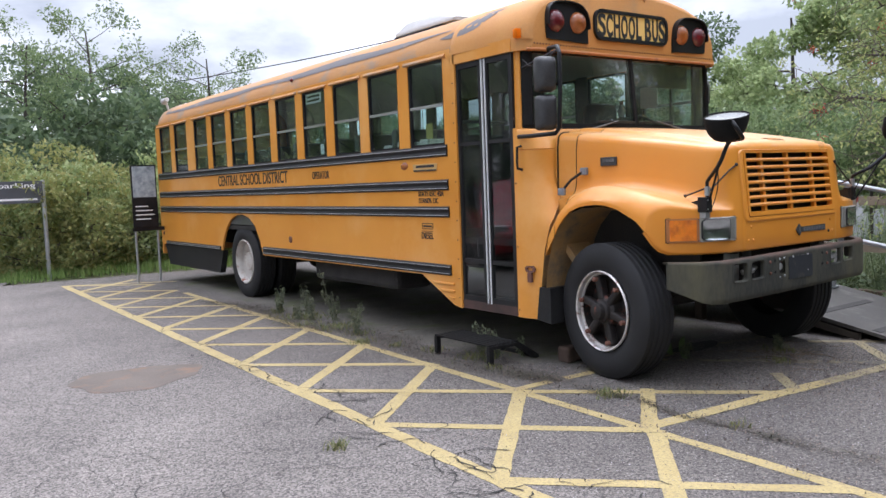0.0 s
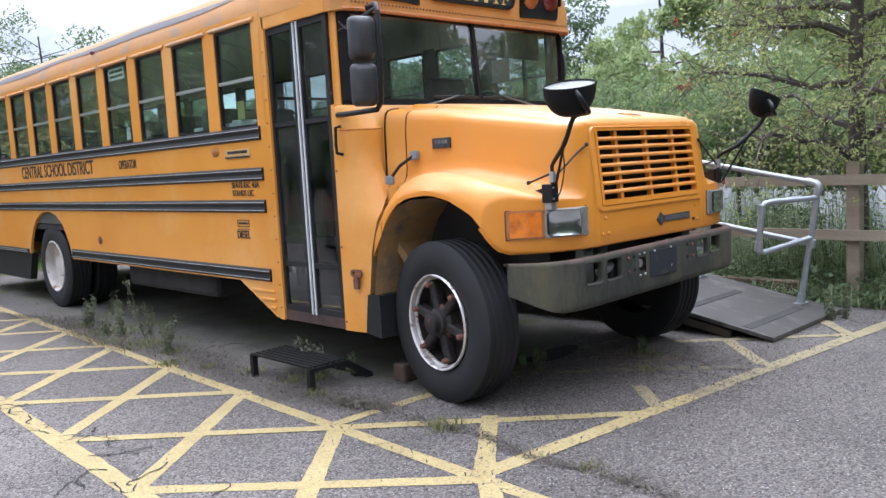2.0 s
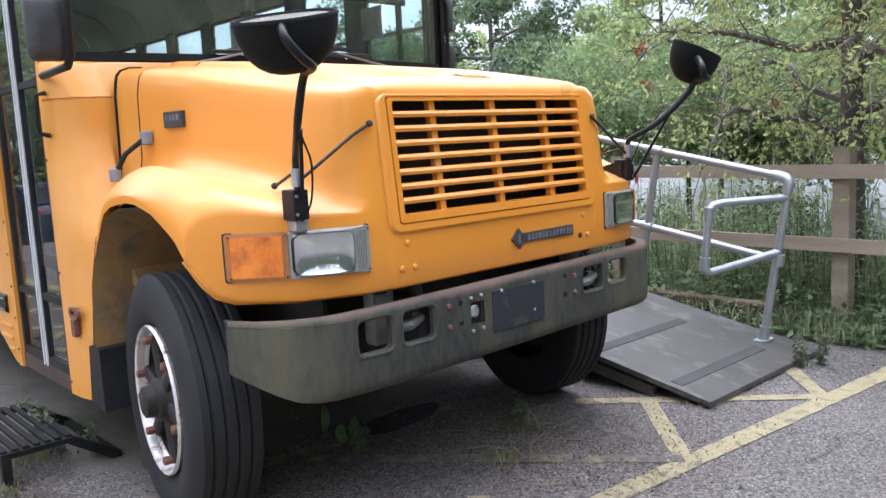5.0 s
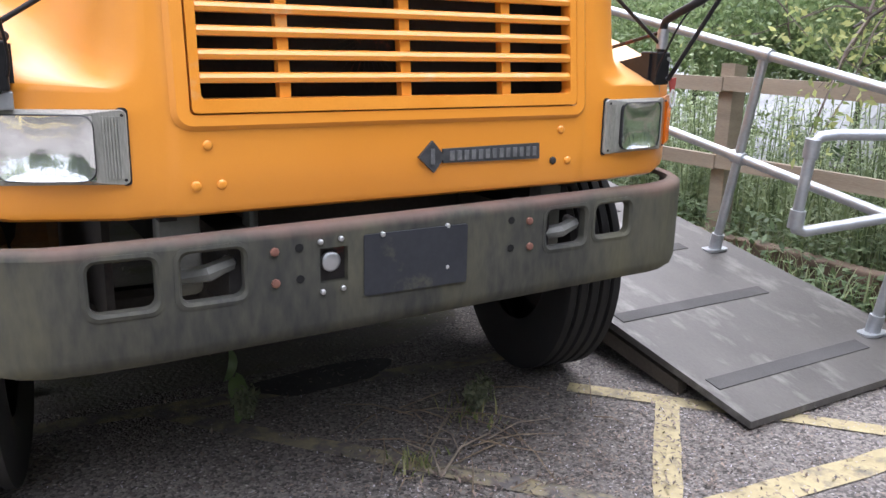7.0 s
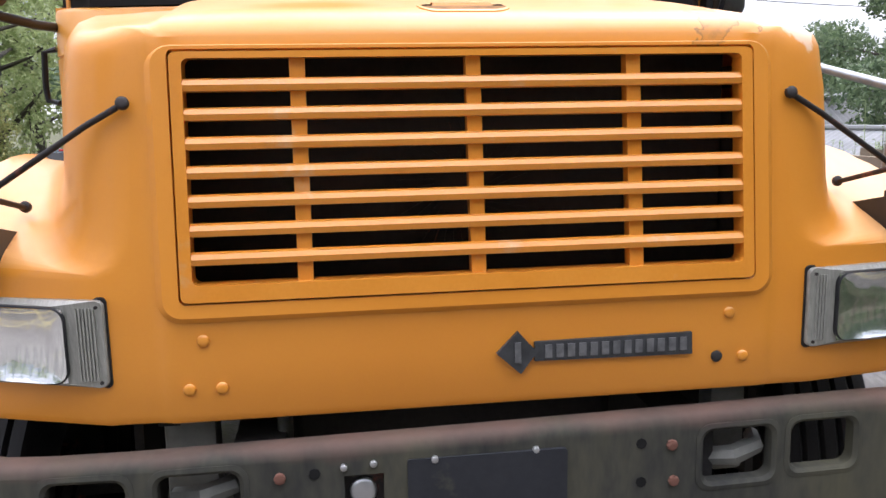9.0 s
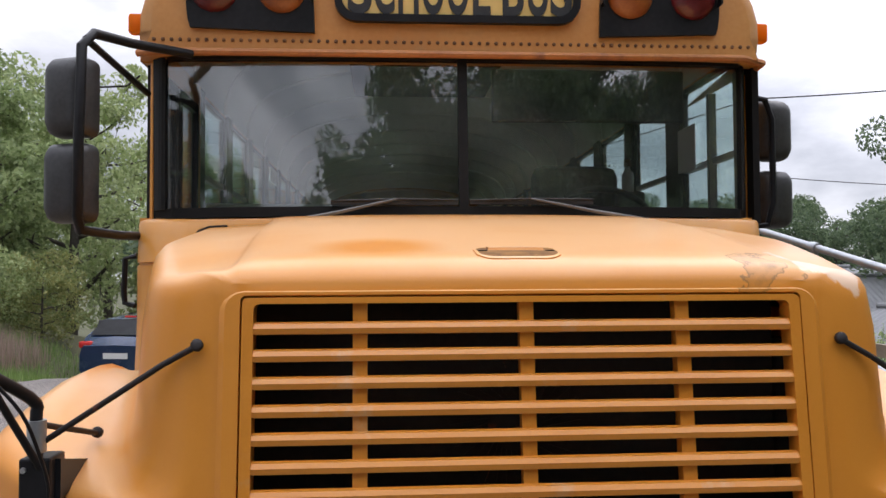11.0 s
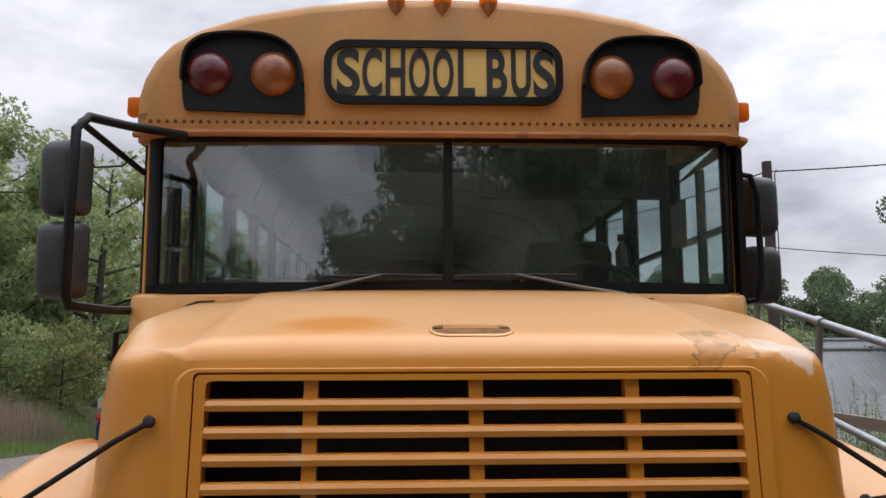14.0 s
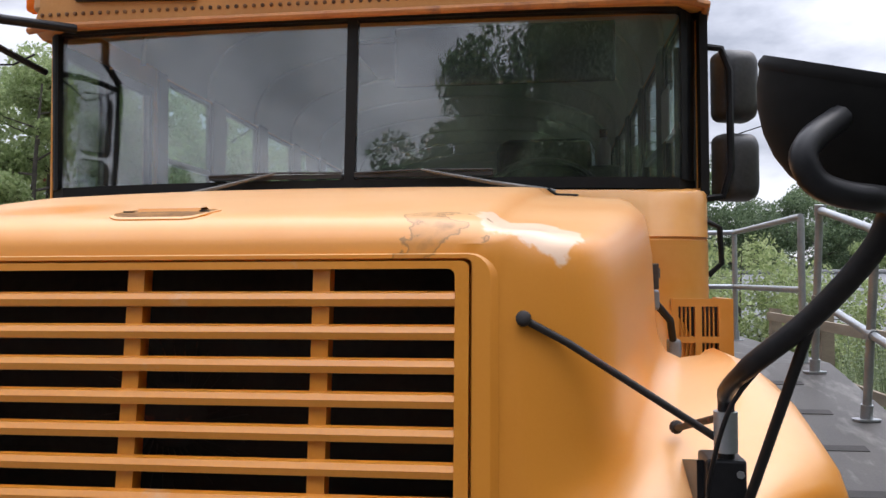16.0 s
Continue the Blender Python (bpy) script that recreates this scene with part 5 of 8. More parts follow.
# ---- front cap: warning lamps, sign, rivets ----
FY = 1.474
bm = B()
ring(bm, rect(-0.463, 0.463, 2.593, 2.846, 0.085, 6), rect(-0.435, 0.435, 2.622, 2.818, 0.06, 6), "y", FY - 0.022, FY + 0.012)
sign = part("sign_frame", bm, BLACKP, bus, "black raised frame round the school bus sign", smooth=True)
bm = B()
slab(bm, rect(-0.44, 0.44, 2.617, 2.823, 0.06, 6), "y", FY - 0.008, FY + 0.01)
part("sign_panel", bm, SIGNY, sign)
for letter, x0, x1 in (("S", -0.414, -0.325), ("C", -0.316, -0.240), ("H", -0.226, -0.150), ("O", -0.136, -0.056), ("O", -0.043, 0.037), ("L", 0.054, 0.120), ("B", 0.166, 0.246), ("U", 0.262, 0.338), ("S", 0.348, 0.430)):
    lettering("sign_letter", letter, facing("-y", ((x0 + x1) / 2, FY - 0.011, 2.719)), x1 - x0, 0.190, INK, sign, "tall bold black letter", bold=0.024)
for s in (-1, 1):
    out = [(0.535, 2.55), (0.992, 2.565), (1.005, 2.66), (1.0, 2.79), (0.955, 2.845), (0.88, 2.868), (0.76, 2.872), (0.66, 2.862), (0.585, 2.82), (0.542, 2.745)]
    for _ in range(2):      # round the corners off
        out = [(a[0] * (1 - q) + b[0] * q, a[1] * (1 - q) + b[1] * q) for a, b in zip(out, out[1:] + out[:1]) for q in ((0.0, 0.99) if max(a[1], b[1]) < 2.6 and abs(a[1] - b[1]) < 0.05 else (0.25, 0.75))]
    bm = B()
    slab(bm, [(s * x, z) for x, z in out], "y", FY - 0.012, FY + 0.03)
    lampbox = part("warning_lamp_panel", bm, BLACKP, bus, "black panel with red and amber warning lamps")
    # the visor over the lamps
    bm = B()
    arc = [p for p in out if p[1] > 2.66]
    loft(bm, [[(s * x, FY - 0.012 - d * k, z - 0.004 * k) for x, z in arc] for k, d in ((0, 0.0), (1, 0.036))] + [[(s * (x + (0.77 - x) * 0.035), FY - 0.048, z - 0.012) for x, z in arc], [(s * (x + (0.77 - x) * 0.035), FY - 0.012, z - 0.012) for x, z in arc]])
    part("visor", bm, BLACKP, lampbox, smooth=True)
    for x, mt in ((0.655, AMBERW), (0.90, RED)):
        bm = B()
        lathe(bm, [(0.0001, 0.05), (0.03, 0.047), (0.062, 0.034), (0.082, 0.014), (0.088, 0.0), (0.09, -0.01)], (s * x, FY - 0.012, 2.708), (0, -1, 0), 28)
        part("lamp_lens", bm, mt, lampbox, "round amber lens" if mt == AMBERW else "round red lens", smooth=True)
bm = B()
for i in range(72):
    x = -1.12 + 2.24 * i / 71
    disc(bm, (x, FY + 0.004, 2.522), (0, -1, 0), 0.0075, 0.003, 6, 0.003)
tagged(part("cap_rivets", bm, surface("rusty_rivets", (0.06, 0.032, 0.02), (0.26, 0.12, 0.05), 9, 0.8, bump=0.2), bus), kind="stuff")
bm = B()
tube(bm, [(-1.185, 1.50, 2.475), (-1.1, 1.468, 2.475), (0, 1.466, 2.475), (1.1, 1.468, 2.475), (1.2, 1.53, 2.475), (1.222, 1.7, 2.475)], 0.014, 8)
part("cap_lip", bm, surface("rust_stained_lip", (0.40, 0.14, 0.04), (0.54, 0.22, 0.06), 6, 0.6, bump=0.1, spots=(0.22, 0.09, 0.05), spot_scale=7, spot_edge=(0.55, 0.7)), bus, "rust-stained lip of the roof cap", smooth=True)

# ---- wipers ----
WIPE = surface("dull_grey_wiper_metal", (0.12, 0.12, 0.12), (0.22, 0.22, 0.21), 12, 0.5, bump=0.04)
BLADE = surface("wiper_rubber", (0.02, 0.02, 0.02), (0.05, 0.05, 0.05), 12, 0.5, bump=0.04)
for a, b, b0, b1 in (((-0.613, 1.850), (-0.236, 1.930), -0.475, -0.010), ((0.70, 1.852), (0.262, 1.932), 0.034, 0.497)):
    bm = B()
    tube(bm, [(a[0], 1.43, a[1]), (a[0] + (b[0] - a[0]) * 0.45, 1.425, a[1] + (b[1] - a[1]) * 0.4), (b[0], 1.43, b[1])], [0.009, 0.007, 0.004], 6)
    w = part("wiper", bm, WIPE, bus, smooth=True)
    bm = B()
    tube(bm, [(b0, 1.440, b[1] - 0.006), (b[0], 1.432, b[1]), (b1, 1.440, b[1] - 0.002)], 0.0035, 6)
    box(bm, b0, b1, 1.440, 1.452, b[1] - 0.020, b[1] - 0.006)
    part("wiper_blade", bm, BLADE, w, "black rubber wiper blade")

# ---- door-side and driver-side mirrors ----
def side_mirror(s, x, y, zs, half, yaw):
    """Mirror heads: a shell that swells away from its glass, turned towards the driver's eye."""
    for z0, z1 in zs:
        m = Matrix.Translation((s * x, y, (z0 + z1) / 2)) @ Matrix.Rotation(radians(s * yaw), 4, 'Z')
        h = (z1 - z0) / 2
        bm = B()
        rows = loft(bm, [[m @ Vector((a, d, b)) for a, b in rect(-half * k, half * k, -h * k2, h * k2, r, 5)] for k, k2, d, r in ((0.97, 0.98, 0.048, 0.03), (1.0, 1.0, 0.038, 0.034), (1.0, 1.0, 0.012, 0.034), (0.95, 0.965, -0.018, 0.034), (0.80, 0.86, -0.040, 0.036), (0.52, 0.66, -0.052, 0.028))], True)
        bm.faces.new(rows[0])
        bm.faces.new(rows[-1])
        mi = part("side_mirror", bm, MIRH, bus, "black plastic side mirror", smooth=True)
        bm = B()
        slab(bm, rect(-half * 0.9, half * 0.9, -h * 0.92, h * 0.92, 0.02), "y", 0.0475, 0.0515)
        bm.transform(m)
        part("mirror_glass", bm, MIRROR, mi)


MIRH = surface("scuffed_black_plastic", (0.020, 0.020, 0.022), (0.055, 0.055, 0.056), 7, 0.42, fine=80, bump=0.08, spots=(0.085, 0.085, 0.082), spot_scale=5, spot_edge=(0.62, 0.78))
PALEB = surface("pale_blue_plastic", (0.16, 0.18, 0.21), (0.24, 0.26, 0.29), 9, 0.5, bump=0.03)
MIRROR = surface("mirror", (0.8, 0.8, 0.8), (0.82, 0.82, 0.82), 5, 0.03, 1.0, bump=0)
side_mirror(-1, 1.300, 1.17, ((2.105, 2.365), (1.825, 2.085)), 0.079, 20)
bm = B()
tube(bm, [(-0.98, 1.462, 2.462), (-1.14, 1.30, 2.452), (-1.212, 1.13, 2.435), (-1.235, 1.09, 2.385), (-1.24, 1.085, 2.1), (-1.245, 1.095, 1.84), (-1.25, 1.13, 1.80), (-1.225, 1.45, 1.80), (-1.20, 1.605, 1.806)], 0.0165, 10)
part("mirror_bracket", bm, BLACKP, bus, smooth=True)
bm = B()
tube(bm, [(-1.228, 1.10, 2.41), (-1.165, 1.57, 2.34)], 0.012, 8)
part("mirror_brace", bm, BLACKP, bus)
side_mirror(1, 1.335, 1.73, ((2.120, 2.372), (1.84, 2.078)), 0.074, 20)
bm = B()
tube(bm, [(1.20, 1.655, 2.37), (1.27, 1.66, 2.36), (1.298, 1.662, 2.28), (1.298, 1.662, 1.94), (1.27, 1.66, 1.85), (1.20, 1.655, 1.84)], 0.013, 8)
part("mirror_bracket", bm, BLACKP, bus, smooth=True)
bm = B()
tube(bm, [(1.206, 1.60, 1.76), (1.245, 1.60, 1.74), (1.25, 1.60, 1.62), (1.206, 1.60, 1.58)], 0.010, 8)
part("grab_handle", bm, BLACKP, bus, smooth=True)

bm = B()
tube(bm, [(-1.225, 1.10, 2.42), (-1.26, 1.16, 2.37), (-1.25, 1.30, 2.30), (-1.21, 1.45, 2.34), (-1.19, 1.54, 2.40)], 0.004, 6)
part("mirror_cable", bm, BLACKP, bus, smooth=True)
# ---- convex mirrors on the fenders ----
RIMG = surface("grey_mirror_glass", (0.17, 0.18, 0.165), (0.24, 0.25, 0.23), 8, 0.25, 0.35, bump=0.02)


def cross_mirror(s):
    c = Vector((-1.10, -0.22, 1.803)) if s < 0 else Vector((-1.102, -0.22, 1.79))
    tilt = Matrix.Translation(c) @ Matrix.Rotation(radians(9 if s < 0 else 17), 4, 'X') @ Matrix.Rotation(radians(-11), 4, 'Y')
    flip = Matrix.Diagonal((-s, 1, 1, 1))
    wx, wy, dz = (0.160, 0.118, 0.152) if s < 0 else (0.188, 0.078, 0.150)     # half width, half depth and height of the bowl
    bm = B()
    n = 28
    rows = []
    for k in range(9):
        a = (math.pi / 2) * k / 8
        rows.append([tilt @ Vector((wx * math.cos(2 * math.pi * i / n) * math.cos(a) ** 0.75, wy * math.sin(2 * math.pi * i / n) * math.cos(a) ** 0.75, -dz * math.sin(a) ** 1.1)) for i in range(n)])
    loft(bm, rows, True)
    bmesh.ops.transform(bm, matrix=flip, verts=bm.verts)
    head = part("cross_mirror", bm, SEALR, bus, "black bowl-shaped convex mirror on a bent arm", smooth=True)
    bm = B()
    rr = [[tilt @ Vector((wx * q * math.cos(2 * math.pi * i / n), wy * q * math.sin(2 * math.pi * i / n), h)) for i in range(n)] for q, h in ((0.985, -0.004), (0.96, 0.003), (0.8, 0.006), (0.4, 0.009), (0.01, 0.010))]
    loft(bm, rr, True)
    bmesh.ops.transform(bm, matrix=flip, verts=bm.verts)
    part("mirror_glass", bm, RIMG, head, "grey convex mirror glass", smooth=True)
    bm = B()
    rr = [[tilt @ Vector((wx * q * math.cos(2 * math.pi * i / n), wy * q * math.sin(2 * math.pi * i / n), h)) for i in range(n)] for q, h in ((1.0, -0.004), (1.014, 0.001), (1.01, 0.006), (0.99, 0.012), (0.965, 0.008), (0.965, -0.002))]
    loft(bm, rr, True)
    bmesh.ops.transform(bm, matrix=flip, verts=bm.verts)
    part("mirror_rim", bm, SEALR, head, smooth=True)

    curl = [(-1.05, -0.25, 1.662), (-1.09, -0.32, 1.664), (-1.14, -0.348, 1.682), (-1.185, -0.345, 1.73), (-1.175, -0.31, 1.768)]
    curl_in = [(-1.045, -0.27, 1.657), (-1.01, -0.325, 1.656), (-0.97, -0.34, 1.660), (-0.942, -0.345, 1.672), (-0.930, -0.345, 1.697), (-0.944, -0.33, 1.720), (-0.985, -0.29, 1.748)]

    def bar(name, pts, r, mt, parent):
        b2 = B()
        ps = [Vector((-s * p[0], p[1], p[2])) for p in pts]
        rs = list(r) if isinstance(r, list) else [r] * len(ps)
        if len(ps) > 4:      # an easy curve through the points
            e = [ps[0] * 2 - ps[1]] + ps + [ps[-1] * 2 - ps[-2]]
            fine, fr = [], []
            for i in range(1, len(e) - 2):
                for k in range(4):
                    u = k / 4
                    fine.append(0.5 * (2 * e[i] + (e[i + 1] - e[i - 1]) * u + (2 * e[i - 1] - 5 * e[i] + 4 * e[i + 1] - e[i + 2]) * u * u + (3 * e[i] - e[i - 1] - 3 * e[i + 1] + e[i + 2]) * u ** 3))
                    fr.append(rs[i - 1])
            ps, rs = fine + [ps[-1]], fr + [rs[-1]]
        tube(b2, ps, rs, 10)
        return part(name, b2, mt, parent, smooth=True)
    low_arm = [(-0.932, 0.05, 1.38), (-0.938, 0.037, 1.418), (-1.01, -0.102, 1.52), (-1.03, -0.18, 1.645)]
    bar("mirror_arm", [(-0.931, 0.051, 1.29)] + low_arm + curl if s < 0 else [(-0.931, 0.051, 1.29), (-0.932, 0.05, 1.385), (-0.926, 0.012, 1.412), (-0.935, -0.080, 1.455), (-0.998, -0.145, 1.526), (-1.045, -0.205, 1.602), (-1.058, -0.235, 1.650)] + curl_in, [0.0115] * 3 + [0.013] * 7 if s < 0 else [0.0125] * 3 + [0.0145] * 11, BLACKP, head)
    bar("arm_stay", [(-0.915, 0.05, 1.27), (-0.985, -0.075, 1.50)] if s < 0 else [(-0.948, 0.03, 1.22), (-0.998, -0.143, 1.522)], 0.0072, BLACKP, head)
    bar("cable", [(-1.01, -0.09, 1.53), (-0.97, -0.06, 1.47), (-0.925, -0.03, 1.40), (-0.905, 0.0, 1.32), (-0.90, 0.03, 1.25), (-0.92, 0.055, 1.20)], 0.0035, BLACKP, head)
    bar("stay_rod", [(-0.632, 0.035, 1.512), (-0.70, 0.043, 1.475), (-0.925, 0.055, 1.33)], 0.006, HUBM, head)
    bar("stay_rod", [(-0.891, 0.255, 1.312), (-0.928, 0.06, 1.365)], 0.006, HUBM, head)
    for p in ((-0.632, 0.036, 1.512), (-0.891, 0.262, 1.312)):
        b2 = B()
        disc(b2, (-s * p[0], p[1], p[2]), (0, -1, 0.3), 0.012, 0.008, 12, 0.004)
        part("rod_eye", b2, HUBM, head, smooth=True)
    b2 = B()
    box(b2, *sorted((-s * -0.958, -s * -0.90)), 0.035, 0.11, 1.205, 1.306, bev=0.005)
    br = part("mirror_bracket", b2, BLACKP, head)
    b2 = B()
    slab(b2, [(0.06, 1.30), (0.225, 1.265), (0.23, 1.25), (0.06, 1.22)], "x", -s * -0.905, -s * -0.89)
    part("bracket_ear", b2, BLACKP, br)
    for z in (1.225, 1.285):
        b2 = B()
        disc(b2, (-s * -0.948, 0.035, z), (0, -1, 0), 0.006, 0.004, 6)
        part("bolt", b2, ALU, br)
    b2 = B()
    tube(b2, [(-s * -0.931, 0.051, 1.315), (-s * -0.931, 0.05, 1.375)], 0.018, 10)
    part("collar", b2, GALV, br, smooth=True)
    b2 = B()
    box(b2, *sorted((-s * -0.945, -s * -0.895)), 0.055, 0.105, 1.165, 1.205, bev=0.005)
    part("clamp", b2, GALV, br)
    return head


cross_mirror(-1)
cross_mirror(1)

# ---- headlamps and turn signals ----
REFL = surface("lamp_reflector", (0.92, 0.92, 0.92), (0.80, 0.80, 0.80), 30, 0.08, 0.97, fine=40, bump=0.2, dist=0.004)
LENSR = glass("ribbed_lens", (0.93, 0.95, 0.95), 1.5, 0.02)
RIBC = surface("frosted_ribbed_lens", (0.21, 0.21, 0.185), (0.31, 0.305, 0.27), 30, 0.3, bump=0.05, stretch=(6, 1, 1), coat=0.4)
for s in (-1, 1):
    XI, XM, XO = (0.686, 0.952, 1.108) if s < 0 else (0.668, 0.945, 1.092)      # inner end, seam and outer end of the lamp
    LX0, LX1 = (XM - 0.198, XM - 0.006) if s < 0 else (XM - 0.220, XM - 0.030)                     # ends of the round-cornered glass

    def plate(bm, x0, x1, z0, z1, off, thick=0.02, n=6):
        """A plate that follows the rounded nose between x0 and x1."""
        g = [[[bm.verts.new((s * x, lerp(x, NOSE[s]) + off + d, z)) for z in (z0, z1)] for x in [x0 + (x1 - x0) * i / n for i in range(n + 1)]] for d in (0, thick)]
        for i in range(n):
            bm.faces.new((g[0][i][0], g[0][i + 1][0], g[0][i + 1][1], g[0][i][1]))
            for j in (0, 1):
                bm.faces.new((g[0][i][j], g[1][i][j], g[1][i + 1][j], g[0][i + 1][j]))
        for i in (0, n):
            bm.faces.new((g[0][i][0], g[0][i][1], g[1][i][1], g[1][i][0]))
        return bm

    def follow(q, off):
        """An outline laid on the rounded nose."""
        return [(s * x, lerp(x, NOSE[s]) + off, z) for x, z in q]
    bm = B()
    gap, inn = rect(XI - 0.004, XO + 0.003, 1.0, 1.170, 0.010, 5), rect(XI + 0.012, XO - 0.012, 1.016, 1.154, 0.010, 5)
    loft(bm, [follow(q, off) for q, off in ((gap, 0.012), (gap, -0.003), (inn, -0.003), (inn, 0.012))], True)
    unit = part("headlamp_unit", bm, DARK, bus, "rectangular headlamp with amber turn signal")
    bm = B()
    ho, hi = rect(XI, XM, 1.004, 1.166, 0.012, 5), rect(LX0, LX1, 1.014, 1.157, 0.026, 5)
    loft(bm, [follow(q, off) for q, off in ((ho, -0.002), (ho, -0.009), ([(a + (c - a) * 0.04, b + (e - b) * 0.04) for (a, b), (c, e) in zip(ho, hi)], -0.012), (hi, -0.0125), (hi, -0.002))], True)
    part("housing", bm, RIBC, unit, "frosted grey lamp housing")
    for i in range(int((LX0 - XI - 0.026) / 0.0062)):
        x = XI + 0.016 + 0.0062 * i
        bm = plate(B(), x, x + 0.0034, 1.018, 1.152, -0.0155, 0.005, 1)
        part("lens_rib", bm, RIBC, unit)
    bez = B()
    q0, q1 = rect(LX0, LX1, 1.014, 1.157, 0.026, 5), rect(LX0 + 0.0025, LX1 - 0.0025, 1.0165, 1.1545, 0.024, 5)
    loft(bez, [follow(q, off) for q, off in ((q0, -0.010), (q0, -0.0215), (q1, -0.024), (q1, -0.012))], True)
    part("bezel", bez, DARK, unit, smooth=True)
    bm = B()
    n = 16
    xc, hw = (LX0 + LX1) / 2, (LX1 - LX0) / 2 - 0.0025
    dish = [[(s * x, lerp(x, NOSE[s]) - 0.021 + 0.0165 * max(0.0, 1 - ((x - xc) / hw) ** 2) ** 0.8 * max(0.0, 1 - ((z - 1.0855) / 0.069) ** 2) ** 0.7, z) for x in [xc - hw + 2 * hw * i / n for i in range(n + 1)]] for z in [1.0165 + 0.138 * k / n for k in range(n + 1)]]
    loft(bm, dish)
    part("reflector", bm, REFL, unit, "bright dished reflector", smooth=True)
    bm = plate(B(), xc - hw, xc + hw, 1.0165, 1.1545, -0.0225, 0.003, 8)
    part("lamp_glass", bm, LENSR, unit, "ribbed clear headlamp glass")
    for i in range(10):
        bm = plate(B(), xc - 0.078 + 0.017 * i, xc - 0.0755 + 0.017 * i, 1.028, 1.075, -0.0245, 0.002, 1)
        part("glass_flute", bm, LENSR, unit)
    bm = B()
    so, si = rect(XM + 0.002, XO, 1.004, 1.166, 0.010, 4), rect(XM + 0.020, XO - 0.010, 1.016, 1.154, 0.012, 4)
    loft(bm, [follow(q, off) for q, off in ((so, -0.002), (so, -0.012), (si, -0.014), (si, -0.004))], True)
    sig = part("turn_signal", bm, AMBERB, unit, "brown-amber turn signal flange", smooth=True)
    bm = plate(B(), XM + 0.020, XO - 0.010, 1.016, 1.154, -0.021, 0.014, n=10)
    part("signal_lens", bm, AMBER, sig, "bright amber lens", smooth=True)
    for i in range(7):
        bm = plate(B(), XM + 0.026 + 0.0075 * i, XM + 0.030 + 0.0075 * i, 1.022, 1.148, -0.0235, 0.004, 1)
        part("lens_rib", bm, AMBER, sig)
    for x, z in ((XI + 0.011, 1.155), (XI + 0.011, 1.015), (XM + 0.010, 1.155), (XM + 0.010, 1.015), (XO - 0.006, 1.155), (XO - 0.006, 1.015)):
        bm = B()
        disc(bm, (s * x, lerp(x, NOSE[s]) - 0.016, z), (0, -1, 0), 0.0035, 0.003, 8)
        part("screw", bm, HUBM, unit)

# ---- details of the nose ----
for x, z, mt in ((-0.516, 1.082, PALETOP), (-0.546, 0.990, PALETOP), (-0.487, 0.990, PALETOP), (0.504, 1.083, PALETOP), (0.480, 0.994, UNDER), (0.535, 0.992, PALETOP)):
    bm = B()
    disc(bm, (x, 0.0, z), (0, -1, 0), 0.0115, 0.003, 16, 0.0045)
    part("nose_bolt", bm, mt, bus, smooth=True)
EMB = surface("dark_emblem", (0.02, 0.022, 0.024), (0.06, 0.062, 0.064), 20, 0.6, bump=0.2)
bm = B()
slab(bm, [(0.03, 1.027), (0.077, 0.984), (0.110, 1.026), (0.072, 1.069)], "y", -0.010, 0.002)
BADGE = surface("worn_grey_badge_marks", (0.075, 0.077, 0.08), (0.17, 0.17, 0.17), 30, 0.55, bump=0.2)
emb = part("nose_emblem", bm, EMB, bus, "dark diamond badge with a plain bar")
bm = B()
slab(bm, [(0.0655, 1.008), (0.0775, 1.006), (0.0765, 1.048), (0.0645, 1.048)], "y", -0.013, -0.009)
part("badge_mark", bm, BADGE, emb)
bm = B()
slab(bm, [(0.105, 1.008), (0.426, 1.004), (0.424, 1.049), (0.105, 1.046)], "y", -0.008, 0.002)
part("badge_bar", bm, EMB, emb)
for i in range(13):
    bm = B()
    x = 0.125 + i * 0.0228
    box(bm, x, x + 0.014, -0.011, -0.008, 1.014, 1.040)
    part("badge_mark", bm, BADGE, emb)
for s in (-1, 1):
    m = Matrix.Translation((s * 0.935, 0.905, 1.577)) @ Matrix.Rotation(radians(s * -4), 4, 'Z')
    bm = B()
    box(bm, -0.012, 0.012, -0.072, 0.072, -0.032, 0.032, m=m, bev=0.003)
    e2 = part("side_emblem", bm, EMB, bus, "small dark side badge with plain bars")
    for i in range(4):
        bm = B()
        box(bm, *sorted((s * 0.012, s * 0.016)), 0.028 - i * 0.028, 0.048 - i * 0.028, -0.004, 0.02, m=m)
        part("badge_mark", bm, BADGE, e2)
    # rubber hood strap with grey ends
    a, b = Vector((s * 0.962, 1.134, 1.515)), Vector((s * 1.045, 1.295, 1.365))
    bm = B()
    tube(bm, [a, a.lerp(b, 0.5) + Vector((s * 0.02, 0, 0.01)), b], 0.011, 8)
    strap = part("hood_strap", bm, RUBBER, bus, "rubber hood strap with grey ends", smooth=True)
    for p in (a, b):
        bm = B()
        box(bm, p.x - 0.018, p.x + 0.018, p.y - 0.032, p.y + 0.032, p.z - 0.032, p.z + 0.026, bev=0.009)
        part("strap_end", bm, PALEB, strap)
# hood slot: flush brown plate painting the shade of a recess, yellow lip behind it
def on_hood(p, up):
    z = lerp(p[1], ZT) + 0.0125 * min(1.0, p[1] / 0.10 + 0.15)
    return (p[0], p[1] + nose_lean(z) * (1 - p[1] / YE) ** 3, z + 0.0008 + up)


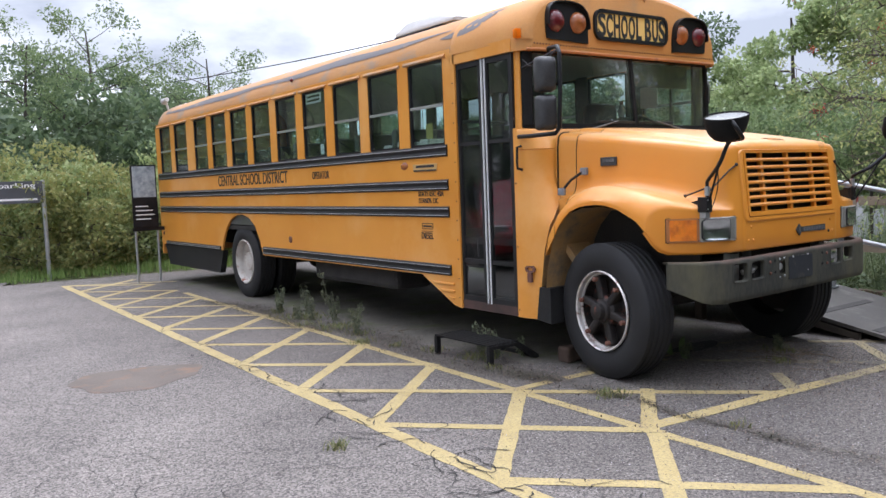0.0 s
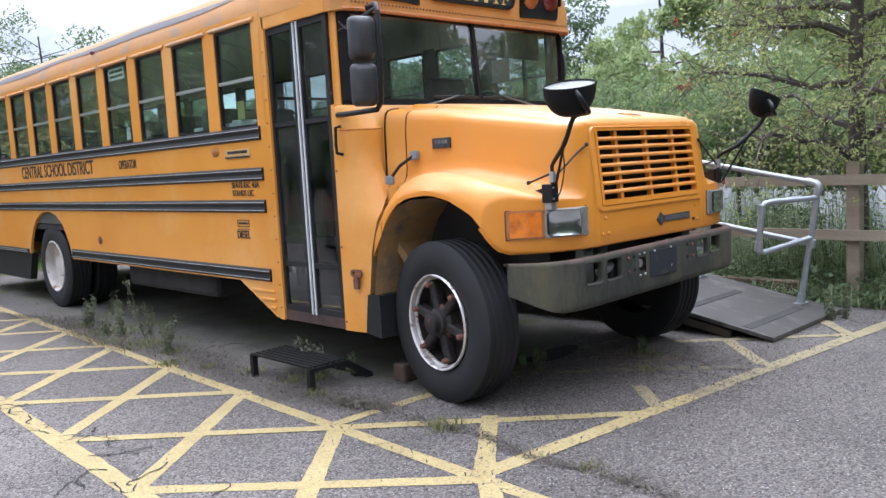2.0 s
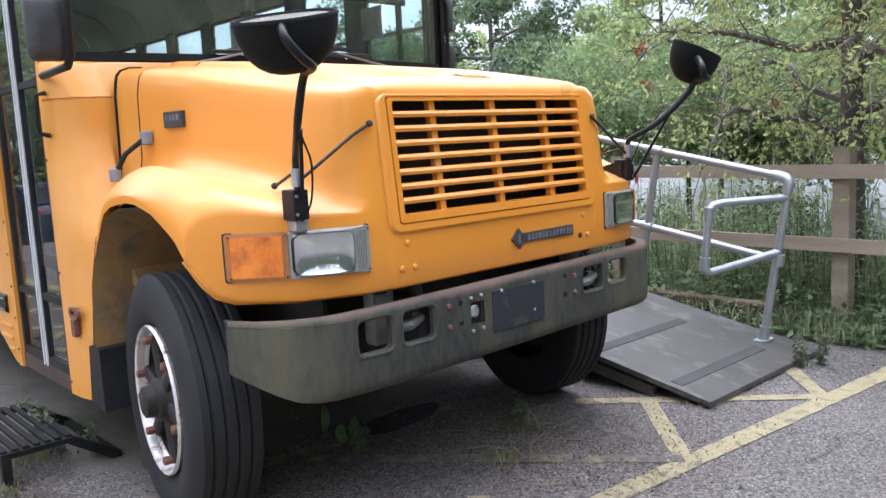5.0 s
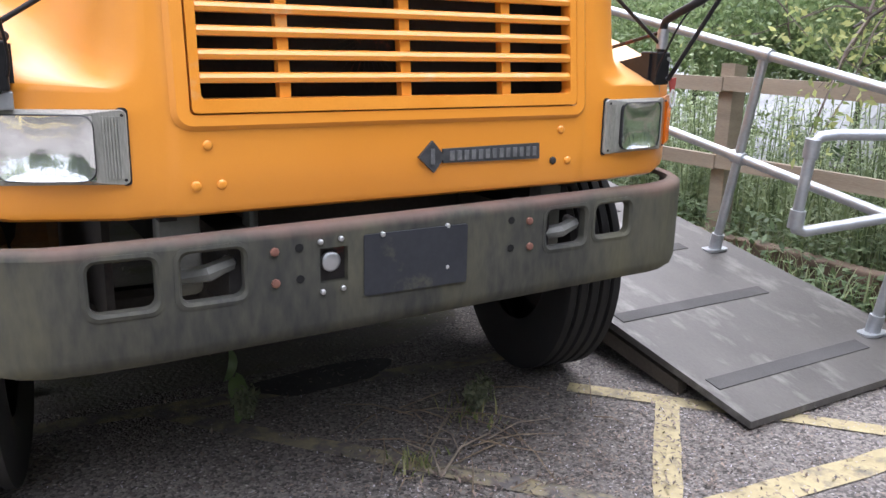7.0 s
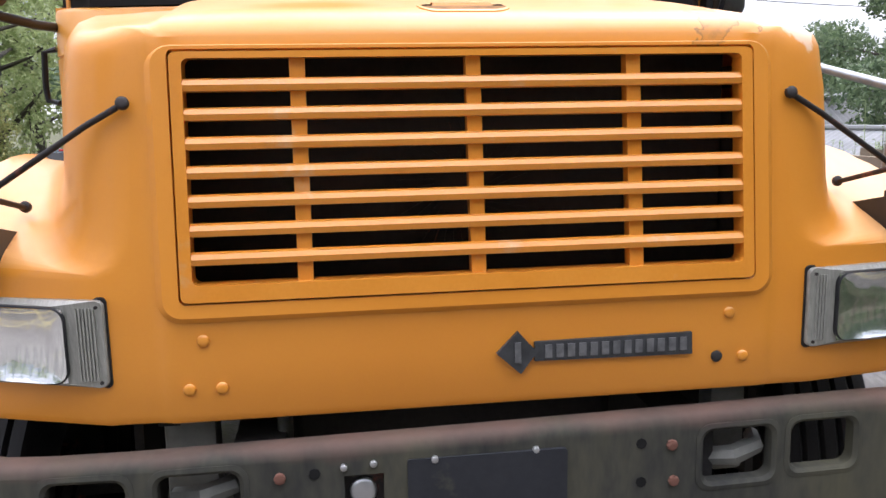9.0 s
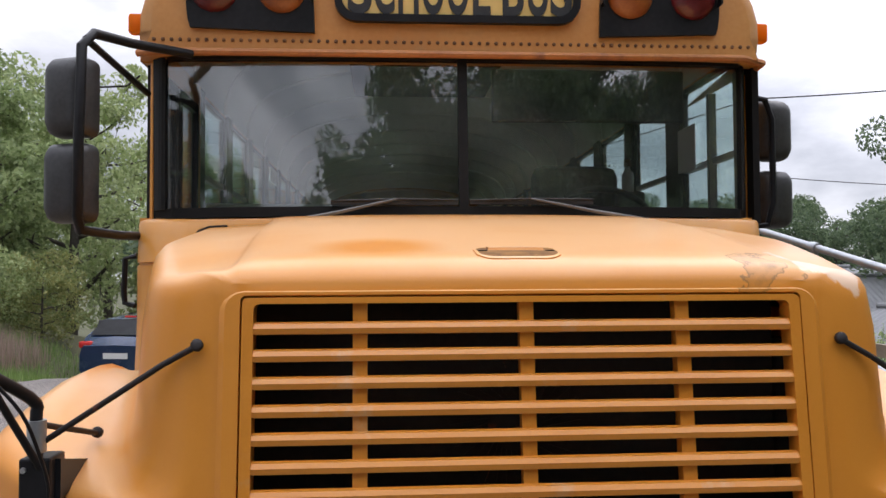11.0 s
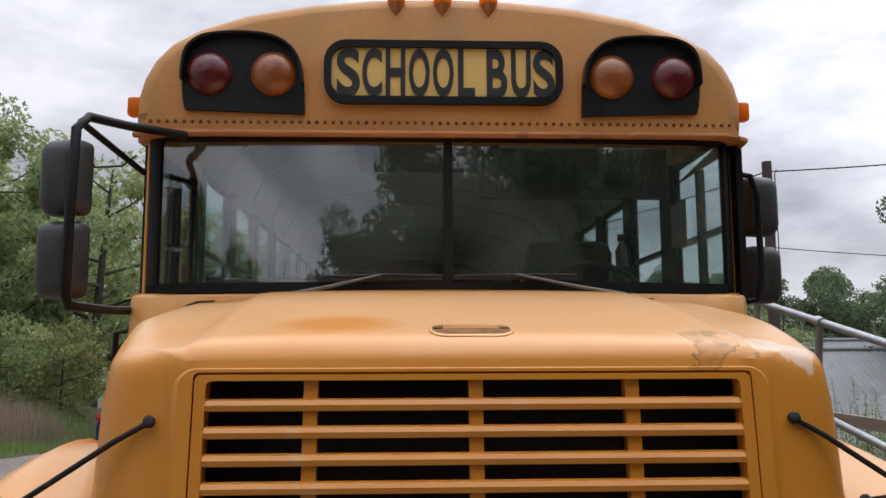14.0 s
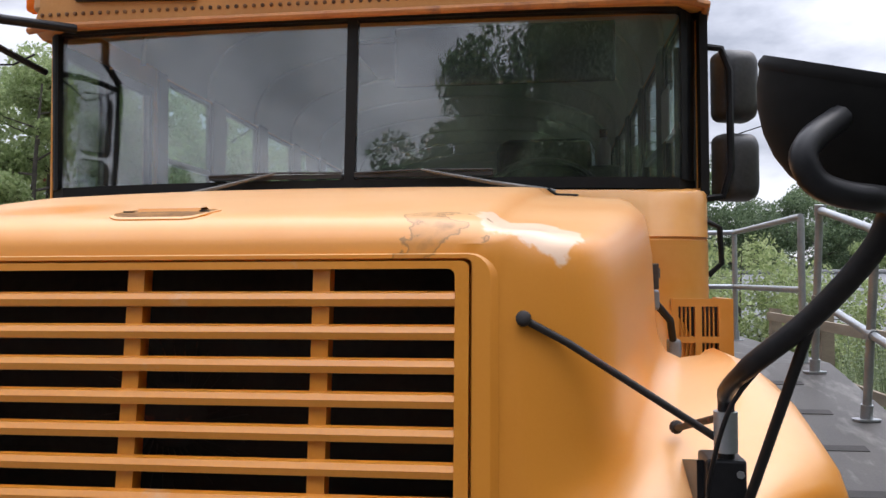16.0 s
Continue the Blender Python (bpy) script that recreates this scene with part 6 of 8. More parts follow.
bm = B()
o, o2 = rect(-0.090, 0.088, 0.046, 0.172, 0.034), rect(-0.084, 0.082, 0.054, 0.165, 0.029)
loft(bm, [[on_hood(p, u) for p in q] for q, u in ((o, -0.002), (o, 0.0018), (o2, 0.0022), (o2, -0.001))], True)
slot = part("hood_slot", bm, PALETOP, bus, "hood slot with its recess shade painted brown", smooth=True)
bm = B()
loft(bm, [[on_hood((k * w - 0.001, y), 0.0016) for k in (-1, -0.5, 0, 0.5, 1)] for y, w in ((0.053, 0.056), (0.058, 0.070), (0.066, 0.079), (0.080, 0.084), (0.10, 0.084), (0.12, 0.084), (0.14, 0.084), (0.152, 0.080), (0.160, 0.071), (0.166, 0.056))])
part("slot_inside", bm, surface("brown_slot_shade", (0.10, 0.045, 0.012), (0.32, 0.15, 0.035), 26, 0.9, bump=0.2), slot)
bm = B()
loft(bm, [[on_hood((x, y), u) for x in (-0.060, -0.03, 0.0, 0.03, 0.058)] for y, u in ((0.118, 0.001), (0.122, 0.007), (0.146, 0.007), (0.164, 0.0012))])
part("slot_lip", bm, PALETOP, slot, smooth=True)
# dark discs painted for the shade at the slot's ends
for x in (-0.072, 0.070):
    bm = B()
    disc(bm, on_hood((x, 0.110), 0.001), (0, 0, 1), 0.010, 0.002, 10)
    part("slot_end", bm, UNDER, slot)
# battery-box vent beside the cowl on the driver's side
bm = B()
VX, VZ = (1.052, 1.072, 1.122, 1.142, 1.192, 1.236), (1.06, 1.075, 1.155, 1.175, 1.255, 1.275, 1.372, 1.392, 1.484, 1.508)
for i in range(5):
    for k in range(9):
        if i in (1, 3) and k in (1, 3, 5, 7):
            continue
        box(bm, VX[i], VX[i + 1], 1.375, 1.40, VZ[k], VZ[k + 1])
box(bm, 1.216, 1.236, 1.40, 1.60, 1.06, 1.508)
bmesh.ops.remove_doubles(bm, verts=bm.verts, dist=0.0003)
vent = part("side_vent", bm, YELLOW, bus, "orange vent panel with upright slots")
for x0 in (1.072, 1.142):
    for z0, z1 in ((1.275, 1.372), (1.392, 1.484)):
        for k in range(3):
            bm = B()
            x = x0 + 0.0095 + 0.0125 * k
            box(bm, x, x + 0.004, 1.382, 1.397, z0 - 0.002, z1 + 0.002)
            part("vent_fin", bm, YELLOW, vent)
bm = B()
box(bm, 1.056, 1.214, 1.43, 1.58, 1.07, 1.50)
part("vent_back", bm, UNDER, vent)

bm = B()
slab(bm, [(0.955, 1.225), (0.985, 1.228), (0.980, 1.185), (0.966, 1.180)], "y", 0.028, 0.034)
strap = part("strap", bm, surface("faded_red_strap", (0.28, 0.035, 0.03), (0.40, 0.08, 0.06), 20, 0.8, bump=0.2), bus, "faded red strap end")
bm = B()
tube(bm, [(0.972 + 0.009 * math.sin(a), 0.027, 1.163 + 0.026 * math.cos(a)) for a in [2 * math.pi * k / 16 for k in range(17)]], 0.0035, 6)
part("link", bm, WHITEP, strap, "pale chain link", smooth=True)

# ---- bumper fittings ----
PALEMETAL = surface("scuffed_pale_steel", (0.15, 0.15, 0.14), (0.24, 0.24, 0.22), 14, 0.45, 0.3, bump=0.08)
# SEALR discs stand in for empty bolt holes, their dark painted flat
for x, z, mt in ((-0.387, 0.831, RUSTY), (-0.386, 0.753, RUSTY), (0.371, 0.834, RUSTY), (0.376, 0.759, RUSTY), (-0.324, 0.834, SEALR), (-0.323, 0.755, SEALR), (0.308, 0.841, SEALR), (0.309, 0.761, SEALR), (-0.27, 0.843, ALU), (-0.215, 0.846, ALU), (-0.265, 0.715, ALU), (-0.21, 0.718, ALU), (-0.10, 0.845, ALU), (0.095, 0.848, ALU), (0.095, 0.735, ALU)):
    bm = B()
    disc(bm, (x, bumper_y(x), z), (0, -1, 0), 0.011 if mt != ALU else 0.007, 0.002 if mt == SEALR else 0.006, 8, 0.0 if mt == SEALR else 0.003)
    part("bumper_fixing", bm, mt, bumper)
bm = B()
slab(bm, rect(-0.152, 0.156, 0.687, 0.848, 0.006), "y", -0.0605, -0.05)
part("plate_patch", bm, surface("bare_plate_patch", (0.009, 0.011, 0.016), (0.024, 0.026, 0.032), 4, 0.62, bump=0.08, spots=(0.10, 0.095, 0.06), spot_scale=5, spot_edge=(0.56, 0.72)), bumper, "smooth dark patch without a number plate")
bm = B()
box(bm, -0.27, -0.196, -0.035, 0.04, 0.735, 0.826)
part("socket_box", bm, HUBM, bumper)
bm = B()
disc(bm, (-0.235, -0.035, 0.785), (0, -1, 0), 0.026, 0.008, 16, 0.006)
part("socket", bm, ALU, bumper, smooth=True)
for x in (-0.53, 0.52):
    bm = B()
    tube(bm, [(x - 0.06, 0.03, 0.77), (x, -0.01, 0.785), (x + 0.05, 0.0, 0.80), (x + 0.07, 0.05, 0.80)], [0.018, 0.022, 0.02, 0.016], 8)
    part("tow_hook", bm, PALEMETAL, bumper, smooth=True)
for x in (-0.43, 0.43):
    bm = B()
    box(bm, x - 0.05, x + 0.05, 0.0, 0.35, 0.68, 0.86)
    part("bumper_arm", bm, UNDER, bumper)
for x0, x1, z1 in ((-0.62, -0.515, 0.945), (-0.40, -0.37, 0.94), (0.515, 0.60, 0.94)):
    bm = B()
    box(bm, x0, x1, 0.09, 0.16, 0.70, z1, bev=0.018)
    part("front_bracket", bm, PALEMETAL, bumper, "pale grey steel bracket behind the bumper", smooth=True)
bm = B()
lathe(bm, [(0.0001, 0.0), (0.06, 0.0)], (-0.0, 0.195, 1.33), (0, -1, 0), 24)
fan = part("fan_hub", bm, HUBM, bus)
for k in range(36):
    bm = B()
    a = k * math.pi / 18
    tube(bm, [(0.06 * math.cos(a), 0.185, 1.33 + 0.06 * math.sin(a)), (0.14 * math.cos(a + 0.2), 0.185, 1.33 + 0.14 * math.sin(a + 0.2))], 0.0018, 4)
    part("fan_wire", bm, HUBM, fan)

# ---- inside the bus ----
VINYL = surface("dark_green_vinyl", (0.014, 0.022, 0.018), (0.03, 0.042, 0.034), 6, 0.5, bump=0.1)
seat_meshes = None
for i in range(10):
    for x in (-0.72, 0.72):
        y = 3.05 + i * 0.74
        if seat_meshes is None:
            bm = B()
            box(bm, -0.44, 0.44, -0.02, 0.42, 0.40, 0.50, bev=0.03)
            a = part("passenger_seat", bm, VINYL, bus, smooth=True)
            bm = B()
            box(bm, -0.44, 0.44, 0.40, 0.50, 0.40, 1.02, bev=0.04)
            b = part("backrest", bm, VINYL, a, smooth=True)
            seat_meshes = (a.data, b.data)
        else:
            a, b = new("passenger_seat", seat_meshes[0]), new("backrest", seat_meshes[1])
            a.parent, b.parent = bus, a
        a.location = (x, y, 0.99)
bm = B()
box(bm, 0.42, 0.92, 2.05, 2.5, 1.34, 1.46, bev=0.04)
ds = part("driver_seat", bm, DARK, bus, "black driver's seat with headrest", smooth=True)
bm = B()
box(bm, 0.45, 0.89, 2.42, 2.54, 1.42, 2.20, bev=0.06)
part("backrest", bm, DARK, ds, smooth=True)
bm = B()
lathe(bm, [(0.0001, 0.0), (0.028, 0.0), (0.03, 0.02), (0.03, 0.09), (0.012, 0.12), (0.012, 0.135)], (0.925, 2.42, 2.06), (0, 0, 1), 16)
bottle = part("drink_bottle", bm, WHITEP, bus, "pale bottle with a brown cap by the driver's seat", smooth=True)
bm = B()
disc(bm, (0.925, 2.42, 2.19), (0, 0, 1), 0.018, 0.035, 14)
part("cap", bm, RUSTY, bottle)
bm = B()
box(bm, 0.86, 0.99, 2.35, 2.49, 1.0, 2.06, bev=0.01)
part("driver_locker", bm, INNER, bus, "dark locker beside the driver's seat")
bm = B()
n = 28
ringpts = [Vector((0.66 + 0.22 * math.cos(2 * math.pi * k / n), 1.86 + 0.11 * math.sin(2 * math.pi * k / n), 1.86 + 0.17 * math.sin(2 * math.pi * k / n))) for k in range(n + 1)]
tube(bm, ringpts, 0.014, 8)
tube(bm, [(0.44, 1.86, 1.86), (0.88, 1.86, 1.86)], 0.012, 6)
tube(bm, [(0.66, 1.86, 1.86), (0.66, 1.66, 1.5)], 0.03, 8)
part("steering_wheel", bm, DARK, bus, smooth=True)
bm = B()
box(bm, -1.05, 1.12, 1.58, 1.78, 1.55, 1.875, bev=0.04)
part("dashboard", bm, DARK, bus, smooth=True)
bm = B()
box(bm, 0.14, 0.91, 1.60, 1.625, 2.25, 2.46, bev=0.008)
part("sun_visor", bm, surface("smoked_visor", (0.01, 0.01, 0.012), (0.02, 0.02, 0.022), 3, 0.3, bump=0), bus)
bm = B()
tube(bm, [(-0.45, 2.5, 0.99), (-0.45, 2.5, 2.0), (-1.15, 2.5, 2.0)], 0.016, 8)
part("stanchion", bm, ALU, bus, smooth=True)
bm = B()
box(bm, -1.12, -0.45, 2.50, 2.53, 1.05, 1.75)
part("modesty_panel", bm, VINYL, bus)
PAPER = surface("white_paper", (0.70, 0.70, 0.68), (0.78, 0.78, 0.76), 6, 0.8, bump=0.02)
PAPERY = surface("yellow_paper", (0.30, 0.25, 0.05), (0.38, 0.31, 0.08), 6, 0.8, bump=0.02)
for y0, y1, z0, z1, mt in ((4.92, 5.28, 2.42, 2.535, PAPER), (4.90, 4.98, 1.84, 1.95, PAPER), (2.80, 2.90, 1.87, 2.01, PAPERY)):
    bm = B()
    box(bm, -1.180, -1.177, y0, y1, z0, z1)
    nt = part("notice", bm, mt, bus, "paper notice inside the window")
    if z0 > 2.4:
        for k in range(2):
            bm = B()
            box(bm, -1.1825, -1.1805, y0 + 0.03, y1 - 0.03, z0 + 0.02 + 0.045 * k, z0 + 0.045 + 0.045 * k)
            part("notice_bar", bm, INK, nt)
bm = B()
box(bm, 1.168, 1.172, 2.16, 2.38, 2.15, 2.36)
part("notice", bm, PAPER, bus, "paper notice in the driver's side window")
CROCH = surface("pale_bundle", (0.45, 0.43, 0.40), (0.62, 0.60, 0.56), 12, 0.8, bump=0.3)
bm = B()
for i in range(7):
    box(bm, -1.14, -1.0, 2.62 + i * 0.16, 2.76 + i * 0.16, 1.80, 1.86 + 0.01 * (i % 3), bev=0.015)
part("stacked_leaflets", bm, CROCH, bus, "pale leaflets stacked on the sill")

# ================= wheelchair ramp with tube rails =================
PLY = surface("grey_weathered_plywood", (0.042, 0.038, 0.034), (0.085, 0.078, 0.071), 2.6, 0.55, fine=60, bump=0.25, stretch=(2.2, 0.8, 1), spots=(0.19, 0.18, 0.165), spot_scale=3.1, spot_edge=(0.54, 0.74))
GRIP = surface("dark_grip_tape", (0.036, 0.034, 0.033), (0.064, 0.061, 0.058), 6, 0.85, fine=200, bump=0.3)
TIMBER = surface("weathered_fence_timber", (0.185, 0.147, 0.107), (0.30, 0.25, 0.185), 2.0, 0.85, fine=35, bump=0.3, stretch=(1, 1, 6))
TIMBERL = surface("weathered_rail_timber", (0.22, 0.178, 0.13), (0.34, 0.285, 0.215), 2.0, 0.85, fine=35, bump=0.3, stretch=(6, 0.7, 6))
# bearer timber coloured dark, standing in for the shaded gap under the deck
SHADET = surface("shade_dark_timber", (0.035, 0.028, 0.022), (0.075, 0.06, 0.045), 3, 0.9, bump=0.3)
SLOPE, RY0, RY1 = 0.190, -0.16, 4.75


def ramp_z(y):
    return 0.04 + SLOPE * (min(y, RY1) - RY0)


ramp = thing("access_ramp", (0, 0, 0), "grey plywood access ramp with dark grip strips beside the bus", "ramp")
bm = B()
slab(bm, [(RY0, 0.012), (RY0, 0.04), (RY1, ramp_z(RY1)), (RY1, ramp_z(RY1) - 0.05)], "x", 1.31, 2.62)
part("ramp_deck", bm, PLY, ramp)
bm = B()
slab(bm, [(RY1, ramp_z(RY1)), (7.4, ramp_z(RY1)), (7.4, ramp_z(RY1) - 0.05), (RY1, ramp_z(RY1) - 0.05)], "x", 1.31, 2.62)
part("platform_deck", bm, PLY, ramp)
for i in range(10):
    y = 0.03 + i * 0.53
    if y < RY1:
        bm = B()
        slab(bm, [(y, ramp_z(y) + 0.004), (y + 0.07, ramp_z(y + 0.07) + 0.004), (y + 0.07, ramp_z(y + 0.07)), (y, ramp_z(y))], "x", 1.36, 2.3)
        part("grip_strip", bm, GRIP, ramp)
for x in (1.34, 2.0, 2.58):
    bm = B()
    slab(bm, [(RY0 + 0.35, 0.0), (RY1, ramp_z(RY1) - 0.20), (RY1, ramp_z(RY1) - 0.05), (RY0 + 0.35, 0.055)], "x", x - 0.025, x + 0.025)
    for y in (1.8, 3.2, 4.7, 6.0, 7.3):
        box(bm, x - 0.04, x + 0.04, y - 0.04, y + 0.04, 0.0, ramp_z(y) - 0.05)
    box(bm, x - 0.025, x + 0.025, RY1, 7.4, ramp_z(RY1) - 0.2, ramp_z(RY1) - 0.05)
    part("bearer", bm, SHADET, ramp)

rail = thing("tube_handrail", (0, 0, 0), "galvanised tube handrail with clamp fittings along the ramp", "handrail")
RX, RT = 2.45, 0.0242


def top_z(y):
    return 1.112 + 0.203 * (y + 0.045)


def mid_z(y):
    return 0.605 + 0.182 * (y - 0.0)


def fitting(p, d, name="clamp", r=0.034, l=0.075):
    bm = B()
    p, d = Vector(p), Vector(d).normalized()
    tube(bm, [p - d * l / 2, p + d * l / 2], r, 12)
    part(name, bm, GALV, rail, smooth=True)


def post(y, lean_y, zt, zb, flange=True):
    bm = B()
    tube(bm, [(RX, y, zb), (RX, y + lean_y, zt)], RT, 12)
    part("post", bm, GALV, rail, smooth=True)
    if flange:
        bm = B()
        slab(bm, rect(RX - 0.075, RX + 0.075, y - 0.045, y + 0.045, 0.04), "z", zb - 0.004, zb + 0.008)
        tube(bm, [(RX, y, zb), (RX, y + lean_y * 0.08, zb + 0.09)], 0.033, 12)
        part("base_flange", bm, GALV, rail, smooth=True)


post(0.115, -0.153, top_z(-0.045) - 0.05, ramp_z(0.115))
post(1.04, -0.18, top_z(0.86), ramp_z(1.04))
post(2.35, -0.19, top_z(2.16), ramp_z(2.35))
post(3.66, -0.19, top_z(3.47), ramp_z(3.66))
post(4.54, -0.16, top_z(4.36), ramp_z(4.54))
d = (0, 1, 0.191)
bm = B()
tube(bm, [(RX, 0.0, top_z(0.0)), (RX, 4.38, top_z(4.38))], RT, 12)
part("top_rail", bm, GALV, rail, smooth=True)
bm = B()
tube(bm, [(RX, 0.02, mid_z(0.02)), (RX, 4.46, mid_z(4.46))], RT, 12)
part("mid_rail", bm, GALV, rail, smooth=True)
for y in (0.86, 2.16, 3.47):
    fitting((RX, y, top_z(y)), d)
    fitting((RX, y + 0.09, mid_z(y + 0.09)), d)
bm = B()
tube(bm, [(RX, 0.055, top_z(0.055)), (RX, 0.015, top_z(0.015)), (RX, -0.018, top_z(-0.018) - 0.003), (RX, -0.038, top_z(-0.04) - 0.018), (RX, -0.040, top_z(-0.04) - 0.045), (RX, -0.033, top_z(-0.04) - 0.09)], 0.033, 14)
part("elbow", bm, GALV, rail, smooth=True)
for y, z in ((0.02, mid_z(0.02)), (4.37, top_z(4.37)), (4.46, mid_z(4.46))):
    fitting((RX, y, z), (0, -0.16, 1), "elbow", 0.035, 0.07)
# the loop at the foot of the rail
loop = [(RX, -0.03, 0.995), (2.13, 0.21, 0.985), (2.08, 0.245, 0.975), (2.055, 0.26, 0.94), (2.05, 0.29, 0.61), (2.055, 0.29, 0.575), (2.09, 0.27, 0.565), (RX, 0.02, 0.66)]
bm = B()
tube(bm, loop, RT, 12)
part("end_loop", bm, GALV, rail, smooth=True)
for p in ((2.053, 0.262, 0.925), (2.05, 0.288, 0.62)):
    fitting(p, (0, 0.03, -0.33), "elbow", 0.033, 0.08)
# level rail round the platform
for y in (4.78, 6.82):
    post(y, 0.0, 1.995, ramp_z(y))
bm = B()
tube(bm, [(RX, 4.78, 1.995), (RX, 6.82, 1.995), (1.25, 7.1, 1.995)], RT, 12)
part("top_rail", bm, GALV, rail, smooth=True)
bm = B()
tube(bm, [(RX, 4.78, 1.48), (RX, 6.82, 1.48), (1.25, 7.1, 1.48)], RT, 12)
part("mid_rail", bm, GALV, rail, smooth=True)

# ================= timber post and rail fence =================
fence = thing("timber_fence", (0, 0, 0), "weathered timber post and rail fence", "fence")
FX = 3.42
for i, y in enumerate((-5.4, -3.6, -1.8, 0.015, 1.85, 3.7, 5.5, 7.3, 9.1)):
    bm = B()
    h = 1.24 if i == 3 else 1.20
    zt = h + 0.02 * math.sin(i * 2.2)
    slab(bm, [(FX - 0.06, -0.1), (FX + 0.06, -0.1), (FX + 0.06, zt), (FX - 0.06, zt + 0.015)], "y", y - 0.055, y + 0.055)
    part("post", bm, TIMBER, fence)
for y0, y1 in ((-5.4, -1.8), (-1.8, 1.85), (1.85, 5.5), (5.5, 9.1)):
    for z in (1.09, 0.585):
        bm = B()
        slab(bm, [(y0 + 0.005, z - 0.047), (y1 - 0.005, z - 0.047 + 0.01), (y1 - 0.005, z + 0.047 + 0.01), (y0 + 0.005, z + 0.047)], "x", FX - 0.10, FX - 0.062)
        part("rail", bm, TIMBERL, fence)
# low timber sleepers holding the bed beside the ramp
bm = B()
for y0, y1, x, z in ((0.42, 1.53, 3.19, 0.15), (1.55, 4.0, 3.22, 0.13), (-2.3, -0.42, 3.09, 0.12)):
    box(bm, x, x + 0.12, y0, y1, -0.03, z, bev=0.012)
tagged(part("timber_edging", bm, surface("damp_sleeper", (0.09, 0.062, 0.045), (0.18, 0.125, 0.09), 3, 0.9, bump=0.4)), "damp brown timber sleepers edging the planted bed", "edging")

# ================= trees and bushes =================
BARK = surface("grey_bark", (0.045, 0.038, 0.033), (0.11, 0.095, 0.08), 6, 0.9, fine=30, bump=0.5, dist=0.01)
LEAF_MID = leafy("mid_green_leaves", (0.120, 0.180, 0.058), (0.264, 0.336, 0.120), 0.5)
LEAF_DARK = leafy("dark_green_leaves", (0.070, 0.113, 0.046), (0.189, 0.254, 0.099), 0.45)
LEAF_SOFT = leafy("soft_green_leaves", (0.204, 0.276, 0.084), (0.408, 0.480, 0.180), 0.55)
LEAF_LIGHT = leafy("light_green_leaves", (0.230, 0.305, 0.086), (0.460, 0.517, 0.196), 0.5)
LEAF_YEL = leafy("yellowing_leaves", (0.187, 0.237, 0.061), (0.396, 0.374, 0.110), 0.45)


def leaves_mesh(rng, centres, radii, count, size, flat=0.5):
    """Small folded leaves strewn through and over a set of clumps."""
    k = rng.integers(0, len(centres), count)
    d = rng.normal(size=(count, 3))
    d /= np.linalg.norm(d, axis=1)[:, None]
    r = rng.uniform(0.35, 1.0, count) ** 0.5
    p = centres[k] + d * (radii[k] * r[:, None])
    a = rng.normal(size=(count, 3)) + d * 0.4
    a[:, 2] -= 0.35
    a /= np.linalg.norm(a, axis=1)[:, None]
    b = np.cross(a, rng.normal(size=(count, 3)))
    b /= np.linalg.norm(b, axis=1)[:, None]
    s = size * rng.uniform(0.6, 1.3, count)[:, None]
    n = np.cross(a, b)
    v = np.stack([p - a * s, p + b * s * 0.45 + n * s * 0.12, p + a * s, p - b * s * 0.45 + n * s * 0.12], 1).reshape(-1, 3)
    f = np.arange(count * 4).reshape(-1, 4)
    return v, f


def quads(name, v, f, material, parent, label=""):
    me = bpy.data.meshes.new(name)
    me.vertices.add(len(v))
    me.vertices.foreach_set("co", np.asarray(v, dtype=np.float32).ravel())
    me.loops.add(len(f) * 4)
    me.loops.foreach_set("vertex_index", np.asarray(f, dtype=np.int32).ravel())
    me.polygons.add(len(f))
    me.polygons.foreach_set("loop_start", np.arange(0, len(f) * 4, 4, dtype=np.int32))
    me.update(calc_edges=True)
    me.materials.append(material)
    ob = new(name, me)
    ob.parent = parent
    if label:
        ob["label"] = label
    return ob


